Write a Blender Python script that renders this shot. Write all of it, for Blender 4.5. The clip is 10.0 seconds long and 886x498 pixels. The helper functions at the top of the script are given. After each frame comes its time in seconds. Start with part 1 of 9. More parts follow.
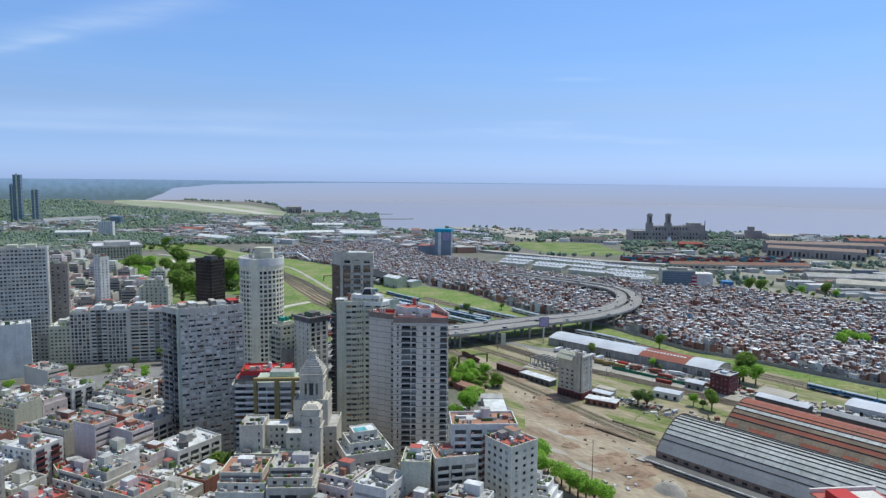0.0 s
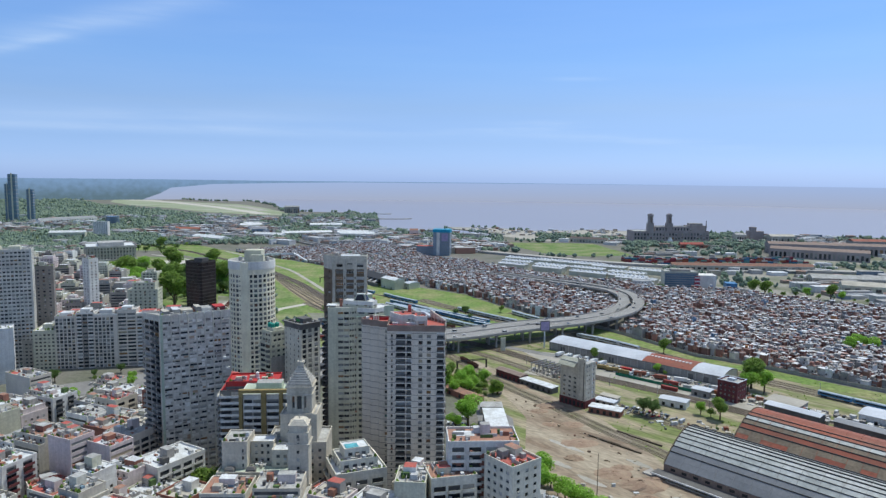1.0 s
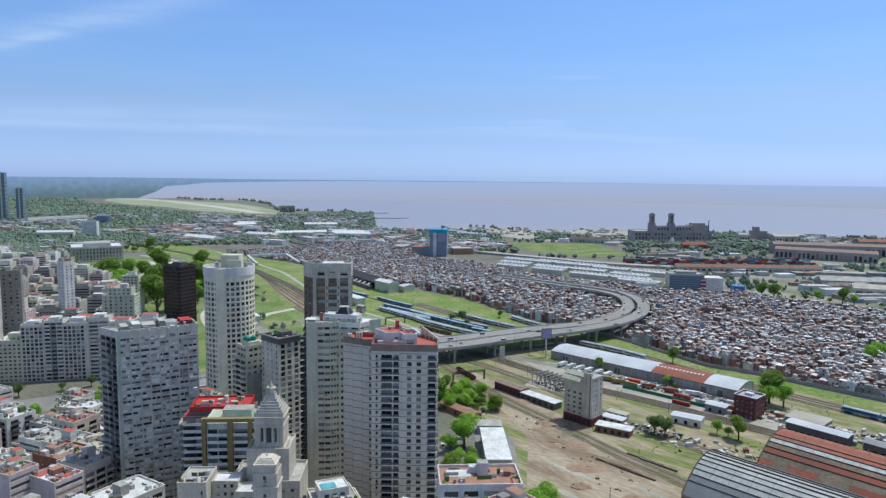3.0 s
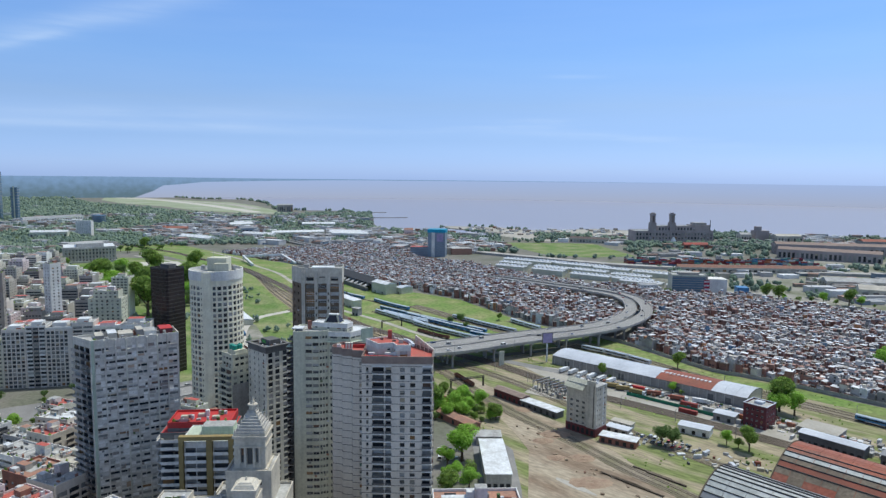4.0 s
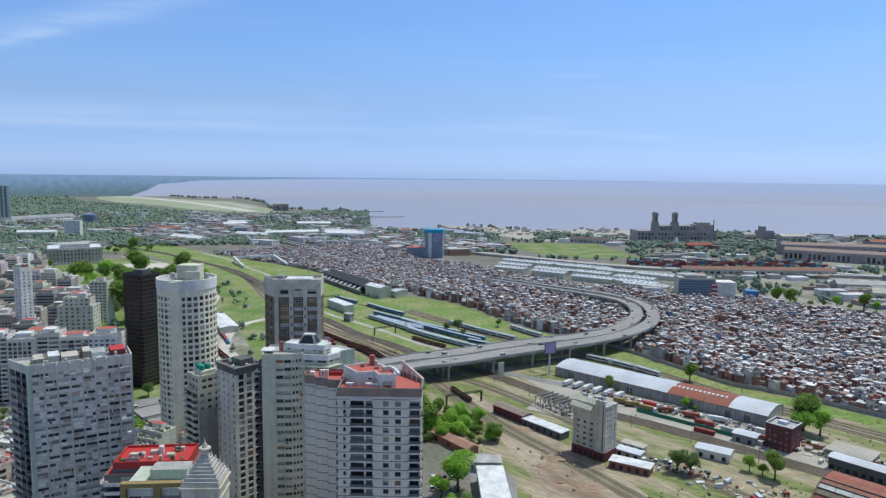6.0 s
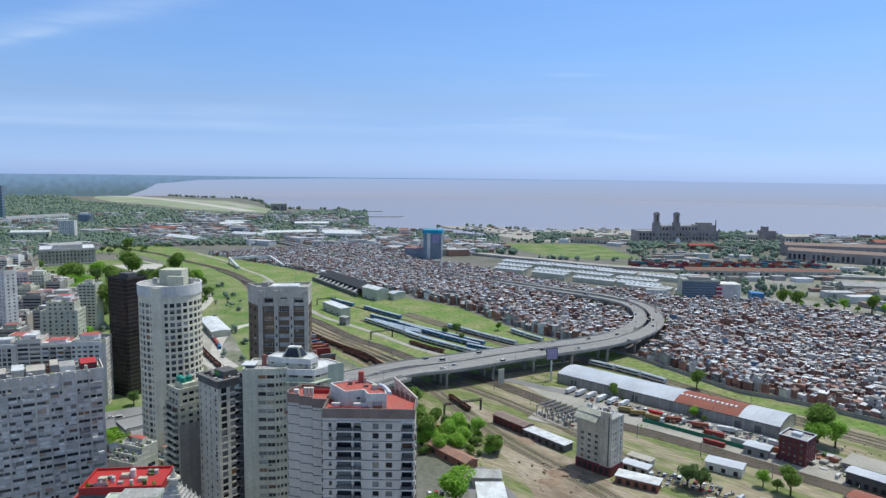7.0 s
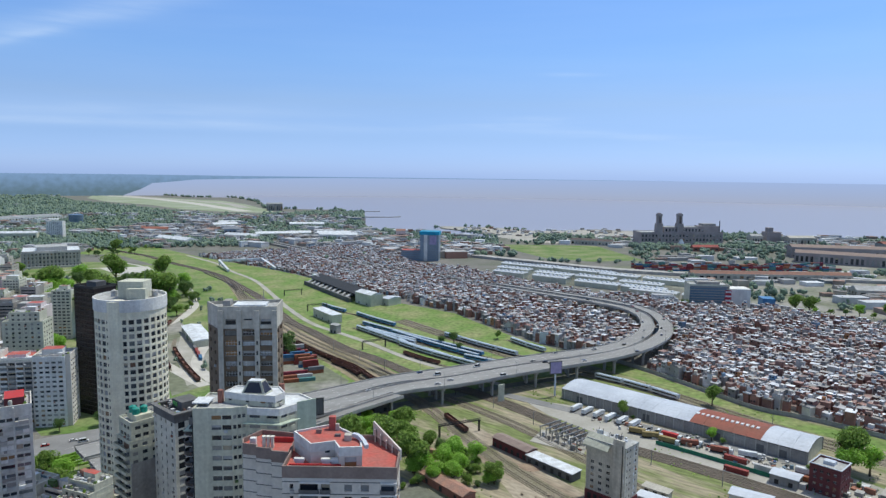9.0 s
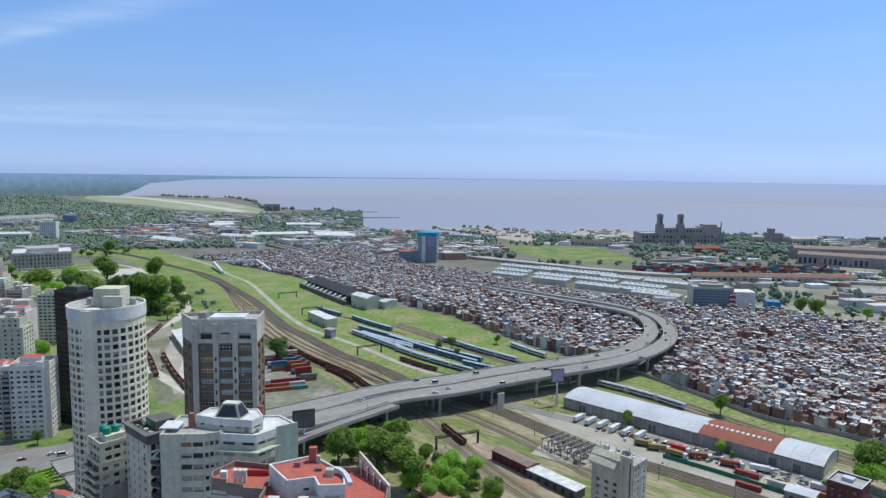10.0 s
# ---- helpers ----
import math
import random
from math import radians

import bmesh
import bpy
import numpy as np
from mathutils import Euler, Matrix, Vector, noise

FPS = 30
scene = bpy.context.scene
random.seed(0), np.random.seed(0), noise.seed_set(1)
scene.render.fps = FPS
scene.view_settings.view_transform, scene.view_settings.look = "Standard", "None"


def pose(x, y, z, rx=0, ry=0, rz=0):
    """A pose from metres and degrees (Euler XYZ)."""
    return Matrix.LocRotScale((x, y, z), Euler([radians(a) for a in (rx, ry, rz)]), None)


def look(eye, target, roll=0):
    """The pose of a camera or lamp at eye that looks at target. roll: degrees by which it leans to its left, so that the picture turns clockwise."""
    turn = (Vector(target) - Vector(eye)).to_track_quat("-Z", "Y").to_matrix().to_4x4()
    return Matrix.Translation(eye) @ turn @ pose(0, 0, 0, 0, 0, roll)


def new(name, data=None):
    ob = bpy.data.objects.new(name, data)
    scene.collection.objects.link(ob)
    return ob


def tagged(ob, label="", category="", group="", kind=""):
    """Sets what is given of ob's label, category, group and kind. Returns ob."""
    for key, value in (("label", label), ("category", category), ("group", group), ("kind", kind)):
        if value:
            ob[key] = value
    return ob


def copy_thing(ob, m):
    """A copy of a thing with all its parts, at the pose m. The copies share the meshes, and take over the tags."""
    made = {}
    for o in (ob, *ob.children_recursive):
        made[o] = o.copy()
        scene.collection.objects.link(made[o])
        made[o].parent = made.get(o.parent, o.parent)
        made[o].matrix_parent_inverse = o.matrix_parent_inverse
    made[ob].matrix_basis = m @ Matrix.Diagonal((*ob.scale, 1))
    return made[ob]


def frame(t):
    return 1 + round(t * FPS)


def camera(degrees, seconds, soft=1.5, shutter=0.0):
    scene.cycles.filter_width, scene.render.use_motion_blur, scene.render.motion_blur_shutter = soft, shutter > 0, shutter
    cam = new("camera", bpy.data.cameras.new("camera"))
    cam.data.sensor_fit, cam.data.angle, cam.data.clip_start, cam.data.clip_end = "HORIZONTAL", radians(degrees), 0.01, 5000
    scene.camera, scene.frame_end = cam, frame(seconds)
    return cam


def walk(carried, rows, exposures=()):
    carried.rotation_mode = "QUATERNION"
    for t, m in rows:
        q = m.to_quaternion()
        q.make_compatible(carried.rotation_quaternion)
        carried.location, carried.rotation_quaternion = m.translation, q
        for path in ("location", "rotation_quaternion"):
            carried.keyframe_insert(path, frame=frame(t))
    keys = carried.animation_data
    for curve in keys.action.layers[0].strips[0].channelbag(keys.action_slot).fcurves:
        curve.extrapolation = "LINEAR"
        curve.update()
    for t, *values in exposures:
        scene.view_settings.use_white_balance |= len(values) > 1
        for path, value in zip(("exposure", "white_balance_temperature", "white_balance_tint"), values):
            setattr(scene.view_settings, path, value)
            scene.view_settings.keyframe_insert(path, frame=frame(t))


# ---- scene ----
# Camera: a level flight ahead over the city, eye (x, y, z), then yaw, pitch and lean in degrees
cam = camera(66.0, 10.0, 1.4)
PATH = [
    (0, 0.00, 0.00, 152.00, -0.001, -5.873, 0.576),
    (0.5, 0.46, 8.88, 151.99, -0.037, -5.880, 0.591),
    (1, 0.96, 17.82, 151.99, -0.077, -5.895, 0.602),
    (1.5, 1.50, 26.81, 151.99, -0.119, -5.917, 0.610),
    (2, 2.08, 35.86, 152.00, -0.163, -5.944, 0.615),
    (2.5, 2.68, 44.96, 152.02, -0.206, -5.974, 0.619),
    (3, 3.30, 54.09, 152.04, -0.247, -6.007, 0.622),
    (3.5, 3.92, 63.26, 152.06, -0.287, -6.041, 0.625),
    (4, 4.56, 72.46, 152.09, -0.324, -6.075, 0.627),
    (4.5, 5.20, 81.69, 152.13, -0.359, -6.108, 0.629),
    (5, 5.83, 90.93, 152.16, -0.390, -6.139, 0.633),
    (5.5, 6.46, 100.18, 152.20, -0.419, -6.168, 0.637),
    (6, 7.09, 109.43, 152.24, -0.447, -6.193, 0.642),
    (6.5, 7.70, 118.69, 152.28, -0.473, -6.214, 0.648),
    (7, 8.30, 127.93, 152.32, -0.498, -6.232, 0.655),
    (7.5, 8.89, 137.16, 152.36, -0.525, -6.245, 0.663),
    (8, 9.47, 146.37, 152.40, -0.553, -6.253, 0.673),
    (8.5, 10.04, 155.54, 152.44, -0.586, -6.257, 0.683),
    (9, 10.60, 164.68, 152.48, -0.625, -6.257, 0.695),
    (9.5, 11.15, 173.78, 152.51, -0.672, -6.252, 0.706),
    (10, 11.70, 182.83, 152.54, -0.730, -6.243, 0.717),
]


def aim(x, y, z, yaw, pitch, lean):
    a, b = radians(yaw), radians(pitch)
    way = Vector((-math.sin(a) * math.cos(b), math.cos(a) * math.cos(b), math.sin(b)))
    eye = Vector((x, y, z))
    return look(eye, eye + 1000 * way, lean)


walk(cam, [(t, aim(*row)) for t, *row in PATH], [(0, 0.3, 6600, 5), (10, 0.3, 6600, 5)])

# ---- light ----
SUN_EL, SUN_AZ = 66.0, 56.0     # degrees up, degrees to the right of straight ahead
world = bpy.data.worlds.new("world")
scene.world = world
world.use_nodes = True
wn, wl = world.node_tree.nodes, world.node_tree.links
wn.clear()
sky = wn.new("ShaderNodeTexSky")
sky.sky_type, sky.sun_disc = "NISHITA", False
sky.sun_elevation, sky.sun_rotation = radians(SUN_EL), radians(SUN_AZ)
sky.altitude, sky.air_density, sky.dust_density, sky.ozone_density = 100, 1.0, 0.4, 4.0
tint = wn.new("ShaderNodeMix")
tint.data_type, tint.blend_type = "RGBA", "MULTIPLY"
tint.inputs[0].default_value = 1.0
wl.new(sky.outputs[0], tint.inputs[6])
up_ = wn.new("ShaderNodeSeparateXYZ")
air = wn.new("ShaderNodeValToRGB")     # bluer air low over the water
AIR = ((0.0, (0.56, 0.8, 1.7)), (0.05, (0.555, 0.7, 1.22)), (0.1, (0.69, 0.76, 1.06)), (0.16, (0.73, 0.87, 1.17)), (0.25, (0.75, 0.94, 1.27)), (0.4, (1.56, 1.28, 1.1)), (1.0, (1.56, 1.28, 1.1)))
while len(air.color_ramp.elements) < len(AIR):
    air.color_ramp.elements.new(1.0)
for e, (p, c) in zip(air.color_ramp.elements, AIR):
    e.position, e.color = p, (*c, 1)
wl.new(up_.outputs[2], air.inputs[0])
wl.new(air.outputs[0], tint.inputs[7])
# thin cirrus: a noise drawn out along the horizon
gen = wn.new("ShaderNodeTexCoord")
wl.new(gen.outputs["Generated"], up_.inputs[0])
mapn = wn.new("ShaderNodeMapping")
mapn.inputs["Scale"].default_value = (1.6, 1.6, 17.0)
mapn.inputs["Rotation"].default_value = (0.0, radians(3), 0.0)
cn = wn.new("ShaderNodeTexNoise")
cn.inputs["Scale"].default_value, cn.inputs["Detail"].default_value, cn.inputs["Roughness"].default_value = 1.7, 7.0, 0.55
cr = wn.new("ShaderNodeValToRGB")
cr.color_ramp.elements[0].position, cr.color_ramp.elements[1].position = 0.34, 0.78


def sky_math(op, a, b=None, c=None):
    nd = wn.new("ShaderNodeMath")
    nd.operation = op
    for i, v in enumerate((a, b, c)):
        if isinstance(v, (int, float)):
            nd.inputs[i].default_value = v
        elif v is not None:
            wl.new(v, nd.inputs[i])
    return nd.outputs[0]


ahead = sky_math("MAXIMUM", up_.outputs[1], 0.05)
across, rise = sky_math("DIVIDE", up_.outputs[0], ahead), sky_math("DIVIDE", up_.outputs[2], ahead)
veil = None
for u0, v0, su, sv, tilt, k in ((-0.52, 0.213, 0.17, 0.017, 0.2, 0.5), (-0.6, 0.186, 0.06, 0.007, 0.2, 0.5), (-0.42, 0.085, 0.26, 0.012, 0.0, 0.22), (-0.55, 0.07, 0.17, 0.006, -0.02, 0.32), (-0.28, 0.067, 0.16, 0.006, -0.02, 0.32),
                                (0.145, 0.078, 0.05, 0.007, 0.0, 0.6), (0.08, 0.07, 0.12, 0.005, 0.03, 0.4), (0.29, 0.057, 0.16, 0.006, -0.05, 0.45), (0.19, 0.144, 0.04, 0.003, 0.0, 0.25)):
    du = sky_math("MULTIPLY", sky_math("SUBTRACT", across, u0), 1 / su)
    dv = sky_math("MULTIPLY", sky_math("SUBTRACT", sky_math("SUBTRACT", rise, v0), sky_math("MULTIPLY", du, tilt * su)), 1 / sv)
    g = sky_math("MULTIPLY", sky_math("EXPONENT", sky_math("MULTIPLY", sky_math("ADD", sky_math("MULTIPLY", du, du), sky_math("MULTIPLY", dv, dv)), -1.0)), k)
    veil = g if veil is None else sky_math("ADD", veil, g)
cm = wn.new("ShaderNodeMix")
cm.data_type = "RGBA"
cm.inputs[7].default_value = (6.2, 7.1, 8.6, 1)
bg = wn.new("ShaderNodeBackground")
bg.inputs[1].default_value = 0.104
wo = wn.new("ShaderNodeOutputWorld")
wl.new(gen.outputs["Generated"], mapn.inputs[0])
wl.new(mapn.outputs[0], cn.inputs["Vector"])
wl.new(cn.outputs[0], cr.inputs[0])
wl.new(sky_math("MULTIPLY", cr.outputs[0], sky_math("ADD", veil, 0.05)), cm.inputs[0])
wl.new(tint.outputs[2], cm.inputs[6])
wl.new(cm.outputs[2], bg.inputs[0])
wl.new(bg.outputs[0], wo.inputs[0])
sun = new("sun", bpy.data.lights.new("sun", "SUN"))
sun.data.energy, sun.data.angle, sun.data.color = 2.72, radians(0.6), (1.0, 0.975, 0.91)
sd = Vector((math.sin(radians(SUN_AZ)) * math.cos(radians(SUN_EL)), math.cos(radians(SUN_AZ)) * math.cos(radians(SUN_EL)), math.sin(radians(SUN_EL))))
sun.matrix_world = look(sd * 1000, (0, 0, 0))


# ---- materials ----
def mat(name, ca, cb=None, big=0.05, fine=0.8, rough=0.85, metal=0.0, bump=0.3, ramp=None, pick="", spec=0.3, stretch=None, turn=0.0, mixpos=(0.35, 0.65), vary=0.1, streak=0.0, thin=0.0):
    """A weathered surface: two noises mix ca and cb; with ramp the main colour is picked per object or per island."""
    m = bpy.data.materials.new(name)
    m.use_nodes = True
    n, l = m.node_tree.nodes, m.node_tree.links
    b = n["Principled BSDF"]
    b.inputs["Roughness"].default_value, b.inputs["Metallic"].default_value = rough, metal
    b.inputs["Specular IOR Level"].default_value = spec
    cb = cb or tuple(v * 0.72 for v in ca)
    geo = n.new("ShaderNodeNewGeometry")
    src = geo.outputs["Position"]
    if stretch:
        mp = n.new("ShaderNodeMapping")
        mp.inputs["Rotation"].default_value = (0, 0, radians(turn))
        mp2 = n.new("ShaderNodeMapping")
        mp2.inputs["Scale"].default_value = stretch
        l.new(src, mp.inputs[0])
        l.new(mp.outputs[0], mp2.inputs[0])
        src = mp2.outputs[0]
    n1, n2 = n.new("ShaderNodeTexNoise"), n.new("ShaderNodeTexNoise")
    for node, s, d in ((n1, big, 5), (n2, fine, 3)):
        node.inputs["Scale"].default_value, node.inputs["Detail"].default_value = s, d
        l.new(src, node.inputs["Vector"])
    r1 = n.new("ShaderNodeMapRange")
    r1.inputs["From Min"].default_value, r1.inputs["From Max"].default_value = mixpos
    l.new(n1.outputs[0], r1.inputs[0])
    mx = n.new("ShaderNodeMix")
    mx.data_type = "RGBA"
    l.new(r1.outputs[0], mx.inputs[0])
    mx.inputs[6].default_value, mx.inputs[7].default_value = (*ca, 1), (*cb, 1)
    out = mx.outputs[2]
    if ramp:
        cr = n.new("ShaderNodeValToRGB")
        cr.color_ramp.interpolation = "CONSTANT"
        els = cr.color_ramp.elements
        while len(els) < len(ramp):
            els.new(1.0)
        for e, (p, c) in zip(els, ramp):
            e.position, e.color = p, (*c, 1)
        if pick == "object":
            l.new(n.new("ShaderNodeObjectInfo").outputs["Random"], cr.inputs[0])
        else:
            l.new(geo.outputs["Random Per Island"], cr.inputs[0])
        mu = n.new("ShaderNodeMix")
        mu.data_type, mu.blend_type = "RGBA", "MULTIPLY"
        mu.inputs[0].default_value = 1.0
        l.new(cr.outputs[0], mu.inputs[6])
        l.new(out, mu.inputs[7])
        out = mu.outputs[2]
    r2 = n.new("ShaderNodeMapRange")
    r2.inputs["From Min"].default_value, r2.inputs["From Max"].default_value = 0.3, 0.7
    r2.inputs["To Min"].default_value, r2.inputs["To Max"].default_value = 1 - vary, 1 + 0.6 * vary
    l.new(n2.outputs[0], r2.inputs[0])
    mv = n.new("ShaderNodeMix")
    mv.data_type, mv.blend_type = "RGBA", "MULTIPLY"
    mv.inputs[0].default_value = 1.0
    l.new(out, mv.inputs[6])
    l.new(r2.outputs[0], mv.inputs[7])
    out = mv.outputs[2]
    if streak:
        # rain streaks running down the wall, in uneven fields
        mp3, n3, r3, ms = n.new("ShaderNodeMapping"), n.new("ShaderNodeTexNoise"), n.new("ShaderNodeMapRange"), n.new("ShaderNodeMix")
        mp3.inputs["Scale"].default_value = (1.0, 1.0, 0.045)
        n3.inputs["Scale"].default_value, n3.inputs["Detail"].default_value, n3.inputs["Roughness"].default_value = 0.75, 5, 0.62
        r3.inputs["From Min"].default_value, r3.inputs["From Max"].default_value = 0.42, 0.72
        r3.inputs["To Min"].default_value, r3.inputs["To Max"].default_value = 1.0, 1.0 - streak
        ms.data_type, ms.blend_type = "RGBA", "MULTIPLY"
        ms.inputs[0].default_value = 1.0
        l.new(geo.outputs["Position"], mp3.inputs[0])
        l.new(mp3.outputs[0], n3.inputs["Vector"])
        l.new(n3.outputs[0], r3.inputs[0])
        l.new(out, ms.inputs[6])
        l.new(r3.outputs[0], ms.inputs[7])
        out = ms.outputs[2]
    l.new(out, b.inputs["Base Color"])
    if thin:
        # leaves that let the sun through from behind
        tr, sh = n.new("ShaderNodeBsdfTranslucent"), n.new("ShaderNodeMixShader")
        sh.inputs[0].default_value = thin
        l.new(out, tr.inputs[0])
        l.new(b.outputs[0], sh.inputs[1])
        l.new(tr.outputs[0], sh.inputs[2])
        l.new(sh.outputs[0], n["Material Output"].inputs[0])
    if bump:
        bp = n.new("ShaderNodeBump")
        bp.inputs["Strength"].default_value, bp.inputs["Distance"].default_value = bump, 0.2
        l.new(n2.outputs[0], bp.inputs["Height"])
        l.new(bp.outputs[0], b.inputs["Normal"])
    return m


ONE = (1.0, 1.0, 1.0)
DIM = (0.74, 0.73, 0.72)
GLASS = [(0.0, (0.022, 0.027, 0.034)), (0.3, (0.05, 0.057, 0.065)), (0.55, (0.085, 0.095, 0.105)), (0.78, (0.18, 0.19, 0.19)), (0.9, (0.34, 0.33, 0.3)), (0.96, (0.3, 0.17, 0.08))]
M_pane = mat("pane", ONE, (0.8, 0.82, 0.85), 0.1, 2, 0.16, 0, 0, GLASS, "object", 0.5)
M_panej = mat("pane_joined", ONE, (0.8, 0.82, 0.85), 0.1, 2, 0.16, 0, 0, GLASS, "island", 0.5)
M_brownglass = mat("brown_pane", ONE, DIM, 0.1, 2, 0.15, 0, 0, [(0.0, (0.03, 0.026, 0.022)), (0.34, (0.1, 0.09, 0.075)), (0.5, (0.3, 0.3, 0.29)), (0.72, (0.55, 0.57, 0.57)), (0.9, (0.36, 0.19, 0.06))], "object", 0.5)
M_black = mat("black_curtain_glass", (0.018, 0.014, 0.016), (0.034, 0.024, 0.024), 0.15, 1.5, 0.16, 0, 0.02, spec=0.5)
M_frame = mat("window_frame", (0.5, 0.5, 0.49), (0.4, 0.4, 0.39), 1, 4, 0.5)
M_frame_dark = mat("dark_frame", (0.06, 0.055, 0.05), None, 1, 4, 0.5)
M_white = mat("white_render", (0.77, 0.77, 0.745), (0.63, 0.62, 0.6), 0.12, 1.1, 0.85, streak=0.14, vary=0.12)
M_lilac = mat("grey_white_render", (0.689, 0.637, 0.570), (0.594, 0.546, 0.488), 0.1, 1.2, 0.85, streak=0.08, vary=0.08)
M_offwhite = mat("off_white_render", (0.848, 0.806, 0.644), (0.721, 0.678, 0.534), 0.12, 1.0, 0.85, streak=0.14, vary=0.1)
M_pale = mat("pale_concrete", (0.631, 0.628, 0.509), (0.512, 0.510, 0.412), 0.08, 1.0, 0.85, streak=0.18, vary=0.14)
M_palegreen = mat("pale_green_render", (0.500, 0.578, 0.472), (0.416, 0.481, 0.397), 0.1, 1.0, 0.85, streak=0.18)
M_grey = mat("grey_concrete", (0.385, 0.37, 0.35), (0.295, 0.283, 0.268), 0.1, 1.0, 0.88, streak=0.16, vary=0.14)
M_dkgrey = mat("dark_concrete", (0.168, 0.168, 0.168), (0.12, 0.12, 0.12), 0.1, 1.0, 0.88, streak=0.18)
M_cream = mat("cream_render", (0.726, 0.706, 0.62), (0.581, 0.568, 0.495), 0.12, 1.0, 0.85, streak=0.18, vary=0.14)
M_tan = mat("tan_concrete", (0.54, 0.513, 0.452), (0.419, 0.398, 0.351), 0.1, 1.0, 0.85, streak=0.18, vary=0.15)
M_brownband = mat("brown_fascia", (0.28, 0.217, 0.189), (0.224, 0.168, 0.147), 0.3, 1.5, 0.8)
M_redroof = mat("red_roof_membrane", (0.47, 0.105, 0.085), (0.38, 0.13, 0.11), 0.25, 1.3, 0.8, vary=0.2)
M_redbright = mat("bright_red_roof", (0.5, 0.035, 0.035), (0.4, 0.05, 0.05), 0.3, 1.5, 0.7)
M_terra = mat("terracotta_tile_roof", (0.4, 0.21, 0.15), (0.3, 0.19, 0.15), 0.25, 1.4, 0.85, vary=0.25)
M_brick = mat("brick_wall", (0.351, 0.156, 0.117), (0.26, 0.124, 0.098), 0.3, 2.0, 0.9, streak=0.18)
M_dkbrick = mat("dark_brick", (0.182, 0.056, 0.056), (0.14, 0.049, 0.056), 0.3, 2.0, 0.9)
M_gold = mat("ochre_frame", (0.31, 0.24, 0.105), (0.24, 0.185, 0.085), 0.3, 1.5, 0.8)
M_roofgrey = mat("grey_roof", (0.46, 0.47, 0.47), (0.32, 0.32, 0.31), 0.2, 1.1, 0.85, vary=0.25)
M_roofwhite = mat("white_roof_coating", (0.72, 0.76, 0.8), (0.52, 0.54, 0.55), 0.2, 1.2, 0.6, vary=0.18)
M_green = mat("green_roof", (0.1, 0.36, 0.1), (0.12, 0.28, 0.1), 0.3, 1.5, 0.8)
M_teal = mat("teal_tank", (0.02, 0.3, 0.24), None, 0.6, 3, 0.5)
M_zinc = mat("zinc_sheet", (0.56, 0.6, 0.66), (0.45, 0.49, 0.55), 0.06, 0.7, 0.5, 0.0, 0.1)
M_rust = mat("rusted_sheet", (0.3, 0.095, 0.065), (0.22, 0.09, 0.065), 0.09, 0.7, 0.75)
M_tanroof = mat("weathered_tan_sheet", (0.24, 0.2, 0.15), (0.17, 0.14, 0.11), 0.09, 0.7, 0.8, vary=0.25)
M_rustroof = mat("rusted_red_roof", (0.32, 0.105, 0.07), (0.25, 0.12, 0.09), 0.07, 0.6, 0.7, vary=0.25)
M_slate = mat("slate_blue_sheet", (0.26, 0.275, 0.3), (0.2, 0.215, 0.235), 0.05, 0.7, 0.5)
M_skylight = mat("milky_skylight", (0.5, 0.53, 0.53), (0.4, 0.43, 0.42), 0.1, 0.5, 0.4, vary=0.2)
M_steel = mat("painted_steel", (0.3, 0.31, 0.32), None, 0.5, 3, 0.5, 0.4)
M_darksteel = mat("dark_steel", (0.06, 0.06, 0.06), None, 0.5, 3, 0.6, 0.3)
M_railsteel = mat("rail_steel", (0.18, 0.15, 0.13), None, 0.5, 3, 0.45, 0.6)
M_sleeper = mat("sleeper", (0.21, 0.18, 0.14), None, 0.5, 3, 0.9)
M_wood = mat("grey_wood", (0.16, 0.13, 0.1), None, 0.5, 3, 0.9)
M_asphalt = mat("asphalt", (0.25, 0.25, 0.25), (0.2, 0.2, 0.2), 0.08, 1.0, 0.9)
M_deck = mat("viaduct_asphalt", (0.29, 0.29, 0.285), (0.24, 0.235, 0.23), 0.07, 0.8, 0.9, stretch=(0.25, 1.6, 1), turn=-31)
M_conc = mat("viaduct_concrete", (0.432, 0.42, 0.396), (0.312, 0.3, 0.288), 0.1, 0.9, 0.9)
M_bronze = mat("bronze_bay", (0.2, 0.15, 0.105), (0.15, 0.11, 0.075), 0.2, 1.2, 0.7)
M_line = mat("road_paint", (0.75, 0.75, 0.73), None, 0.5, 3, 0.7)
M_ground = mat("city_ground", (0.2, 0.19, 0.175), (0.14, 0.15, 0.115), 0.02, 0.35, 0.95, vary=0.25)
M_yard = mat("dry_yard", (0.332, 0.290, 0.203), (0.171, 0.207, 0.076), 0.085, 0.5, 0.95, bump=0.5, stretch=(0.22, 1.0, 1.0), turn=44, mixpos=(0.42, 0.58), vary=0.4)
M_silo = mat("warm_grey_concrete", (0.625, 0.594, 0.519), (0.475, 0.45, 0.388), 0.15, 0.9, 0.9, streak=0.25, vary=0.15)
M_dirt = mat("bare_soil", (0.37, 0.32, 0.245), (0.22, 0.165, 0.12), 0.05, 0.5, 0.95, bump=0.6, stretch=(0.35, 1.0, 1.0), turn=46, mixpos=(0.42, 0.64), vary=0.3)
M_heap = mat("soil_heap", (0.27, 0.19, 0.14), (0.34, 0.26, 0.19), 0.2, 1.2, 0.95, bump=0.7)
M_gravel = mat("pale_gravel", (0.42, 0.4, 0.365), (0.32, 0.31, 0.27), 0.05, 0.6, 0.95)
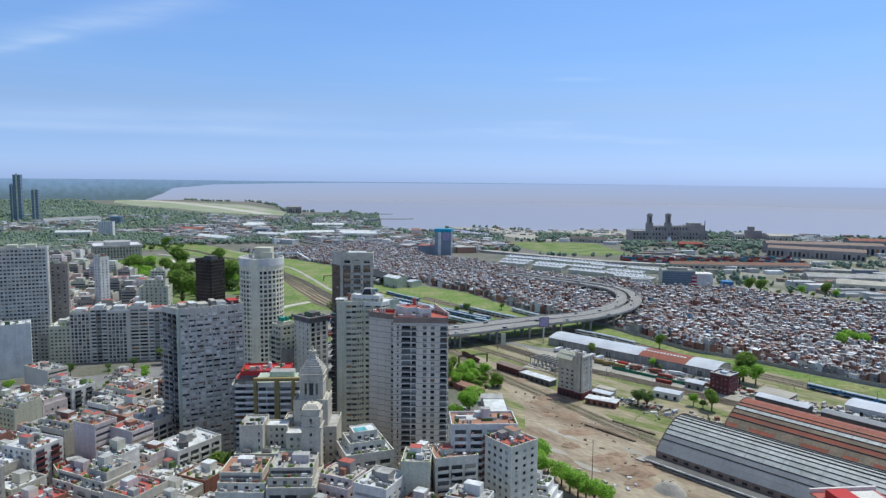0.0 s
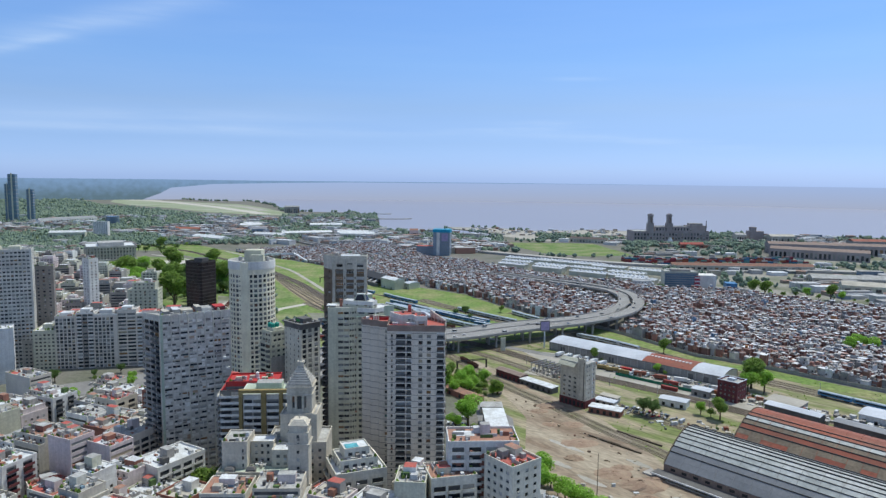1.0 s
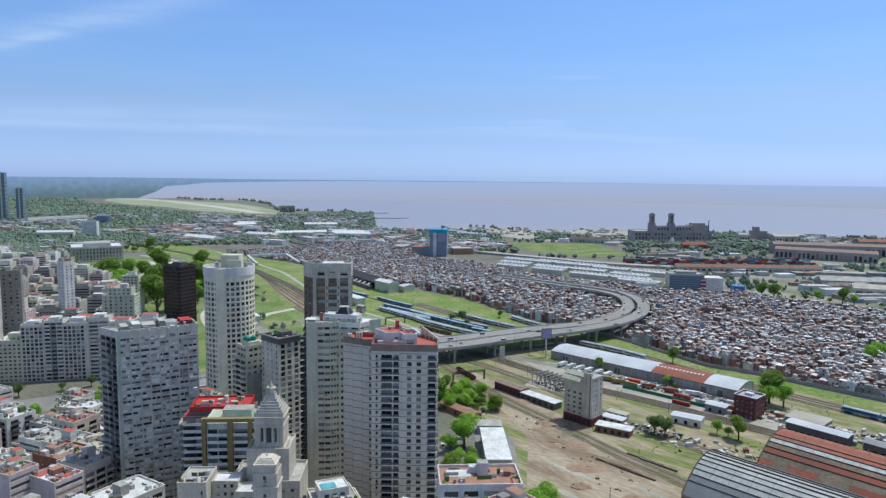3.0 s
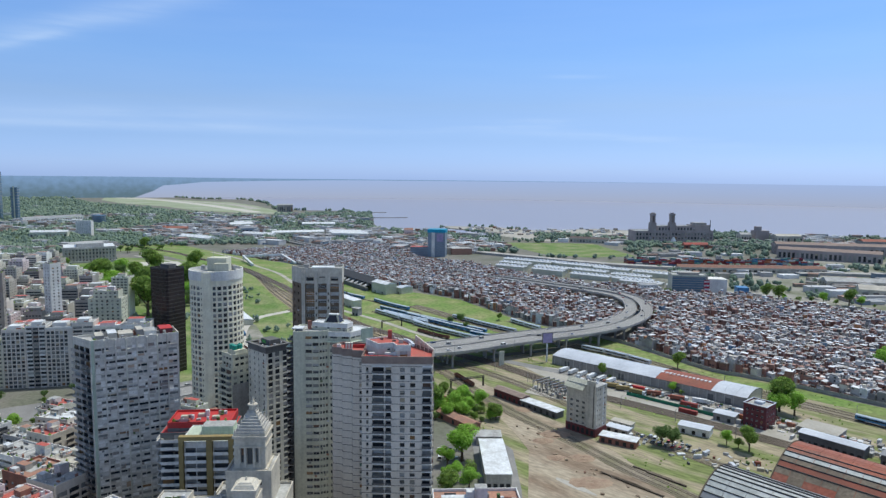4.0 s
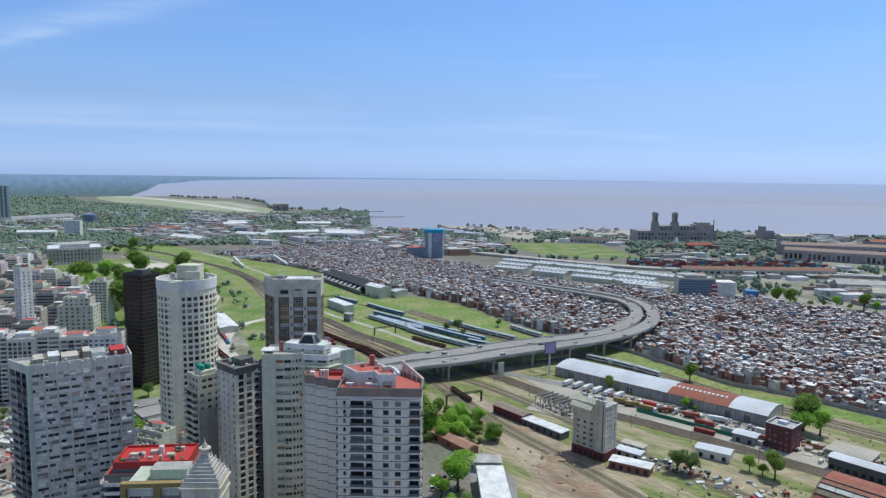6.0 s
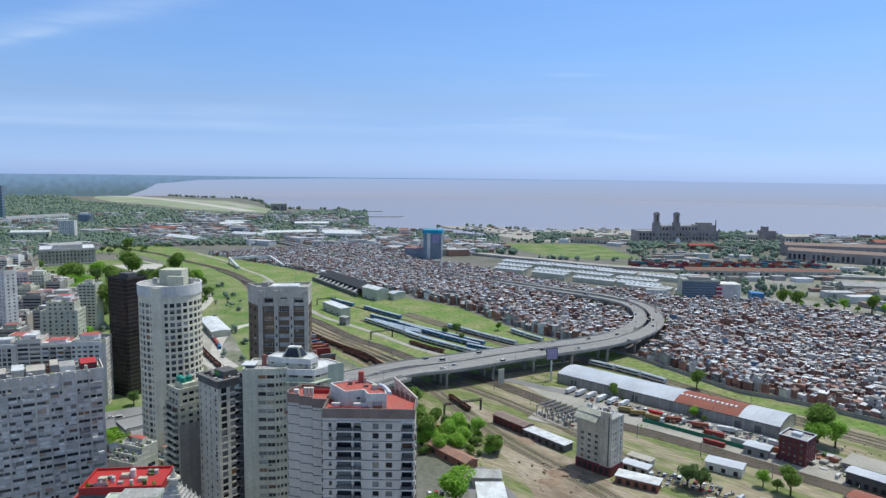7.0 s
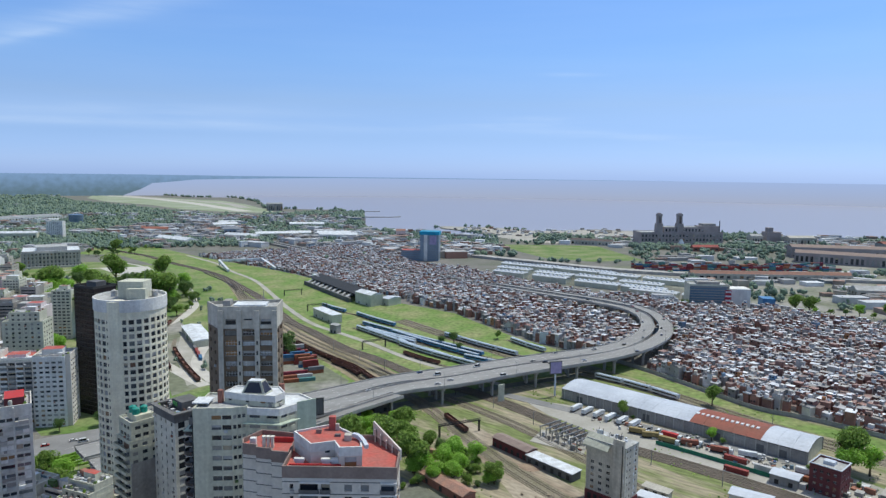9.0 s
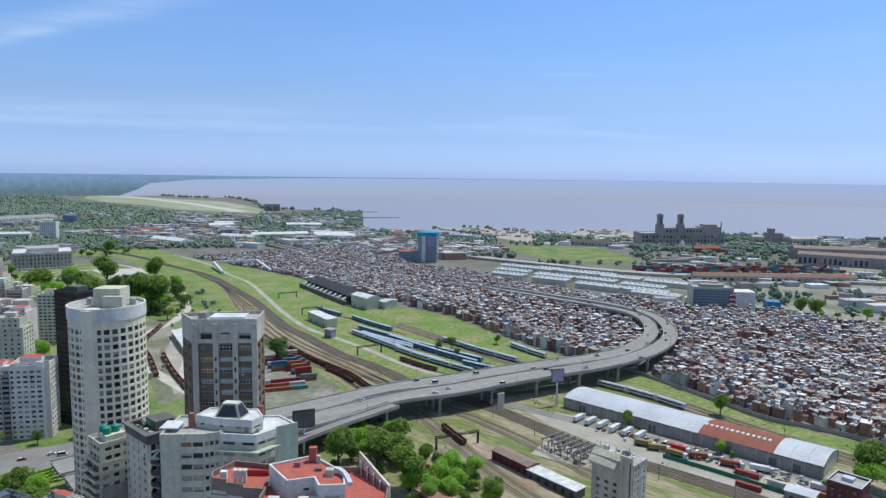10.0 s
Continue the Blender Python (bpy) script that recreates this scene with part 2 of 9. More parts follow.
M_ballast = mat("ballast", (0.25, 0.215, 0.165), (0.175, 0.165, 0.1), 0.06, 0.9, 0.95, bump=0.5, vary=0.3)
M_ballastdark = mat("dark_ballast", (0.17, 0.14, 0.115), (0.115, 0.1, 0.08), 0.06, 0.9, 0.95, bump=0.5, vary=0.3)
M_bandsoil = mat("brown_track_soil", (0.33, 0.27, 0.19), (0.22, 0.185, 0.11), 0.07, 0.6, 0.95, bump=0.5, stretch=(0.2, 1.0, 1.0), turn=56, mixpos=(0.4, 0.62), vary=0.35)
M_grass = mat("grass", (0.15, 0.24, 0.06), (0.26, 0.275, 0.125), 0.035, 0.25, 0.95, bump=0.5, mixpos=(0.4, 0.66), vary=0.4)
M_park = mat("park_grass", (0.12, 0.2, 0.05), (0.26, 0.27, 0.14), 0.03, 0.3, 0.95, bump=0.5, mixpos=(0.4, 0.68), vary=0.3)
M_lot = mat("pale_dusty_lot", (0.3, 0.29, 0.26), (0.165, 0.18, 0.12), 0.02, 0.2, 0.95, bump=0.3, mixpos=(0.4, 0.6), vary=0.25)
M_path = mat("pale_path", (0.55, 0.53, 0.48), (0.45, 0.43, 0.39), 0.1, 0.8, 0.95)
M_apron = mat("airfield_grass", (0.32, 0.35, 0.27), (0.24, 0.29, 0.17), 0.006, 0.05, 0.95)
M_leaf = mat("leaves", ONE, (0.7, 0.75, 0.6), 0.3, 1.5, 0.7, 0, 0.2, [(0, (0.168, 0.273, 0.069)), (0.3, (0.236, 0.369, 0.086)), (0.6, (0.316, 0.477, 0.107)), (0.85, (0.415, 0.545, 0.16))], "island", thin=0.6)
M_leafdark = mat("dark_leaves", ONE, (0.7, 0.75, 0.65), 0.3, 1.5, 0.7, 0, 0.2, [(0, (0.128, 0.219, 0.077)), (0.4, (0.188, 0.3, 0.101)), (0.75, (0.269, 0.391, 0.139))], "island", thin=0.6)
M_leafbright = mat("bright_leaves", ONE, (0.8, 0.85, 0.7), 0.3, 1.5, 0.7, 0, 0.2, [(0, (0.277, 0.486, 0.075)), (0.4, (0.356, 0.602, 0.107)), (0.75, (0.475, 0.719, 0.172))], "island", thin=0.6)
# leaf greens lifted and blued, distance haze put into the base colours
M_hazewoods = mat("far_woods", ONE, (0.78, 0.84, 0.84), 0.004, 0.1, 0.85, 0, 0.2, [(0.0, (0.15, 0.205, 0.17)), (0.3, (0.175, 0.235, 0.18)), (0.6, (0.2, 0.265, 0.19)), (0.85, (0.24, 0.3, 0.2))], "island")
M_bark = mat("bark", (0.12, 0.09, 0.06), None, 1, 5, 0.95)
SHACKW = [(0, (0.33, 0.173, 0.135)), (0.2, (0.405, 0.217, 0.173)), (0.34, (0.255, 0.143, 0.12)), (0.42, (0.405, 0.383, 0.367)), (0.56, (0.555, 0.54, 0.525)), (0.7, (0.285, 0.277, 0.27)), (0.8, (0.69, 0.645, 0.57)), (0.88, (0.8, 0.8, 0.8)), (0.955, (0.255, 0.39, 0.54)), (0.98, (0.6, 0.3, 0.15))]
M_shack = mat("brick_and_render_walls", ONE, DIM, 0.2, 1.2, 0.9, 0, 0.4, SHACKW, "island")
M_shacko = mat("house_wall", ONE, DIM, 0.2, 1.2, 0.9, 0, 0.4, SHACKW, "object")
SHACKR = [(0.0, (0.66, 0.69, 0.74)), (0.13, (0.48, 0.49, 0.52)), (0.32, (0.36, 0.36, 0.37)), (0.46, (0.29, 0.28, 0.275)), (0.58, (0.26, 0.19, 0.175)), (0.69, (0.34, 0.22, 0.195)), (0.8, (0.4, 0.38, 0.365)), (0.93, (0.78, 0.8, 0.84))]
M_shackr = mat("tin_and_slab_roofs", ONE, DIM, 0.2, 1.2, 0.7, 0, 0.2, SHACKR, "island")
M_shackro = mat("house_roof", ONE, DIM, 0.2, 1.2, 0.7, 0, 0.2, SHACKR, "object")
M_pink = mat("pinkish_render", (0.7, 0.609, 0.602), (0.574, 0.504, 0.497), 0.12, 1.1, 0.85, streak=0.18, vary=0.14)
M_slabgrey = mat("weathered_grey_render", (0.707, 0.683, 0.625), (0.524, 0.504, 0.456), 0.12, 1.1, 0.85, streak=0.16, vary=0.15)
M_spandrel = mat("patchwork_panels", ONE, DIM, 0.3, 1.5, 0.85, 0, 0.2, [(0.0, (0.78, 0.76, 0.72)), (0.3, (0.66, 0.64, 0.6)), (0.55, (0.52, 0.5, 0.47)), (0.72, (0.84, 0.83, 0.8)), (0.92, (0.32, 0.29, 0.27)), (0.97, (0.5, 0.38, 0.29))], "island")
M_blind = mat("roller_blind", ONE, DIM, 0.5, 2, 0.8, 0, 0.1, [(0.0, (0.42, 0.43, 0.43)), (0.3, (0.33, 0.33, 0.32)), (0.6, (0.22, 0.22, 0.21)), (0.75, (0.46, 0.4, 0.3)), (0.88, (0.2, 0.12, 0.08)), (0.95, (0.14, 0.22, 0.19))], "island")
M_clutter = mat("roof_clutter", ONE, DIM, 0.5, 2, 0.75, 0, 0.2, [(0.0, (0.6, 0.62, 0.64)), (0.28, (0.42, 0.42, 0.41)), (0.48, (0.28, 0.27, 0.26)), (0.62, (0.5, 0.47, 0.41)), (0.74, (0.36, 0.17, 0.12)), (0.84, (0.12, 0.12, 0.12)), (0.9, (0.1, 0.17, 0.06)), (0.96, (0.2, 0.3, 0.38))], "island")
M_rubble = mat("soil_rubble", ONE, DIM, 0.5, 2, 0.95, 0, 0.3, [(0.0, (0.34, 0.28, 0.2)), (0.35, (0.26, 0.2, 0.15)), (0.6, (0.42, 0.38, 0.31)), (0.85, (0.2, 0.12, 0.09)), (0.95, (0.55, 0.54, 0.52))], "island")
M_hole = mat("dark_opening", (0.02, 0.021, 0.024), (0.04, 0.04, 0.04), 0.3, 2, 0.4)
FARB = [(0, (0.66, 0.66, 0.66)), (0.25, (0.456, 0.444, 0.432)), (0.45, (0.792, 0.8, 0.8)), (0.62, (0.36, 0.3, 0.252)), (0.75, (0.576, 0.516, 0.432)), (0.88, (0.432, 0.24, 0.18)), (0.95, (0.288, 0.36, 0.432))]
M_far = mat("far_buildings", ONE, DIM, 0.02, 0.25, 0.85, 0, 0.2, FARB, "island")
CARC = [(0.0, (0.7, 0.7, 0.7)), (0.35, (0.35, 0.36, 0.37)), (0.55, (0.03, 0.03, 0.035)), (0.75, (0.12, 0.13, 0.14)), (0.86, (0.4, 0.03, 0.03)), (0.94, (0.05, 0.1, 0.25))]
M_car = mat("car_paint", ONE, (0.95, 0.95, 0.95), 0.5, 3, 0.3, 0, 0, CARC, "object", 0.5)
M_carglass = mat("car_glass", (0.015, 0.018, 0.02), None, 0.5, 3, 0.12, 0, 0, spec=0.5)
M_tyre = mat("tyre", (0.02, 0.02, 0.02), None, 1, 5, 0.9)
BOXC = [(0.0, (0.3, 0.06, 0.05)), (0.2, (0.25, 0.04, 0.06)), (0.36, (0.05, 0.16, 0.3)), (0.5, (0.5, 0.5, 0.5)), (0.62, (0.1, 0.25, 0.24)), (0.74, (0.34, 0.12, 0.06)), (0.88, (0.2, 0.2, 0.21))]
M_contn = mat("container_paint", ONE, DIM, 0.3, 1.4, 0.6, 0, 0.2, BOXC, "object")
M_contj = mat("container_paint_joined", ONE, DIM, 0.3, 1.4, 0.6, 0, 0.2, BOXC, "island")
M_trainblue = mat("blue_coach_paint", (0.07, 0.24, 0.46), (0.06, 0.18, 0.36), 0.2, 1.4, 0.45)
M_trainroof = mat("coach_roof", (0.47, 0.56, 0.65), (0.36, 0.43, 0.5), 0.12, 1.0, 0.6)
M_trainwhite = mat("white_coach_paint", (0.6, 0.63, 0.66), (0.5, 0.52, 0.55), 0.2, 1.4, 0.45)
M_wagon = mat("rusty_wagon", (0.17, 0.075, 0.05), (0.12, 0.06, 0.05), 0.2, 1.4, 0.8)
M_blueglass = mat("blue_glass_tower", (0.1, 0.17, 0.24), (0.14, 0.22, 0.29), 0.05, 0.4, 0.2, spec=0.5)
M_towerglass = mat("pale_blue_curtain_wall", (0.24, 0.31, 0.38), (0.19, 0.25, 0.32), 0.05, 0.4, 0.3, spec=0.5)
M_cyan = mat("cyan_sign_band", (0.02, 0.36, 0.56), None, 0.3, 2, 0.5)
M_bill = mat("billboard_lilac", (0.4, 0.34, 0.52), (0.3, 0.26, 0.42), 0.25, 1.5, 0.6)
M_redpanel = mat("red_panel", (0.42, 0.04, 0.07), None, 0.5, 2, 0.6)
M_stone = mat("grey_stone", (0.52, 0.506, 0.472), (0.392, 0.385, 0.365), 0.1, 0.8, 0.9, streak=0.18, vary=0.15)
M_stonepale = mat("pale_stone", (0.649, 0.607, 0.517), (0.497, 0.462, 0.393), 0.12, 1.0, 0.88, streak=0.18, vary=0.14)
M_pst = mat("brown_stone", (0.4, 0.355, 0.345), (0.31, 0.27, 0.265), 0.05, 0.4, 0.9)
M_brownstone = mat("brown_grey_render", (0.34, 0.31, 0.28), (0.27, 0.245, 0.22), 0.1, 1.0, 0.88, streak=0.16, vary=0.14)
M_poolblue = mat("pool_blue", (0.15, 0.5, 0.6), None, 0.5, 2, 0.2)
M_greenfence = mat("green_screen_fence", (0.03, 0.2, 0.12), None, 0.4, 2, 0.7)

# river: murky water that mirrors the sky
M_water = bpy.data.materials.new("river_water")
M_water.use_nodes = True
n_, l_ = M_water.node_tree.nodes, M_water.node_tree.links
b_ = n_["Principled BSDF"]
b_.inputs["Base Color"].default_value = (0.27, 0.285, 0.365, 1)
b_.inputs["Roughness"].default_value = 0.45
g_ = n_.new("ShaderNodeNewGeometry")
w_ = n_.new("ShaderNodeTexNoise")
w_.inputs["Scale"].default_value, w_.inputs["Detail"].default_value = 0.05, 6
u_ = n_.new("ShaderNodeBump")
u_.inputs["Strength"].default_value, u_.inputs["Distance"].default_value = 0.35, 1.0
l_.new(g_.outputs["Position"], w_.inputs["Vector"])
l_.new(w_.outputs[0], u_.inputs["Height"])
l_.new(u_.outputs[0], b_.inputs["Normal"])


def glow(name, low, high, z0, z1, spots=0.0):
    """A far backdrop that gives its own light; haze is painted in as its colour going from low to high with height."""
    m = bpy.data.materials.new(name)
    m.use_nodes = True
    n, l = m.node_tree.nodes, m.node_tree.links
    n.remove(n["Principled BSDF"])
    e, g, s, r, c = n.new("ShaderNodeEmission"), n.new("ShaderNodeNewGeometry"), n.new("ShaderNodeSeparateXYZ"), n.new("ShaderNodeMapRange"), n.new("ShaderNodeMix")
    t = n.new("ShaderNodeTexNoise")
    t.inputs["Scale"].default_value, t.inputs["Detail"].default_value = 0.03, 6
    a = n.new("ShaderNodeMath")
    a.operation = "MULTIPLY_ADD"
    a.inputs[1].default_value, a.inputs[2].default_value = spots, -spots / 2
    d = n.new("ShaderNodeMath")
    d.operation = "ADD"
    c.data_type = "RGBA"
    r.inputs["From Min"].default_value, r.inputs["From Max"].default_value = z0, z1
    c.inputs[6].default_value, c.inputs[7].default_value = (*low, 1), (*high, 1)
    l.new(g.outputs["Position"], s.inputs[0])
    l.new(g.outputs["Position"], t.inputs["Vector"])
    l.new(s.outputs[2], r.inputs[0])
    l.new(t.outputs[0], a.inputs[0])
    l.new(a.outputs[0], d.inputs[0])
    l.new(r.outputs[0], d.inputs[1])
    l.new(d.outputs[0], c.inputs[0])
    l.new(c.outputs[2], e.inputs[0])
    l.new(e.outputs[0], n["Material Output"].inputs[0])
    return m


# emission stands in for lit water and hazy land near the horizon
M_bsea = glow("far_river_glow", (0.305, 0.345, 0.485), (0.29, 0.38, 0.62), 0, 125)
M_bland = glow("far_shore_glow", (0.095, 0.15, 0.2), (0.165, 0.265, 0.44), 20, 122, 0.9)


# ---- builders ----
class Mesh:
    """Gathers boxes, prisms and sheets into one mesh."""

    def __init__(self):
        self.v, self.f, self.m = [], [], []

    def face(self, pts, mi=0):
        i = len(self.v)
        self.v.extend(tuple(p) for p in pts)
        self.f.append(tuple(range(i, i + len(pts))))
        self.m.append(mi)

    def hexa(self, p, mi=0, top=None, bottom=True):
        i = len(self.v)
        self.v.extend(tuple(q) for q in p)
        fs = [(4, 5, 6, 7), (0, 1, 5, 4), (1, 2, 6, 5), (2, 3, 7, 6), (3, 0, 4, 7)] + ([(3, 2, 1, 0)] if bottom else [])
        self.f.extend(tuple(i + k for k in q) for q in fs)
        self.m.extend([mi if top is None else top] + [mi] * (len(fs) - 1))

    def box(self, x0, y0, z0, x1, y1, z1, mi=0, top=None, bottom=True):
        self.hexa([(x0, y0, z0), (x1, y0, z0), (x1, y1, z0), (x0, y1, z0), (x0, y0, z1), (x1, y0, z1), (x1, y1, z1), (x0, y1, z1)], mi, top, bottom)

    def rbox(self, cx, cy, z0, w, d, h, deg=0.0, mi=0, top=None, bottom=False):
        c, s = math.cos(radians(deg)), math.sin(radians(deg))
        q = [(cx + a * w / 2 * c - b * d / 2 * s, cy + a * w / 2 * s + b * d / 2 * c) for a, b in ((-1, -1), (1, -1), (1, 1), (-1, 1))]
        self.hexa([(x, y, z0) for x, y in q] + [(x, y, z0 + h) for x, y in q], mi, top, bottom)

    def prism(self, poly, z0, z1, mi=0, top=None, bottom=False):
        i, k = len(self.v), len(poly)
        self.v.extend((x, y, z0) for x, y in poly)
        self.v.extend((x, y, z1) for x, y in poly)
        for a in range(k):
            b = (a + 1) % k
            self.f.append((i + a, i + b, i + k + b, i + k + a))
            self.m.append(mi)
        self.f.append(tuple(range(i + k, i + 2 * k)))
        self.m.append(mi if top is None else top)
        if bottom:
            self.f.append(tuple(range(i + k - 1, i - 1, -1)))
            self.m.append(mi)

    def tube(self, cx, cy, z0, z1, r0, r1=None, n=12, mi=0, cap=True):
        r1 = r0 if r1 is None else r1
        i = len(self.v)
        for r, z in ((r0, z0), (r1, z1)):
            self.v.extend((cx + r * math.cos(2 * math.pi * a / n), cy + r * math.sin(2 * math.pi * a / n), z) for a in range(n))
        for a in range(n):
            b = (a + 1) % n
            self.f.append((i + a, i + b, i + n + b, i + n + a))
            self.m.append(mi)
        if cap:
            self.f.append(tuple(range(i + n, i + 2 * n)))
            self.m.append(mi)

    def bar(self, a, b, t, mi=0):
        """A square bar from a to b."""
        a, b = Vector(a), Vector(b)
        w = (b - a).normalized()
        s = w.cross(Vector((0, 0, 1)))
        s = s.normalized() if s.length > 1e-4 else Vector((1, 0, 0))
        u = s.cross(w) * (t / 2)
        s = s * (t / 2)
        self.hexa([a - s - u, a + s - u, b + s - u, b - s - u, a - s + u, a + s + u, b + s + u, b - s + u], mi)

    def join(self, other, mi):
        """Takes in another mesh, with its material number."""
        i = len(self.v)
        self.v.extend(other.v)
        self.f.extend(tuple(i + k for k in q) for q in other.f)
        self.m.extend([mi] * len(other.f))

    def data(self, name, mats):
        me = bpy.data.meshes.new(name)
        me.from_pydata(self.v, [], self.f)
        for x in mats:
            me.materials.append(x)
        me.polygons.foreach_set("material_index", self.m)
        me.update()
        return me


def part(name, m, mats, parent=None, label="", at=None):
    """One mesh object, under a thing or a part."""
    me = m.data(name, mats if isinstance(mats, (list, tuple)) else [mats]) if isinstance(m, Mesh) else m
    ob = new(name, me)
    if parent:
        ob.parent = parent
    if at is not None:
        ob.matrix_basis = at
    if label:
        ob["label"] = label
    return ob


def thing(name, label, category, x, y, z=0.0, deg=0.0, group="", kind=""):
    ob = new(name)
    ob.empty_display_size = 2
    ob.matrix_basis = pose(x, y, z, 0, 0, deg)
    return tagged(ob, label, category, group, kind)


def single(name, m, mats, label, category="", group="", kind="", x=0, y=0, z=0, deg=0):
    ob = part(name, m, mats)
    ob.matrix_basis = pose(x, y, z, 0, 0, deg)
    return tagged(ob, label, category, group, kind)


def inside(x, y, poly):
    hit = False
    for (xa, ya), (xb, yb) in zip(poly, poly[1:] + poly[:1]):
        if (ya > y) != (yb > y) and x < (xb - xa) * (y - ya) / (yb - ya) + xa:
            hit = not hit
    return hit


def smooth_line(pts, step=8.0):
    """Points along a Catmull-Rom line through pts."""
    p = [Vector((*q, 0)) if len(q) == 2 else Vector(q) for q in pts]
    p = [2 * p[0] - p[1]] + p + [2 * p[-1] - p[-2]]
    out = []
    for a, b, c, d in zip(p, p[1:], p[2:], p[3:]):
        k = max(1, int((c - b).length / step))
        for i in range(k):
            t = i / k
            out.append(0.5 * (2 * b + (c - a) * t + (2 * a - 5 * b + 4 * c - d) * t * t + (3 * b - a - 3 * c + d) * t ** 3))
    out.append(p[-2])
    return out


def sides(line):
    """Unit vectors to the right of the line's way at each point."""
    res = []
    for i in range(len(line)):
        w = line[min(i + 1, len(line) - 1)] - line[max(i - 1, 0)]
        res.append(Vector((w.y, -w.x, 0)).normalized())
    return res


def ribbon(m, line, a, b, z0, z1, mi=0, top=None, za=0.0):
    """A strip between the offsets a and b from a line, z0 to z1 above it; a closed body."""
    s = sides(line)
    i, k = len(m.v), len(line)
    for off, z in ((a, z0), (b, z0), (b, z1), (a, z1)):
        m.v.extend(tuple(p + q * off + Vector((0, 0, z + za))) for p, q in zip(line, s))
    for j in range(k - 1):
        for c0, c1, mm in ((0, 1, mi), (1, 2, mi), (2, 3, mi if top is None else top), (3, 0, mi)):
            m.f.append((i + c0 * k + j, i + c1 * k + j, i + c1 * k + j + 1, i + c0 * k + j + 1))
            m.m.append(mm)
    for e in (0, k - 1):
        m.f.append(tuple(i + c * k + e for c in ((0, 1, 2, 3) if e else (3, 2, 1, 0))))
        m.m.append(mi)


R = random.Random(7)


# ---- ground, river and distance ----
COAST = [(6000, 300), (3000, 1500), (1900, 1850), (1221, 1923), (964, 1928), (776, 1960), (573, 2070), (468, 2120), (286, 2032), (182, 2148), (19, 2172),
         (25, 2090), (110, 1990), (150, 1880), (165, 1800), (95, 1815), (10, 1880), (-90, 1957), (-131, 1977), (-175, 2075), (-182, 2097), (-205, 2250),
         (-214, 2345), (-240, 2560), (-263, 2795), (-405, 3015), (-597, 3030), (-698, 3100), (-905, 3722), (-1157, 4230), (-1415, 4215), (-1690, 4480),
         (-1900, 4900), (-3350, 7000), (-6000, 7000), (-6000, -3000), (6000, -3000)]
m = Mesh()
m.prism(COAST, -2.0, 0.0)
single("ground", m, M_ground, "grey-brown city ground of streets and yards", "ground", kind="structure")
m = Mesh()
m.face([(-7000, -3500, -1.5), (7000, -3500, -1.5), (7000, 7000, -1.5), (-7000, 7000, -1.5)])
single("water", m, M_water, "wide lavender-brown river with faint ripples", "water", kind="structure")


def ring(r, az0, az1, z0, z1, step=1.0):
    """Part of a ring round the place, leaning outwards; z0 and z1 are functions of the bearing in degrees."""
    mm = Mesh()
    a = az0
    while a < az1 - 1e-6:
        b = min(a + step, az1)
        at = lambda q, z: ((r + 0.56 * z) * math.sin(radians(q)), 100 + (r + 0.56 * z) * math.cos(radians(q)), z)  # noqa: E731
        mm.face([at(a, z0(a)), at(b, z0(b)), at(b, z1(b)), at(a, z1(a))])
        a = b
    return mm


single("backdrop_river", ring(4650, -75, 75, lambda a: -2, lambda a: 124.5), M_bsea, "glowing backdrop for the far river up to the horizon", "backdrop", kind="structure")


def shore_top(a):
    bumps = 1.5 * noise.noise(Vector((a * 1.3, 0, 0))) + 1.5 * noise.noise(Vector((a * 5.1, 3, 0)))
    return 129.0 + bumps if a < -24 else max(124.9, 129.0 - (a + 24) * 0.45 + 0.5 * bumps)


def shore_foot(a):
    knots = ((-80, -2), (-24.2, -2), (-22.8, 40), (-22.0, 76), (-24.0 + 3.2, 84), (-19, 100), (-13, 112), (-8, 119), (14, 123.4), (20, 124.4))
    for (xa, ya), (xb, yb) in zip(knots, knots[1:]):
        if a <= xb:
            return ya + (yb - ya) * max(0, a - xa) / (xb - xa)
    return 124.4


single("backdrop_shore", ring(4630, -75, 19, shore_foot, shore_top, 0.2), M_bland, "glowing backdrop for the far wooded shore, haze in its blue-green", "backdrop", kind="structure")

PATCH = {}


def patch(name, poly, material, label, z, category="ground"):
    """A flat piece of ground, a shallow slab."""
    mm = Mesh()
    mm.prism([tuple(q) for q in poly], -0.5, z)
    PATCH[name] = single(name, mm, material, label, category, kind="structure")


YARD = [(-75, 548), (-40, 575), (0, 604), (60, 640), (105, 662), (160, 706), (205, 660), (250, 585), (330, 480), (520, 260), (520, 180), (60, 180), (45, 300), (38, 400), (20, 470), (-20, 510)]
patch("ground_yard", YARD, M_yard, "dry trampled grass and dust of a rail yard", 0.06)
BARE = [(20, 555), (40, 505), (50, 470), (56, 440), (45, 360), (45, 250), (150, 250), (150, 320), (122, 366), (118, 395), (104, 440), (88, 470), (68, 505), (48, 545), (30, 580)]
patch("ground_soil", BARE, M_dirt, "bare brown soil of a cleared site", 0.12)
FIELD = [(-520, 1500), (-420, 1390), (-240, 1225), (-150, 1125), (-83, 1010), (-36, 966), (32, 905), (82, 805), (128, 738), (150, 716), (105, 672), (60, 650), (0, 616), (-45, 590), (-75, 640), (-100, 720), (-150, 800), (-170, 900), (-240, 1020), (-350, 1180), (-480, 1330), (-600, 1440)]
patch("ground_field", FIELD, M_grass, "bright green grass between railway tracks", 0.06)
VERGE = [(128, 738), (162, 708), (189, 660), (221, 598), (247, 574), (330, 492), (520, 300), (510, 290), (318, 478), (236, 562), (207, 592), (176, 648), (148, 690), (118, 722)]
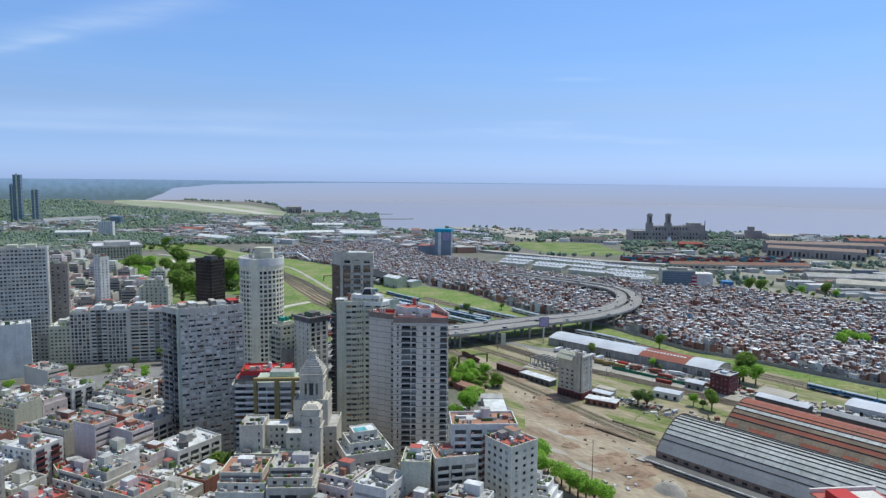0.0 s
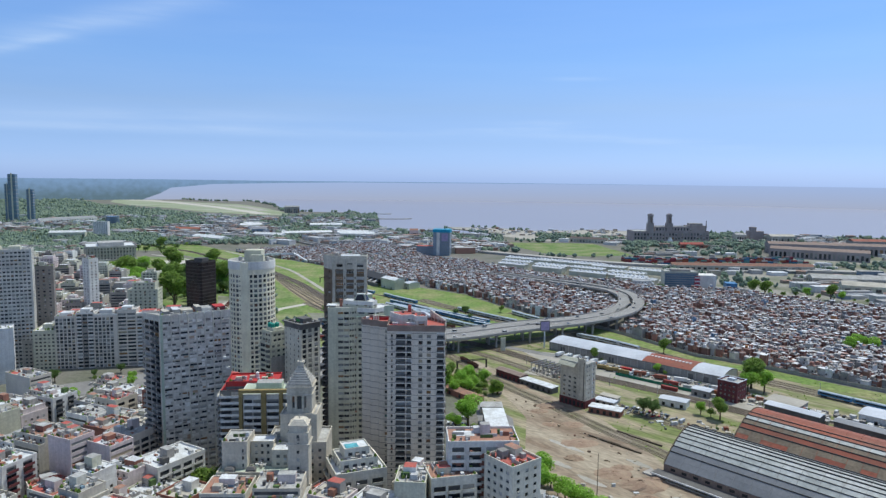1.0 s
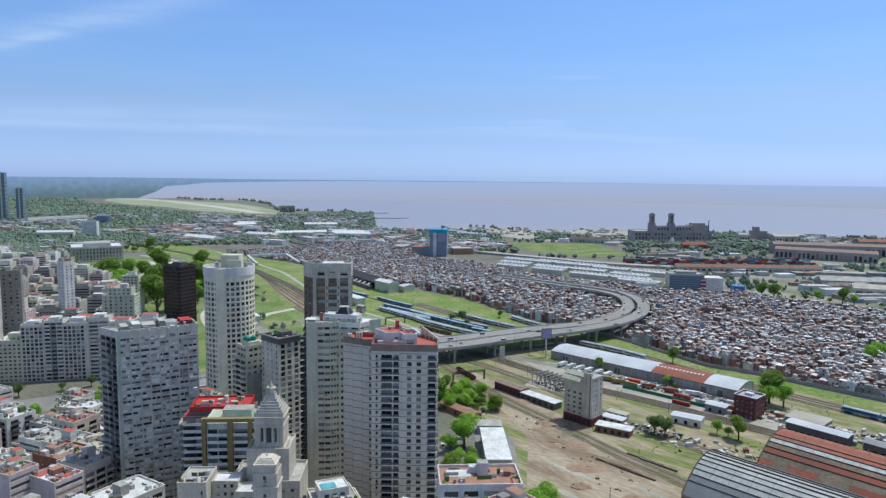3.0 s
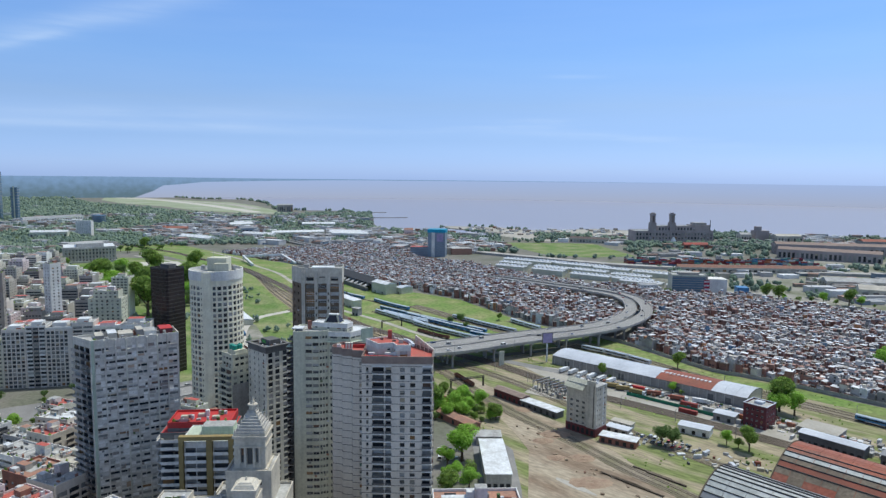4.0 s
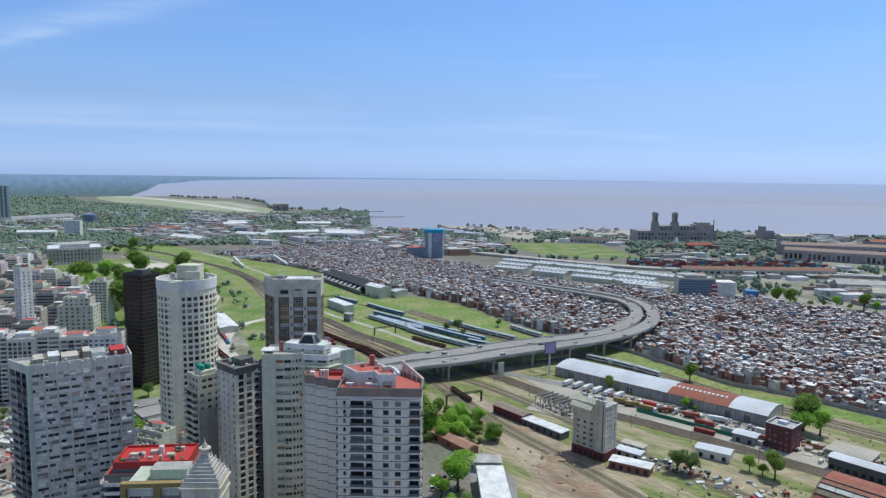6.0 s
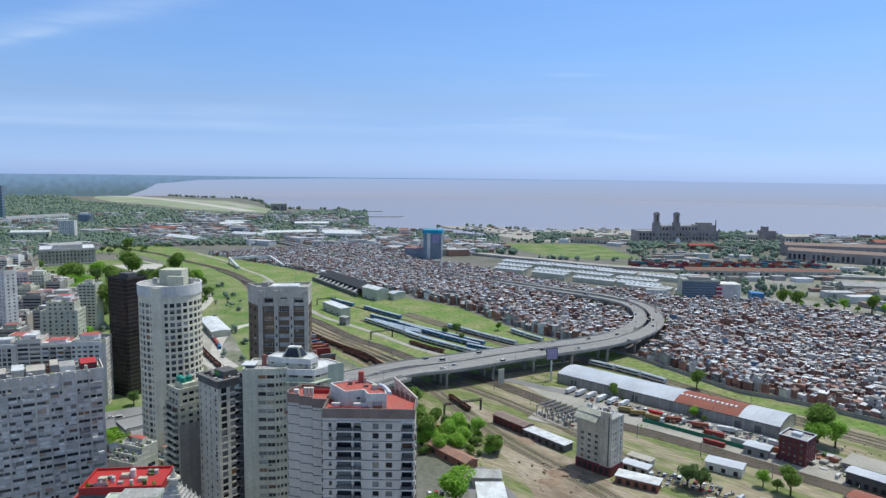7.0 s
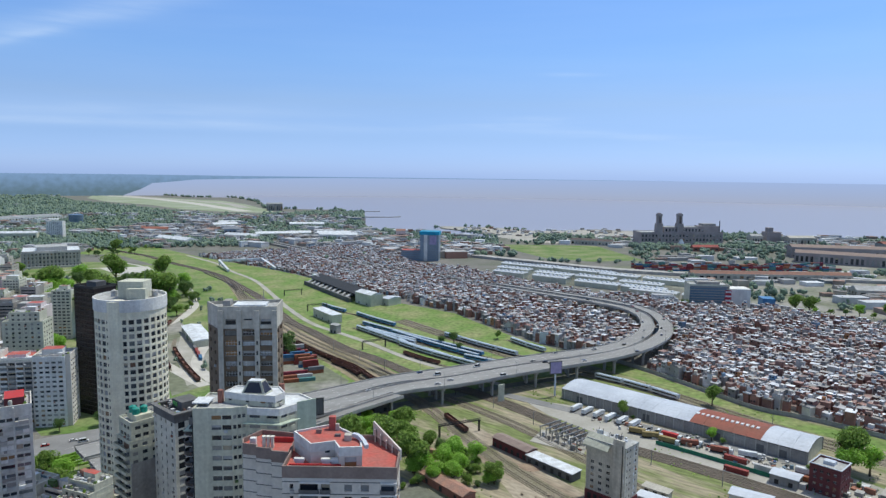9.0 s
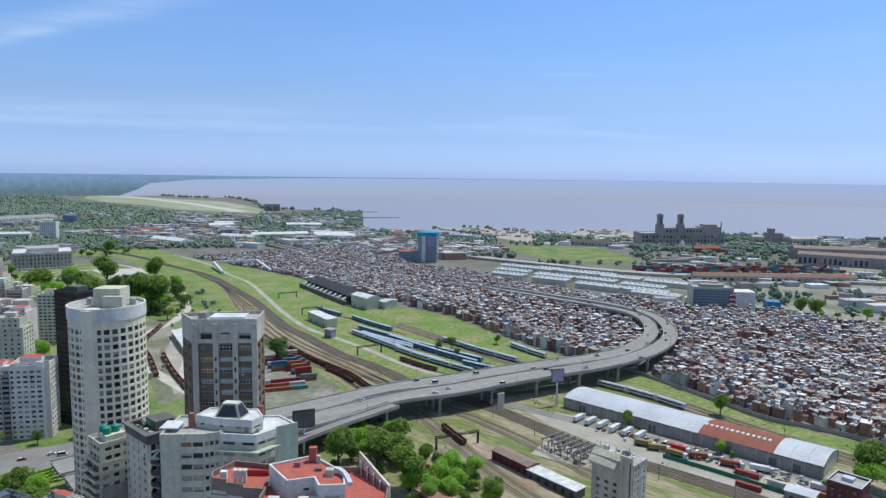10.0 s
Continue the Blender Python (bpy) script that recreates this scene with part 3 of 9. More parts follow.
patch("ground_verge", VERGE, M_grass, "bright green grass verge along the railway", 0.1)
YARDPAVE = [(70, 618), (100, 606), (216, 512), (238, 480), (214, 450), (184, 472), (150, 512), (110, 552), (84, 586)]
patch("pavement_truck_yard", YARDPAVE, M_gravel, "pale concrete truck yard", 0.16, "pavement")
PARK = [(-640, 1260), (-560, 1300), (-440, 1262), (-348, 1169), (-251, 1000), (-190, 880), (-150, 760), (-118, 690), (-100, 600), (-150, 565), (-215, 545), (-300, 640), (-330, 800), (-430, 930), (-560, 1080)]
patch("ground_park", PARK, M_park, "green park lawn", 0.06)
patch("ground_pitch", [(150, 1660), (362, 1650), (392, 1400), (290, 1375), (215, 1420), (180, 1520)], M_park, "green sports ground near the harbour", 0.08)
patch("pavement_airfield", [(-2100, 4390), (-2000, 4430), (-1513, 4036), (-1102, 3741), (-887, 3389), (-626, 2843), (-600, 2715), (-815, 2790), (-1016, 2920), (-1254, 3220), (-1594, 3510), (-1885, 3900)][::-1], M_apron, "grey-green airfield grass", 0.3, "pavement")
patch("pavement_harbour", [(19, 2168), (182, 2144), (286, 2028), (468, 2110), (560, 2060), (600, 1960), (420, 1840), (487, 1754), (440, 1600), (330, 1680), (217, 1724), (160, 1850), (165, 1960), (110, 2010), (40, 2090)], M_gravel, "pale sandy harbour quay", 0.2, "pavement")
patch("pavement_container_yard", [(-150, 775), (-126, 770), (-52, 655), (-60, 615), (-98, 600), (-118, 690)], M_lot, "pale concrete container yard", 0.12, "pavement")
patch("pavement_courtyard", [(24, 468), (34, 472), (47, 440), (46, 390), (42, 345), (26, 340), (26, 400)], M_asphalt, "grey concrete car court", 0.16, "pavement")


def road(name, pts, width, material, label, z=0.2, category="road"):
    mm = Mesh()
    ribbon(mm, smooth_line(pts, 12), -width / 2, width / 2, -0.4, z)
    return single(name, mm, material, label, category, kind="structure")


road("road_avenue", [(-420, 395), (-265, 487), (-195, 532), (-110, 585), (-60, 580)], 34, M_asphalt, "wide grey city avenue", 0.2)
patch("ground_garden", [(-205, 500), (-185, 530), (-145, 540), (-128, 500), (-140, 462), (-180, 470)], M_park, "green garden beside the avenue", 0.1)
road("road_airport", [(-980, 1750), (-1010, 2100), (-1040, 2500)], 26, M_asphalt, "grey road leading off between trees", 0.2)
road("road_rail_access", [(58, 650), (22, 685), (9, 697), (-19, 728), (-51, 772), (-81, 807), (-115, 848), (-155, 924), (-196, 1016), (-246, 1123), (-302, 1206), (-352, 1292), (-440, 1400)], 6, M_gravel, "pale service road beside the tracks", 0.2)
road("road_platform", [(60, 626), (100, 596), (140, 566), (180, 536), (222, 505)], 9, M_asphalt, "grey road along the goods shed", 0.24)
road("pavement_park_path", [(-153, 640), (-190, 680), (-223, 721), (-256, 800), (-254, 870), (-262, 930), (-273, 957), (-306, 1035), (-340, 1085), (-430, 1150)], 9, M_path, "pale winding park path", 0.2, "pavement")
road("pavement_park_path_wide", [(-150, 650), (-180, 700), (-190, 780), (-160, 830)], 9, M_path, "pale curved park road", 0.22, "pavement")
patch("pavement_park_plaza", [(-516, 1227), (-449, 1251), (-420, 1203), (-446, 1151)], M_path, "pale paved park plaza", 0.16, "pavement")

patch("pavement_pale_pad", [(-231, 806), (-222, 804), (-196, 745), (-158, 650), (-166, 640), (-205, 722)], M_gravel, "pale paved strip beside the park path", 0.14, "pavement")
patch("ground_siding", [(-285, 880), (-262, 870), (-236, 830), (-180, 752), (-142, 660), (-168, 618), (-200, 680), (-232, 745), (-262, 810)][::-1], M_lot, "dusty gravel ground of old sidings", 0.1)
road("pavement_lawn_path", [(-340, 1085), (-370, 1120), (-422, 1200), (-470, 1262), (-560, 1330)], 5, M_path, "pale path across the lawn", 0.18, "pavement")
road("pavement_ring_path", [(-430, 1150), (-480, 1130), (-540, 1150), (-560, 1190), (-500, 1235)], 5, M_path, "pale curved path round the lawn", 0.2, "pavement")

patch("ground_rail_grass", [(-100, 600), (-75, 640), (-100, 720), (-150, 800), (-170, 900), (-240, 1020), (-350, 1180), (-480, 1330), (-600, 1440), (-440, 1262), (-348, 1169), (-251, 1000), (-190, 880), (-150, 760), (-118, 690)][::-1], M_grass, "green grass between park and tracks", 0.04)
patch("ground_far_grass", [(-640, 1400), (-560, 1400), (-500, 1470), (-640, 1640), (-900, 1900), (-940, 1860), (-760, 1620)], M_grass, "green grass strip along the far railway", 0.05)

# ---- railway ----
def rails(name, pts, offsets, label, bed, sleepers=True, bed_mat=None):
    """A ballast bed with tracks at the offsets; each track is two rails."""
    line = smooth_line(pts, 9)
    bedm = Mesh()
    ribbon(bedm, line, bed[0], bed[1], -0.3, 0.28)
    top = single(name, bedm, bed_mat or M_ballast, label, "railway", kind="structure")
    for o in offsets:
        mm = Mesh()
        for s in (-0.8, 0.8):
            ribbon(mm, line, o + s - 0.09, o + s + 0.09, 0.27, 0.46)
        part("rail", mm, M_railsteel, top, "rust-brown steel rails")
        if sleepers:
            mm, s = Mesh(), sides(line)
            for p, q, p2 in zip(line, s, line[1:]):
                w = (p2 - p).normalized()
                for k in range(6):
                    c = p + (p2 - p) * (k / 6) + q * o
                    a = math.degrees(math.atan2(w.y, w.x))
                    mm.rbox(c.x, c.y, 0.27, 0.3, 2.6, 0.06, a)
            tagged(part("sleepers", mm, M_sleeper, top), kind="stuff")
    return line


DARK = [(-1, 666), (-17, 688), (-41, 719), (-68, 749), (-109, 812), (-140, 859), (-202, 985), (-242, 1054), (-303, 1156), (-360, 1226), (-432, 1300), (-506, 1385), (-579, 1447), (-700, 1560), (-860, 1760)]
MAIN = [(330, 300), (262, 392), (200, 458), (150, 508), (99, 553), (75, 586), (43, 626)] + DARK
main_line = rails("railway_main", MAIN, (-3.8, 0, 3.8), "dark ballast bed with three main tracks", (-6, 6), bed_mat=M_ballastdark)
# broad brown fan of tracks between the main line and the freight siding
FAN_L = [(-47, 653), (-80, 709), (-120, 766), (-156, 822), (-213, 943), (-277, 1097), (-340, 1190)]
FAN_R = [(-8, 662), (-44, 712), (-84, 762), (-122, 819), (-188, 943), (-266, 1082), (-336, 1186)]
patch("ground_track_fan", FAN_L[::-1] + FAN_R, M_bandsoil, "brown oily soil between railway tracks", 0.14)
for f in (0.16, 0.4, 0.62, 0.84):
    rails("railway_fan", [(a[0] + (b[0] - a[0]) * f, a[1] + (b[1] - a[1]) * f) for a, b in zip(FAN_L, FAN_R)], (0,), "track on brown soil", (-1.6, 1.6))
near_line = rails("railway_near", [(175, 300), (127, 384), (106, 415), (84, 453), (65, 483), (48, 512), (25, 560), (0, 612), (-24, 644)], (-3.2, 2.2), "brown ballast bed with two sidings", (-5.5, 5))
rails("railway_siding", [(215, 330), (175, 395), (125, 462), (92, 520), (58, 572), (20, 618), (-40, 690)], (-2.5, 2.5), "weedy sidings in the yard", (-4.5, 4.5))
villa_line = rails("railway_east", [(480, 265), (330, 425), (268, 497), (243, 527), (205, 576), (163, 637), (118, 682), (80, 716), (30, 780), (-30, 862)], (0, 6, 11), "three tracks beside a grass verge", (-3, 14))
yard_lines = []
for a, b in (((-122, 941), (-70, 886)), ((-77, 894), (-14, 820)), ((-66, 847), (74, 705)), ((-62, 824), (8, 757)), ((-70, 829), (46, 688)), ((15, 804), (101, 706)), ((78, 785), (120, 724)), ((-56, 816), (-2, 757)), ((-24, 775), (11, 729)), ((34, 721), (74, 693)), ((-17, 733), (24, 692)), ((-31, 807), (58, 707)), ((-22, 764), (40, 697))):
    yard_lines.append(rails("railway_carriage", [a, ((a[0] + b[0]) / 2 - 1.5, (a[1] + b[1]) / 2 - 1.5), b], (0,), "grassy carriage siding", (-1.9, 1.9), False))

# ---- viaduct ----
DECK = 13.0
OUTER = [(-150, 476), (-90, 528), (-48, 566), (-13.5, 599), (23.5, 615), (63.5, 639), (98, 658), (131.5, 675), (163, 696), (190, 722), (212, 753), (225.5, 784), (233, 818), (234.5, 858), (222.5, 898), (200, 942), (168, 985), (140, 1026), (99, 1082), (59, 1128), (-20, 1205), (-82, 1275), (-127, 1340), (-200, 1446), (-290, 1571), (-398, 1708), (-520, 1850)]
INNER = [(-165, 492), (-105, 545), (-60, 582), (-14.5, 617), (24, 637.5), (66, 662), (102, 681), (137, 698), (167.5, 721), (190, 750), (207.5, 783), (217.5, 820), (220, 850), (212, 882), (190, 916), (158, 962), (127, 1007), (86, 1065), (47, 1112), (-31, 1190), (-94, 1262), (-140, 1328), (-213, 1435), (-303, 1560), (-411, 1698), (-533, 1840)]


def deck_z(y):
    return DECK if y < 900 else max(3.0, DECK - (y - 900) * 0.045)


def lifted(pts):
    return smooth_line([(x, y, deck_z(y)) for x, y in pts], 9)


out_line, in_line = lifted(OUTER), lifted(INNER)
via_line = in_line
viaduct = thing("viaduct", "grey concrete motorway viaduct curving over railway and houses", "viaduct", 0, 0, kind="structure")


def half_width(p):
    """The carriageway narrows into the bend."""
    u = min(1.0, max(0.0, (p.y - 640) / 130))
    w = min(1.0, max(0.0, (p.y - 980) / 120))
    return 9.6 + (6.1 - 9.6) * u - 1.6 * w


def via_strip(m, line, a, b, z0, z1):
    """A strip between a and b, each a share of the half width and metres, from z0 to z1 over the road."""
    s = sides(line)
    i, k = len(m.v), len(line)
    for off, z in ((a, z0), (b, z0), (b, z1), (a, z1)):
        m.v.extend(tuple(p + q * (off[0] * half_width(p) + off[1]) + Vector((0, 0, z))) for p, q in zip(line, s))
    for j in range(k - 1):
        for c0, c1 in ((0, 1), (1, 2), (2, 3), (3, 0)):
            m.f.append((i + c0 * k + j, i + c1 * k + j, i + c1 * k + j + 1, i + c0 * k + j + 1))
            m.m.append(0)


for line in (out_line, in_line):
    m = Mesh()
    via_strip(m, line, (-1, 0.1), (1, -0.1), -0.25, 0)
    part("carriageway", m, M_deck, viaduct, "grey asphalt carriageway")
    m = Mesh()
    via_strip(m, line, (-0.88, 0), (0.88, 0), -1.9, -0.26)
    part("girder", m, M_conc, viaduct, "stained concrete girder")
    for a, b in (((1, -0.25), (1, 0.1)), ((-1, -0.1), (-1, 0.25))):
        m = Mesh()
        via_strip(m, line, a, b, -0.9, 0.9)
        part("parapet", m, M_conc, viaduct, "pale concrete parapet")
    m, sv = Mesh(), sides(line)
    for j in range(len(line) - 1):
        p, q, h = line[j], sv[j], half_width(line[j])
        w = (line[j + 1] - p).normalized()
        a = math.degrees(math.atan2(w.y, w.x))
        for lane in (-0.5, 0.0, 0.5):
            c = p + q * (lane * h)
            m.rbox(c.x, c.y, c.z + 0.004, 3.2, 0.16, 0.02, a)
        for lane in (-0.93, 0.93):
            c = p + q * (lane * h)
            m.rbox(c.x, c.y, c.z + 0.004, 9.0, 0.16, 0.02, a)
    part("lane_marking", m, M_line, viaduct, "white lane markings")
    for j in range(2, len(line) - 1, 4):
        p, q, h = line[j], sv[j], half_width(line[j])
        w = (line[j + 1] - p).normalized()
        a = math.degrees(math.atan2(w.y, w.x))
        m = Mesh()
        m.rbox(p.x, p.y, p.z - 3.2, 1.8, 1.7 * h, 1.3, a, bottom=True)
        for o in (-0.6, 0.6):
            c = p + q * (o * h)
            m.rbox(c.x, c.y, -0.3, 1.4, 1.7, p.z - 2.8, a)
        part("pier", m, M_conc, viaduct, "stained concrete pier with crossbeam")
    for j in range(4, len(line) - 60, 6):
        p, q, h = line[j], sv[j], half_width(line[j])
        c = p + q * ((h + 0.1) * (1 if line is out_line else -1))
        m = Mesh()
        m.tube(c.x, c.y, c.z - 0.8, c.z + 9, 0.14, 0.09, 6)
        m.bar((c.x, c.y, c.z + 9), (c.x - q.x * 2.2 * (1 if line is out_line else -1), c.y - q.y * 2.2 * (1 if line is out_line else -1), c.z + 9.4), 0.16)
        part("lamp_post", m, M_steel, viaduct, "slim steel lamp post")
# ramp that splits off on the city side
ramp = [Vector((-150, 440, 1.0)), Vector((-105, 492, 5.0)), Vector((-72, 526, 9.5)), Vector((-42, 556, 12.2)), Vector((-12, 586, 12.95))]
m = Mesh()
ribbon(m, smooth_line([tuple(v) for v in ramp], 8), -5, 5, -1.3, -0.1)
part("ramp", m, M_conc, viaduct, "grey concrete ramp slab")
m = Mesh()
ribbon(m, smooth_line([tuple(v) for v in ramp], 8), -4.8, 4.8, -0.1, 0.0)
part("ramp_road", m, M_deck, viaduct, "grey asphalt ramp")
for o in (-5.2, 4.9):
    m = Mesh()
    ribbon(m, smooth_line([tuple(v) for v in ramp], 8), o, o + 0.3, -1.0, 0.9)
    part("parapet", m, M_conc, viaduct)
for v in ramp[1:4]:
    m = Mesh()
    m.rbox(v.x, v.y, -0.3, 1.6, 1.6, v.z - 0.9, 42)
    part("pier", m, M_conc, viaduct)


# ---- towers and town houses ----
CACHE = {}


def window_mesh(w, h, kind="plain"):
    """A pane set in a slim frame with a mullion; its face looks to -y, the origin is the middle of the outer face."""
    key = ("win", round(w, 1), round(h, 1), kind)
    if key not in CACHE:
        m, t = Mesh(), 0.09
        m.box(-w / 2, 0.02, -h / 2, w / 2, 0.07, h / 2, 0, bottom=False)
        bars = [(-w / 2, w / 2, h / 2 - t, h / 2), (-w / 2, w / 2, -h / 2, -h / 2 + t), (-0.04, 0.04, -h / 2, h / 2)]
        if kind == "brown":
            bars += [(a - 0.05, a + 0.05, -h / 2, h / 2) for a in (-w / 2 + 0.06, -w / 4, w / 4, w / 2 - 0.06)] + [(-w / 2, w / 2, 0.1, 0.2)]
        for x0, x1, z0, z1 in bars:
            m.box(x0, -0.03, z0, x1, 0.03, z1, 1, bottom=False)
        CACHE[key] = m.data("window", [M_brownglass if kind == "brown" else M_pane, M_roofwhite if kind == "brown" else M_frame])
    return CACHE[key]


def balcony_mesh(w, d, material, rail="solid"):
    key = ("bal", round(w, 1), round(d, 1), material.name, rail)
    if key not in CACHE:
        m = Mesh()
        m.box(-w / 2, -d, -0.18, w / 2, 0, 0)
        if rail == "solid":
            m.box(-w / 2, -d, 0, w / 2, -d + 0.12, 1.0)
            m.box(-w / 2, -d + 0.12, 0, -w / 2 + 0.12, 0, 1.0)
            m.box(w / 2 - 0.12, -d + 0.12, 0, w / 2, 0, 1.0)
        else:
            m.box(-w / 2, -d, 0.9, w / 2, -d + 0.08, 1.0, 1)
            m.box(-w / 2, -d + 0.02, 0.1, w / 2, -d + 0.05, 0.9, 1)
            m.box(-w / 2, -d + 0.08, 0, -w / 2 + 0.08, 0, 1.0, 1)
            m.box(w / 2 - 0.08, -d + 0.08, 0, w / 2, 0, 1.0, 1)
        CACHE[key] = m.data("balcony", [material, M_dkgrey])
    return CACHE[key]


class Tower:
    """A building: a wall mesh with real window reveals, and its windows, balconies, roof and parapet as parts."""

    def __init__(self, name, label, category, x, y, deg, wall, group="", limit=48, frame_kind="plain", busy=0.7, bal_limit=40):
        self.top = thing(name, label, category, x, y, 0, deg, group)
        self.wall, self.w, self.n, self.limit, self.kind = wall, Mesh(), 0, limit, frame_kind
        self.rest, self.more, self.blinds, self.boxes = Mesh(), Mesh(), Mesh(), Mesh()
        self.roofs, self.edges, self.roofmats, self.edgemats, self.clut, self.plants, self.joined = Mesh(), Mesh(), [], [], Mesh(), Mesh(), False
        self.busy, self.nb, self.bal_limit, self.moremats = busy, 0, bal_limit, []
        self.rr = random.Random(int(abs(x) * 7 + abs(y) * 13))

    def face(self, o, u, width, z0, z1, fh, cols, sill=0.9, head=2.2, recess=0.22, panes=True, spare=False, mi=0):
        """A facade from the point o along the angle u (degrees). cols: (from, to) or (from, to, sill, head[, balcony depth, material, rail])."""
        c, s = math.cos(radians(u)), math.sin(radians(u))
        nx, ny = s, -c
        P = lambda a, z, d=0.0: (o[0] + c * a - nx * d, o[1] + s * a - ny * d, z)  # noqa: E731
        w = self.w
        floors = max(1, int((z1 - z0) / fh + 0.3))
        zz = z0
        spans = sorted(cols)
        for k in range(floors):
            base = z0 + k * fh
            if not spans:
                break
            lo = min(base + q[2] if len(q) > 2 else base + sill for q in spans)
            hi = max(base + q[3] if len(q) > 2 else base + head for q in spans)
            if hi > z1 - 0.2:
                break
            w.face([P(0, zz), P(width, zz), P(width, lo), P(0, lo)], mi)
            x = 0.0
            for q in spans:
                a, b = q[0], q[1]
                s0, h0 = (base + q[2], base + q[3]) if len(q) > 2 else (base + sill, base + head)
                if a > x + 1e-3:
                    w.face([P(x, lo), P(a, lo), P(a, hi), P(x, hi)], mi)
                if s0 > lo + 1e-3:
                    w.face([P(a, lo), P(b, lo), P(b, s0), P(a, s0)], mi)
                if h0 < hi - 1e-3:
                    w.face([P(a, h0), P(b, h0), P(b, hi), P(a, hi)], mi)
                d = recess
                w.face([P(a, s0), P(b, s0), P(b, s0, d), P(a, s0, d)], mi)
                w.face([P(a, h0, d), P(b, h0, d), P(b, h0), P(a, h0)], mi)
                w.face([P(a, s0, d), P(a, h0, d), P(a, h0), P(a, s0)], mi)
                w.face([P(b, s0), P(b, h0), P(b, h0, d), P(b, s0, d)], mi)
                x = b
                mid = P((a + b) / 2, (s0 + h0) / 2, d - 0.04)
                if spare or self.n >= self.limit:
                    self.rest.face([P(a, s0, d - 0.02), P(b, s0, d - 0.02), P(b, h0, d - 0.02), P(a, h0, d - 0.02)])
                else:
                    self.n += 1
                    part("window", window_mesh(b - a + 0.02, h0 - s0 + 0.02, self.kind), None, self.top, at=pose(*mid, 0, 0, u))
                chance = self.rr.random()
                if self.busy and chance < 0.5 * self.busy:
                    low = h0 - (h0 - s0) * self.rr.choice((0.3, 0.5, 0.75, 1.0))
                    self.blinds.hexa([P(a + 0.06, low, d - 0.07), P(b - 0.06, low, d - 0.07), P(b - 0.06, low, d - 0.1), P(a + 0.06, low, d - 0.1), P(a + 0.06, h0, d - 0.07), P(b - 0.06, h0, d - 0.07), P(b - 0.06, h0, d - 0.1), P(a + 0.06, h0, d - 0.1)])
                if self.busy and chance > 1 - 0.16 * self.busy and len(q) < 5 and s0 > 0.6 + base:
                    e = a + (b - a) * self.rr.uniform(0.1, 0.4)
                    self.boxes.hexa([P(e, s0 - 0.75, -0.45), P(e + 0.85, s0 - 0.75, -0.45), P(e + 0.85, s0 - 0.75), P(e, s0 - 0.75), P(e, s0 - 0.1, -0.45), P(e + 0.85, s0 - 0.1, -0.45), P(e + 0.85, s0 - 0.1), P(e, s0 - 0.1)])
                if len(q) > 4 and self.nb >= self.bal_limit:
                    front = M_dkgrey if len(q) > 6 and q[6] == "rail" else q[5]
                    for mm in (q[5], front):
                        if mm not in self.moremats:
                            self.moremats.append(mm)
                    e, f, g = a - 0.15, b + 0.15, q[4]
                    for d0, d1, zb, zt, mm in ((-g, 0, s0 - 0.2, s0 - 0.02, q[5]), (-g, -g + 0.12, s0 - 0.02, s0 + 0.98, front)):
                        mm = self.moremats.index(mm)
                        self.more.hexa([P(e, zb, d0), P(f, zb, d0), P(f, zb, d1), P(e, zb, d1), P(e, zt, d0), P(f, zt, d0), P(f, zt, d1), P(e, zt, d1)], mm)
                    if self.busy and chance > 0.8:
                        self.boxes.hexa([P(e + 0.3, s0, -g + 0.2), P(e + 1.3, s0, -g + 0.2), P(e + 1.3, s0, -g + 0.7), P(e + 0.3, s0, -g + 0.7), P(e + 0.3, s0 + 1.5, -g + 0.2), P(e + 1.3, s0 + 1.3, -g + 0.2), P(e + 1.3, s0 + 1.4, -g + 0.7), P(e + 0.3, s0 + 1.6, -g + 0.7)])
                elif len(q) > 4:
                    self.nb += 1
                    part("balcony", balcony_mesh(b - a + 0.3, q[4], q[5], q[6] if len(q) > 6 else "solid"), None, self.top, at=pose(*P((a + b) / 2, s0 - 0.02), 0, 0, u))
            if x < width - 1e-3:
                w.face([P(x, lo), P(width, lo), P(width, hi), P(x, hi)], mi)
            zz = hi
        w.face([P(0, zz), P(width, zz), P(width, z1), P(0, z1)], mi)

    def poly(self, pts, z0, z1, fh, cols_by_side, roof, parapet=0.9, pmat=None, **kw):
        """Walls round a convex or concave outline (counter-clockwise), with a roof and a parapet."""
        for i, (a, b) in enumerate(zip(pts, pts[1:] + pts[:1])):
            d = math.hypot(b[0] - a[0], b[1] - a[1])
            u = math.degrees(math.atan2(b[1] - a[1], b[0] - a[0]))
            cols = cols_by_side.get(i, [])
            self.face(a, u, d, z0, z1, fh, cols, spare=i in kw.get("spare", ()), **{k: v for k, v in kw.items() if k != "spare"})
        m, mi = Mesh(), 0
        if self.joined:
            if roof not in self.roofmats:
                self.roofmats.append(roof)
            m, mi = self.roofs, self.roofmats.index(roof)
        m.prism(pts, z1 - 0.3, z1 + 0.05, mi, bottom=True)
        if not self.joined:
            part("roof", m, roof, self.top)
        if parapet:
            m = self.edges if self.joined else Mesh()
            # one closed upstand round the edge, mitred at the corners
            k, i0, low = len(pts), len(m.v), z1 - (0.25 if pmat is None else 1.5)
            mit = []
            for i in range(k):
                p, a, b = Vector(pts[i]), Vector(pts[i - 1]), Vector(pts[(i + 1) % k])
                u, v = (p - a).normalized(), (b - p).normalized()
                n0, n1 = Vector((-u.y, u.x)), Vector((-v.y, v.x))
                mit.append((n0 + n1) / max(0.4, 1 + n0.dot(n1)))
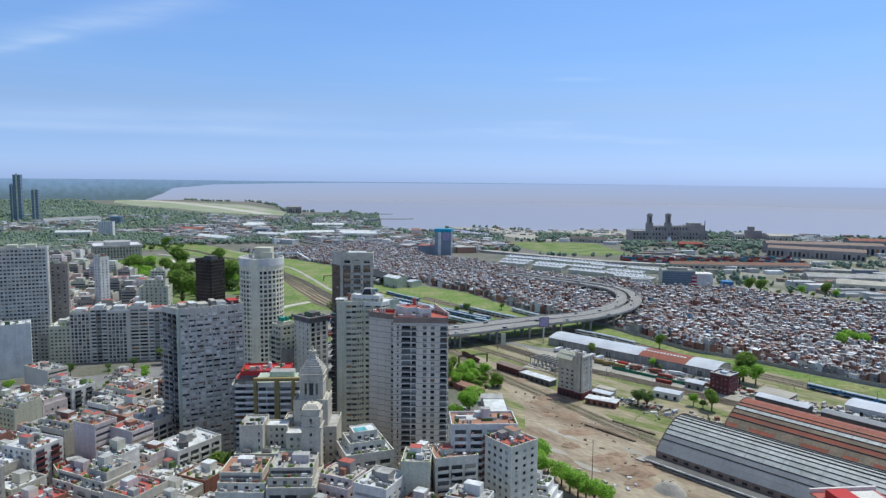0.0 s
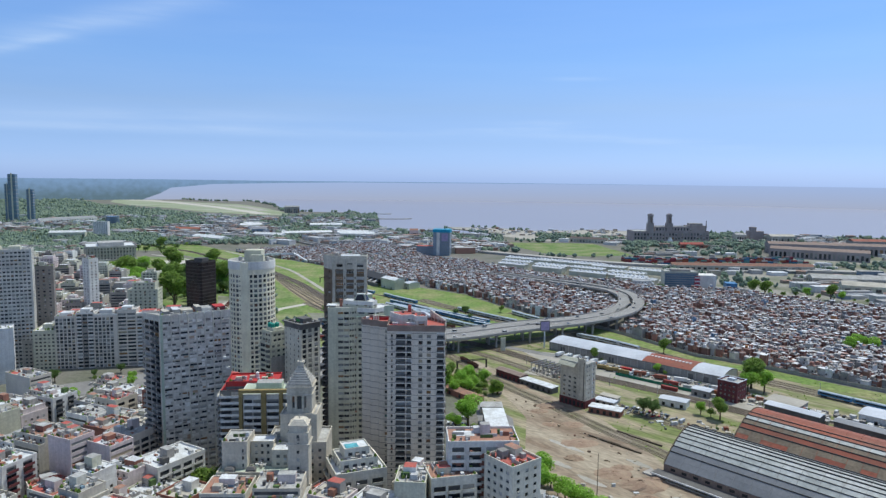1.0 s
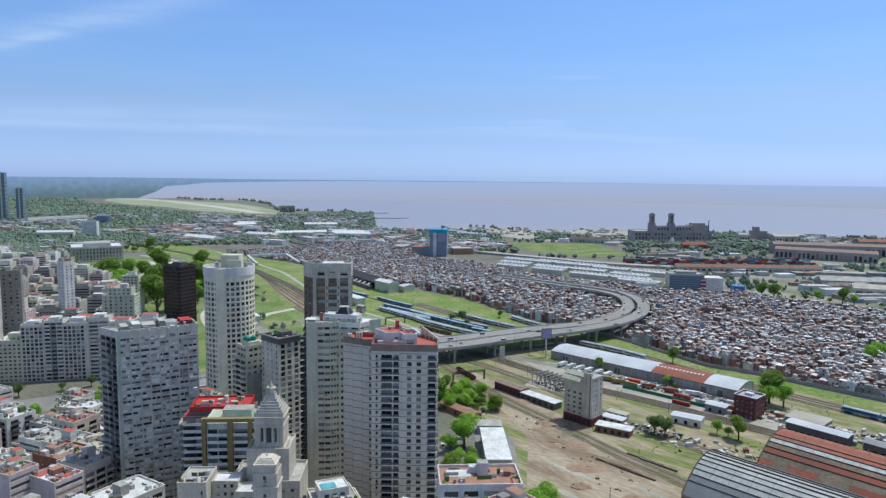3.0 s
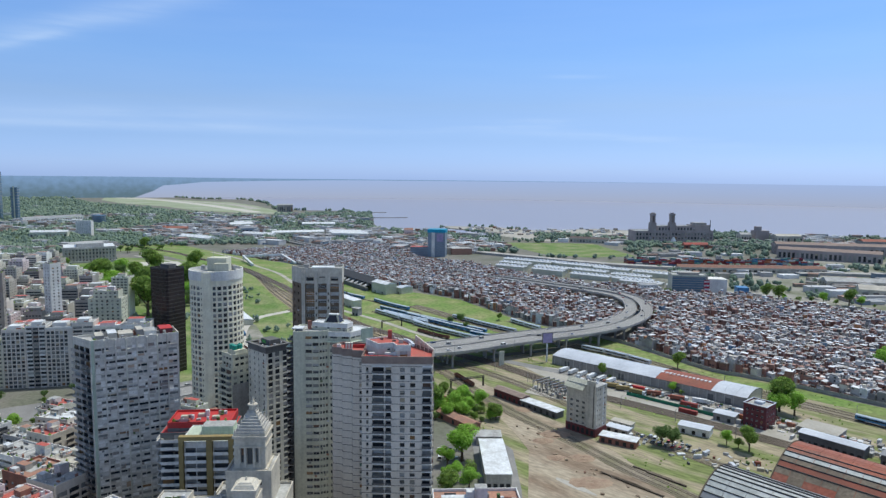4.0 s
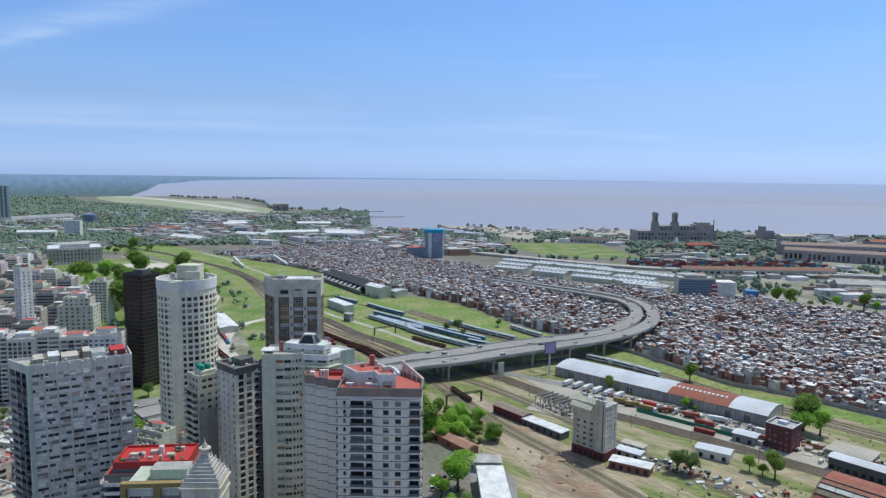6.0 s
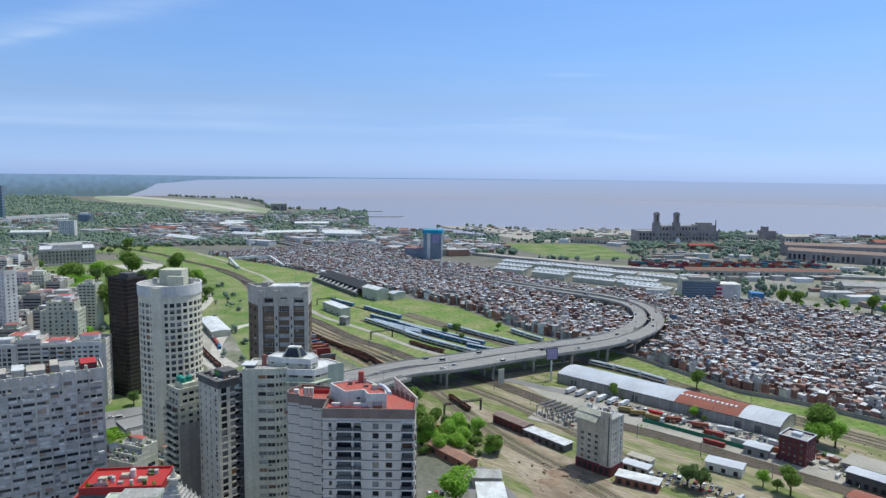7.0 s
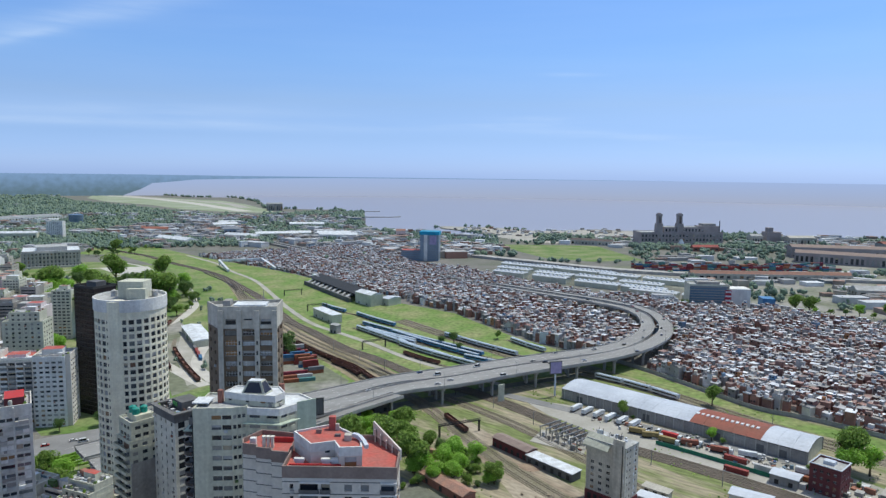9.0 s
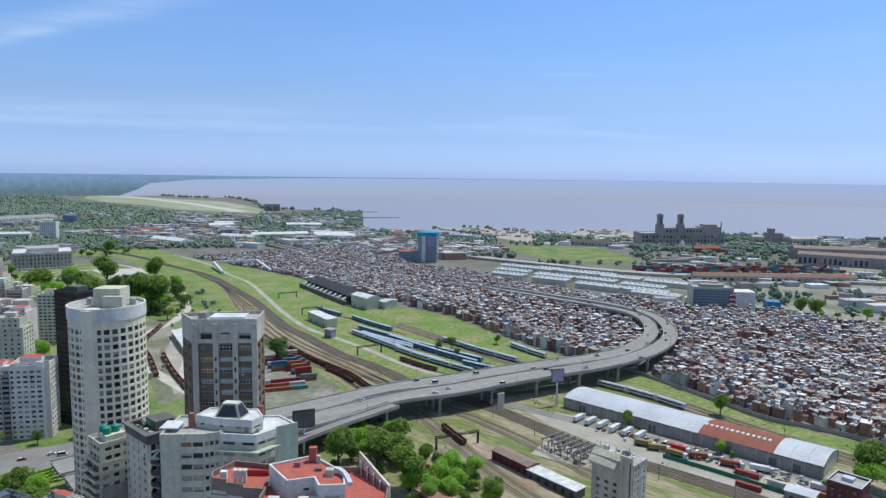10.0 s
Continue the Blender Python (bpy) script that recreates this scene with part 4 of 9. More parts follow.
            for off, z in ((-0.05, low), (-0.05, z1 + parapet), (0.3, z1 + parapet), (0.3, low)):
                m.v.extend((pts[i][0] + mit[i].x * off, pts[i][1] + mit[i].y * off, z) for i in range(k))
            for r in range(4):
                for i in range(k):
                    j, q = (i + 1) % k, (r + 1) % 4
                    m.f.append((i0 + r * k + i, i0 + r * k + j, i0 + q * k + j, i0 + q * k + i))
                    m.m.append(0)
            if not self.joined:
                part("parapet", m, pmat or self.wall, self.top)

    def rect(self, x0, y0, x1, y1, z0, z1, fh, front=(), right=(), back=(), left=(), roof=None, **kw):
        self.poly([(x0, y0), (x1, y0), (x1, y1), (x0, y1)], z0, z1, fh, {0: list(front), 1: list(right), 2: list(back), 3: list(left)}, roof or M_roofgrey, **kw)

    def add(self, name, m, mats, label=""):
        return part(name, m, mats, self.top, label)

    def block(self, name, x0, y0, z0, x1, y1, z1, mats, label="", top=None):
        m = Mesh()
        m.box(x0, y0, z0, x1, y1, z1, 0, 1 if top else None)
        return part(name, m, [mats, top] if top else mats, self.top, label)

    def tank(self, x, y, z, r, h, material, label):
        m = Mesh()
        m.tube(x, y, z, z + h, r, n=14)
        m.tube(x, y, z + h, z + h + r * 0.4, r, r * 0.3, n=14)
        return part("water_tank", m, material, self.top, label)

    def done(self):
        self.w and part("wall", self.w, self.wall if isinstance(self.wall, list) else [self.wall], self.top)
        if self.rest.f:
            tagged(part("glazing", self.rest, M_panej, self.top), kind="stuff")
        if self.joined:
            self.boxes.join(self.blinds, 1)
            self.blinds = Mesh()
        if self.roofs.f:
            part("roof", self.roofs, self.roofmats, self.top)
        if self.edges.f:
            part("parapet", self.edges, self.wall, self.top)
        for name, m, mats in (("balcony_row", self.more, self.moremats), ("blinds", self.blinds, M_blind), ("facade_clutter", self.boxes, [M_clutter, M_blind]), ("roof_clutter", self.clut, M_clutter), ("roof_planting", self.plants, M_leaf)):
            if m.f:
                tagged(part(name, m, mats, self.top), kind="stuff")
        return self.top


def even(width, n, w, margin=1.0):
    """n windows of width w spread evenly."""
    step = (width - 2 * margin) / n
    return [(margin + step * (k + 0.5) - w / 2, margin + step * (k + 0.5) + w / 2) for k in range(n)]


def rooftop_clutter(t, x0, y0, x1, y1, z, n, rr):
    """Small rooms, tanks, vents, pipes and planters crowding a roof."""
    m = t.clut
    for k in range(n):
        x, y, q = rr.uniform(x0, x1 - 1), rr.uniform(y0, y1 - 1), rr.random()
        if q < 0.45:
            m.box(x, y, z, min(x1, x + rr.uniform(0.5, 2.2)), min(y1, y + rr.uniform(0.5, 1.8)), z + rr.uniform(0.4, 1.7), bottom=False)
        elif q < 0.62:
            m.tube(x, y, z, z + rr.uniform(0.9, 1.9), rr.uniform(0.45, 0.8), n=9)
        elif q < 0.78:
            m.box(x, y, z, min(x1, x + rr.uniform(2, 5)), y + 0.18, z + rr.uniform(0.5, 1.3), bottom=False)
        elif q < 0.9:
            m.box(x, y, z, x + 0.18, min(y1, y + rr.uniform(2, 5)), z + rr.uniform(0.5, 1.6), bottom=False)
        else:
            m.tube(x, y, z, z + rr.uniform(2.5, 5), 0.06, 0.04, n=5)
        if rr.random() < 0.3:
            x, y, q = rr.choice((x0 + 0.4, x1 - 0.4, x)), rr.choice((y0 + 0.4, y0 + 0.4, y)), rr.uniform(0.35, 0.8)
            t.plants.tube(x, y, z, z + q, q * 0.6, q, n=6)
            t.plants.tube(x, y, z + q, z + 2.2 * q, q, q * 0.25, n=6)


# grey-white apartment tower with red roof terraces
def red_roof_tower():
    t = Tower("apartment_tower", "tall grey-white apartment tower with red roof terraces and brown parapet", "apartment building", -22.4, 307.8, -1.0, M_lilac, bal_limit=96, busy=0.9)
    fh, h = 2.75, 87.6
    bal = lambda a, b: (a, b, 0.1, 2.3, 0.5, M_lilac, "rail")  # noqa: E731
    front = [(1.6, 2.4), bal(3.8, 7.8), bal(8.5, 10.4), (13.6, 15.3, 0.6, 2.2), (17.2, 19.0, 0.6, 2.2), bal(21.6, 24.7)]
    t.poly([(0, 0), (25.1, 0), (25.1, 9), (18.2, 18.5), (-0.3, 18.5), (-0.3, 8), (0, 8)], 0, h, fh, {0: front, 1: [bal(0.6, 3.4), (5, 6.4)], 6: [(2.5, 3.6)]}, M_redroof, 1.2, M_brownband, spare=(1,), recess=0.7)
    # wing with three folded bays
    wing = [(-13.2, 15.2), (-12.3, 12.3), (-8.8, 11.5), (-8.5, 10.1), (-4.7, 9.4), (-4.4, 8.1), (-0.25, 7.5), (-0.25, 19), (-10, 21)]
    t.poly(wing, 0, h, fh, {0: [(1.0, 1.8)], 5: [(2.6, 3.9)]}, M_redroof, 1.2, M_brownband)
    for side in wing, [(0, 0), (25.1, 0)]:
        m = Mesh()
        for a, b in list(zip(side, side[1:]))[:6]:
            for k in range(1, 32):
                m.bar((a[0], a[1] - 0.03, k * fh), (b[0], b[1] - 0.03, k * fh), 0.15)
        tagged(t.add("floor_joint", m, M_dkgrey, "thin grey floor joints"), kind="stuff")
    m = Mesh()
    for k in range(1, 32):
        for a, b in ((3.7, 10.5), (21.5, 25.1)):
            m.box(a, -0.58, k * fh - 0.22, b, -0.03, k * fh + 0.14, bottom=True)
    tagged(t.add("slab_edge", m, M_white, "white balcony slab edges"), kind="stuff")
    # raised block with its own red terrace
    blk = [(5.6, 3.6), (10.6, 5.4), (12.2, 1.8), (17.2, 2.4), (16.2, 8), (8.4, 16), (0.2, 11.0)]
    t.poly(blk, h, h + 4.3, 2.8, {0: [(3.2, 4.3, 2.2, 3.0)], 1: [(1.2, 2.0, 1.9, 3.0)], 2: [(1.2, 3.8, 0.2, 2.5)]}, M_redroof, 0.55, M_white)
    z = h + 4.3
    t.block("chimney", 8.0, 13.2, z, 9.5, 14.5, z + 3.2, M_redroof, "red chimney stack")
    t.block("chimney", 9.6, 12.9, z, 10.4, 13.7, z + 1.6, M_tan, "pale flue")
    t.block("roof_vent", 5.4, 10.8, z, 6.6, 11.7, z + 1.0, M_brownband, "brown roof vent")
    t.block("roof_vent", 10.0, 9.0, z, 11.4, 9.7, z + 0.6, M_dkgrey, "dark roof vent")
    t.block("roof_vent", 12.6, 6.6, z, 14.2, 8.2, z + 1.4, M_tan, "square roof vent")
    m = Mesh()
    arc = [(14.4 + 0.75 * k, 8.0 - 0.2 * k * k, z + 1.0 - 0.03 * k * k) for k in range(6)]
    for a, b in zip(arc, arc[1:]):
        m.bar(a, b, 0.9)
    t.add("duct", m, M_zinc, "curved silver air duct")
    for x in (-7.6, -6.6, -5.6):
        m = Mesh()
        m.box(x, 12.2, h, x + 0.6, 13.0, h + 2.6)
        m.box(x - 0.12, 12.08, h + 2.6, x + 0.72, 13.12, h + 2.9)
        t.add("chimney", m, M_cream, "cream flue with cap")
    t.block("roof_vent", -11.0, 13.6, h, -9.6, 14.8, h + 1.8, M_white, "white roof box")
    t.block("roof_rail", -8.6, 15.8, h, -1.0, 16.2, h + 1.3, M_redbright, "red terrace upstand")
    for x in (2.0, 8.0, 10.0):
        m = Mesh()
        m.box(x, 2.4, h + 1.2, x + 2.3, 3.4, h + 1.8)
        m.box(x + 0.3, 2.5, h, x + 2.0, 3.3, h + 1.2)
        t.add("planter", m, M_white, "white terrace planter")
    t.block("terrace_wall", 1.2, 1.5, h + 0.05, 12.6, 1.9, h + 1.0, M_redbright, "bright red terrace wall")
    # tall sloping screen wall on the terrace edge
    m = Mesh()
    m.hexa([(18.2, 18.9, h - 1), (25.5, 9.1, h - 1), (25.2, 8.8, h - 1), (17.9, 18.6, h - 1), (18.2, 18.9, h + 4.6), (25.5, 9.1, h + 1.6), (25.2, 8.8, h + 1.6), (17.9, 18.6, h + 4.6)])
    for k in range(4):
        x, y = 18.9 + 1.55 * k, 17.2 - 2.1 * k
        m.box(x - 0.5, y - 0.4, h, x - 0.25, y + 0.3, h + 3.2 - 0.5 * k)
    t.add("screen_wall", m, M_lilac, "sloping grey screen wall with ribs")
    t.done()


red_roof_tower()


# pale tower with a white penthouse
def pale_tower():
    t = Tower("apartment_tower", "tall pale concrete apartment tower with white stepped penthouse", "apartment building", -54.0, 341.0, 0.0, M_pale, bal_limit=70)
    fh, h = 2.85, 89.0
    bal = lambda a, b: (a, b, 0.1, 2.4, 1.6, M_dkgrey, "solid")  # noqa: E731
    t.poly([(0.2, 0.6), (10.4, 1.2), (14.0, 2.9), (14.0, 14), (0.2, 14)], 0, h, fh, {0: [(4.9, 7.4, 0.85, 2.15), (7.7, 10.1, 0.85, 2.15)], 1: [(0.35, 1.2, 0.95, 2.1), (1.55, 2.4, 0.95, 2.1), (2.75, 3.6, 0.95, 2.1)], 4: [bal(1, 5), bal(6.5, 12)]}, M_roofgrey, 0.6, M_pale)
    t.poly([(14.05, 2.9), (23.0, 2.0), (26.8, 6.6), (31.3, 9.8), (25.7, 15.7), (14.05, 15.5)], 0, h - 0.4, fh, {0: [(0.6, 3.6, 0.8, 2.2), (5.4, 8.4, 0.8, 2.2)], 1: [(0.6, 2.6, 0.8, 2.2), (3.2, 5.4, 0.8, 2.2)]}, M_roofwhite, 0.5, M_white)
    bay = Mesh()
    arc = [(0.0, -0.2)] + [(-0.2 - 2.9 * math.sin(math.pi * q / 6), 2.6 - 2.9 * math.cos(math.pi * q / 6)) for q in range(7)] + [(0.0, 5.6)]
    bay.prism(arc[::-1], 0.0, 0.22, 0, bottom=True)
    for (xa, ya), (xb, yb) in zip(arc[1:-1], arc[2:-1]):
        bay.hexa([(xa, ya, 0.22), (xb, yb, 0.22), (xb * 0.94, yb * 0.94 + 0.16, 0.22), (xa * 0.94, ya * 0.94 + 0.16, 0.22), (xa, ya, 1.15), (xb, yb, 1.15), (xb * 0.94, yb * 0.94 + 0.16, 1.15), (xa * 0.94, ya * 0.94 + 0.16, 1.15)], 1)
    bay_data = bay.data("balcony", [M_grey, M_frame_dark])
    for k in range(1, 29):
        part("balcony", bay_data, None, t.top, "dark rounded balcony" if k == 1 else "", pose(-0.05, 0.6, 2.0 + k * fh))
    # flat near-black sheet on the wall, painted shade behind the balconies
    t.block("balcony_recess", -0.06, 0.7, 2, 0.02, 6.0, h - 4, M_hole, "dark flat sheet painting the shade behind balconies")
    t.block("roof_slab", -0.9, 3.2, h + 0.9, 3.6, 8.4, h + 1.2, M_roofwhite, "pale green-white roof slab")
    t.block("roof_slab", -2.6, 1.0, h - 6, -0.05, 5.0, h - 5.7, M_palegreen, "small pale green balcony canopy")
    t.poly([(6.8, 7.0), (12.4, 5.0), (16.6, 4.2), (21.6, 3.4), (23.4, 7.0), (21.0, 11.6), (8.6, 12.4)], h, h + 2.9, 2.9, {0: [(1.2, 2.4)], 1: [(0.8, 1.8)], 2: [(0.8, 2.2), (2.8, 4.4)], 3: [(0.8, 3.0)]}, M_roofwhite, 0.35, M_white)
    m = Mesh()
    q = [(11.7, 5.4), (18.4, 4.8), (19.8, 8.6), (12.4, 9.4)]
    r = [(13.6, 6.0), (17.2, 5.8), (17.8, 8.0), (14.0, 8.4)]
    m.hexa([(x, y, h + 2.95) for x, y in q] + [(x, y, h + 6.6) for x, y in r], 0, 1)
    t.add("skylight_lantern", m, [M_pale, M_roofwhite], "tapered penthouse lantern with white top")
    # dark sloping panes between the lantern's corner posts
    for i in range(4):
        (xa, ya), (xb, yb), (xc, yc), (xd, yd) = q[i], q[(i + 1) % 4], r[(i + 1) % 4], r[i]
        mx, my = (xa + xb + xc + xd) / 4, (ya + yb + yc + yd) / 4
        ox, oy = (yb - ya) * 0.012, -(xb - xa) * 0.012
        m = Mesh()
        lo, hi = [(mx + (x - mx) * 0.78 + ox, my + (y - my) * 0.9 + oy) for x, y in ((xa, ya), (xb, yb))], [(mx + (x - mx) * 0.78 + ox, my + (y - my) * 0.9 + oy) for x, y in ((xc, yc), (xd, yd))]
        m.face([(*lo[0], h + 3.45), (*lo[1], h + 3.45), (*hi[0], h + 6.2), (*hi[1], h + 6.2)])
        t.add("pane", m, M_black, "dark sloping lantern pane")
    m = Mesh()
    m.hexa([(13.0, 1.7, h - 4.1), (23.6, 0.4, h - 4.1), (28.0, 5.8, h - 4.1), (15, 3.4, h - 4.1), (13.0, 1.7, h - 3.8), (23.6, 0.4, h - 3.8), (28.0, 5.8, h - 3.8), (15, 3.4, h - 3.8)])
    t.add("canopy", m, M_palegreen, "pale green terrace canopy")
    m = Mesh()
    m.hexa([(26.9, 6.55, h - 9), (31.5, 9.75, h - 9), (31.3, 10.05, h - 9), (26.7, 6.85, h - 9), (26.9, 6.55, h + 0.5), (31.5, 9.75, h + 0.5), (31.3, 10.05, h + 0.5), (26.7, 6.85, h + 0.5)])
    t.add("end_wall", m, M_palegreen, "blank pale green end wall")
    for x, y in ((5.0, 6.6), (20.6, 12.4)):
        t.block("chimney", x, y, h - 3, x + 1.3, y + 1.3, h + 3.6, M_brick, "red-brown brick chimney")
    t.done()


pale_tower()


def mid_tower():
    t = Tower("apartment_tower", "grey concrete tower with brown glazed window strips", "apartment building", -56.5, 373.0, 4.0, [M_bronze, M_silo], frame_kind="brown", limit=110)
    fh, h = 3.25, 110.0
    pan = [(2.0, 5.6, 1.0, 2.65), (7.3, 11.0, 1.0, 2.65), (12.7, 16.4, 1.0, 2.65)]
    foot = [(0, 0), (17.8, 0), (17.8, 12), (-5.4, 9)]
    t.poly(foot, 0, h - 6, fh, {0: pan, 1: [(1.2, 4.5, 1.0, 2.6), (7, 10, 1.0, 2.6)], 3: [(2, 3.2), (6.4, 7.6)]}, M_roofgrey, 0, recess=0.45)
    out = [(-0.05, -0.1), (17.9, -0.1), (17.9, 12.1), (-5.5, 9.1)]
    t.poly(out, h - 6, h, 6, {0: [(2.2, 5.4, 1.2, 3.0), (7.8, 10.4, 2.6, 3.1), (12.9, 16.2, 1.2, 3.0)]}, M_roofgrey, 1.0, M_silo, recess=0.7, mi=1)
    for x in (0.0, 5.7, 11.1, 16.5):
        t.block("pilaster", x, -0.75, 0, x + 1.5, 0.02, h - 0.2, M_silo, "pale concrete pilaster")
    m = Mesh()
    m.box(0, -0.03, 0, 0.5, 0.03, 1.2)
    slit = m.data("slit_window", [M_hole])
    for x in (5.7, 11.1):
        for k in range(31):
            part("slit_window", slit, None, t.top, at=pose(x + 0.5, -0.77, 1.5 + k * fh))
    t.block("roof_slab", 4, 3, h + 0.05, 14, 9, h + 0.9, M_roofwhite, "pale roof slab")
    t.block("lift_house", 0.6, 4, h + 0.05, 2.8, 8, h + 2.0, M_grey, "grey lift housing")
    m = Mesh()
    m.tube(12, 11, h, h + 4.5, 0.12, 0.06, 6)
    t.add("mast", m, M_steel, "thin roof mast")
    t.done()


mid_tower()


def cylinder_tower():
    t = Tower("round_tower", "tall round off-white tower with square punched windows", "apartment building", -124.3, 464.0, 0, M_offwhite, limit=120)
    r, h, fh, n = 14.7, 97.6, 3.1, 30
    # ring of narrow facades; every second bay of the front arc holds a window
    for k in range(n):
        a0, a1 = 2 * math.pi * k / n, 2 * math.pi * (k + 1) / n
        p0, p1 = (r * math.cos(a0), r * math.sin(a0)), (r * math.cos(a1), r * math.sin(a1))
        d = math.hypot(p1[0] - p0[0], p1[1] - p0[1])
        u = math.degrees(math.atan2(p1[1] - p0[1], p1[0] - p0[0]))
        t.face(p0, u, d, 0, h - 5, fh, [(0.5, d - 0.5, 0.5, 2.5)], spare=not (0.62 * n < k < 0.98 * n), recess=0.4)
    m = Mesh()
    m.tube(0, 0, h - 5.01, h + 0.2, r + 0.35, n=48, cap=False)
    m.tube(0, 0, h - 5.02, h - 5.0, r + 0.35, r - 0.5, n=48, cap=False)
    m.tube(0, 0, h + 0.2, h + 0.21, r + 0.35, r - 0.3, n=48, cap=False)
    m.tube(0, 0, h - 1.0, h + 0.2, r - 0.3, n=48, cap=False)
    t.add("crown_band", m, M_white, "smooth white crown band with rust streaks")
    m = Mesh()
    m.tube(0, 0, h - 1.4, h - 1.0, r - 0.2, n=48)
    t.add("roof", m, M_roofgrey)
    # rounded service shaft on the facade
    m = Mesh()
    m.tube(-0.8, -12.3, 0, h - 0.4, 3.7, n=24)
    t.add("service_shaft", m, M_offwhite, "smooth off-white rounded service shaft")
    m = Mesh()
    m.rbox(0, 0, 0, 0.6, 0.6, 0.9, 40)
    slit = m.data("slit_window", [M_hole])
    for k in range(29):
        part("slit_window", slit, None, t.top, at=pose(-3.75, -14.4, 1.2 + k * fh))
    t.block("lift_house", -4, -3, h - 1, 7, 6, h + 6.5, M_pale, "grey rooftop plant room")
    t.block("lift_house", 1, -6, h - 1, 9, -3, h + 3.8, M_pale, "grey rooftop box")
    for x, y in ((-8, 2), (9.5, 3), (4, 8)):
        t.tank(x, y, h - 1, 1.3, 2.6, M_roofgrey, "grey roof tank")
    m = Mesh()
    for x, y in ((-2, 2), (5, 4)):
        m.tube(x, y, h + 6.5, h + 11, 0.1, 0.05, 6)
    t.add("mast", m, M_steel, "thin roof masts")
    t.done()


cylinder_tower()


def black_tower():
    t = Tower("office_tower", "dark brown-black glass curtain-wall office tower", "office building", -215.0, 586.0, -27.0, M_black, limit=0)
    h = 80.0
    w, d = 18.5, 16.5
    m = Mesh()
    m.prism([(0, 1.2), (1.2, 0), (w - 1.2, 0), (w, 1.2), (w, d), (0, d)], 0, h)
    t.add("curtain_wall", m, M_black)
    for k in range(1, 28):
        m = Mesh()
        m.prism([(-0.12, 1.1), (1.1, -0.12), (w - 1.1, -0.12), (w + 0.12, 1.1), (w + 0.12, d + 0.1), (-0.12, d + 0.1)], k * 2.85, k * 2.85 + 0.55, bottom=True)
        t.add("spandrel", m, M_frame_dark)
    m = Mesh()
    for k in range(1, 12):
        m.box(k * 1.5 - 0.06, -0.2, 0, k * 1.5 + 0.06, 0.02, h - 0.5)
    for k in range(1, 10):
        m.box(-0.2, k * 1.6 - 0.06, 0, 0.02, k * 1.6 + 0.06, h - 0.5)
    tagged(t.add("mullions", m, M_frame_dark), kind="stuff")
    t.block("lift_house", 5, 6, h, 14, 13, h + 3.4, M_dkgrey, "dark rooftop plant room")
    m = Mesh()
    for x0, y0, x1, y1 in ((0, 0.6, w, 1), (0, d - 0.4, w, d), (0, 1, 0.4, d - 0.4), (w - 0.4, 1, w, d - 0.4)):
        m.box(x0, y0, h, x1, y1, h + 1.4)
    t.add("parapet", m, M_frame_dark)
    t.done()


black_tower()


def teal_tank_block():
    t = Tower("apartment_tower", "grey apartment block with banded balconies and teal roof tanks", "apartment building", -103.0, 401.5, -43.0, M_pale)
    fh, h = 2.9, 64.5
    bal = lambda a, b: (a, b, 0.1, 2.4, 1.4, M_pale, "solid")  # noqa: E731
    t.rect(0, 0, 11, 12, 0, h - 6, fh, [bal(0.6, 5.2), bal(5.8, 10.4)], [(1, 2.8), (4.4, 6.2), (8, 9.8)], (), [bal(1.0, 5.0), bal(7, 11)], M_roofgrey, parapet=0.3)
    t.rect(1.0, 0.6, 11, 11, h - 6, h, fh, even(10, 3, 2.0), even(10.4, 3, 2.0), (), (), M_roofgrey)
    t.block("lift_house", 2.5, 3, h, 9.5, 9, h + 2.2, M_pale, "grey lift housing")
    m = Mesh()
    m.box(11.0, 0.2, 0, 11.25, 11.8, h - 14)
    t.add("blank_wall", m, M_grey, "blank grey flank wall")
    for x, y in ((4.0, 4.4), (7.0, 4.2), (6.6, 7.2)):
        t.tank(x, y, h + 2.2, 1.3, 2.0, M_teal, "teal plastic water tank")
    t.done()


teal_tank_block()


def tan_slab():
    t = Tower("apartment_tower", "pale tan apartment slab with dark window strips", "apartment building", -88.0, 398.0, -43.5, M_cream)
    fh, h = 2.85, 69.5
    t.rect(0, 0, 15.8, 13, 0, h, fh, [(1.0, 2.0), (5.4, 6.2), (9.0, 9.8), (13.0, 14.2)], [(1.2, 3.6, 0.3, 2.4), (5.0, 7.4, 0.3, 2.4), (9.2, 11.6, 0.3, 2.4)], (), [(3, 4), (8, 9)], M_dkgrey, parapet=1.3, pmat=M_dkgrey)
    m = Mesh()
    for x0, y0, x1, y1 in ((-0.8, -0.8, 16.6, 0.9), (-0.8, 12, 16.6, 13.8), (-0.8, 0.9, 0.9, 12), (14.9, 0.9, 16.6, 12)):
        m.box(x0, y0, h + 1.3, x1, y1, h + 1.8)
    t.add("cornice", m, M_dkgrey, "dark overhanging roof edge")
    t.block("lift_house", 4, 5, h, 11, 11, h + 3.4, M_dkgrey, "dark lift housing with plants")
    rooftop_clutter(t, 1, 1, 15, 12, h + 0.06, 40, random.Random(15))
    t.block("roof_sign", 5, 4.7, h + 1.4, 8, 4.95, h + 2.8, M_green, "green roof board")
    t.done()


tan_slab()


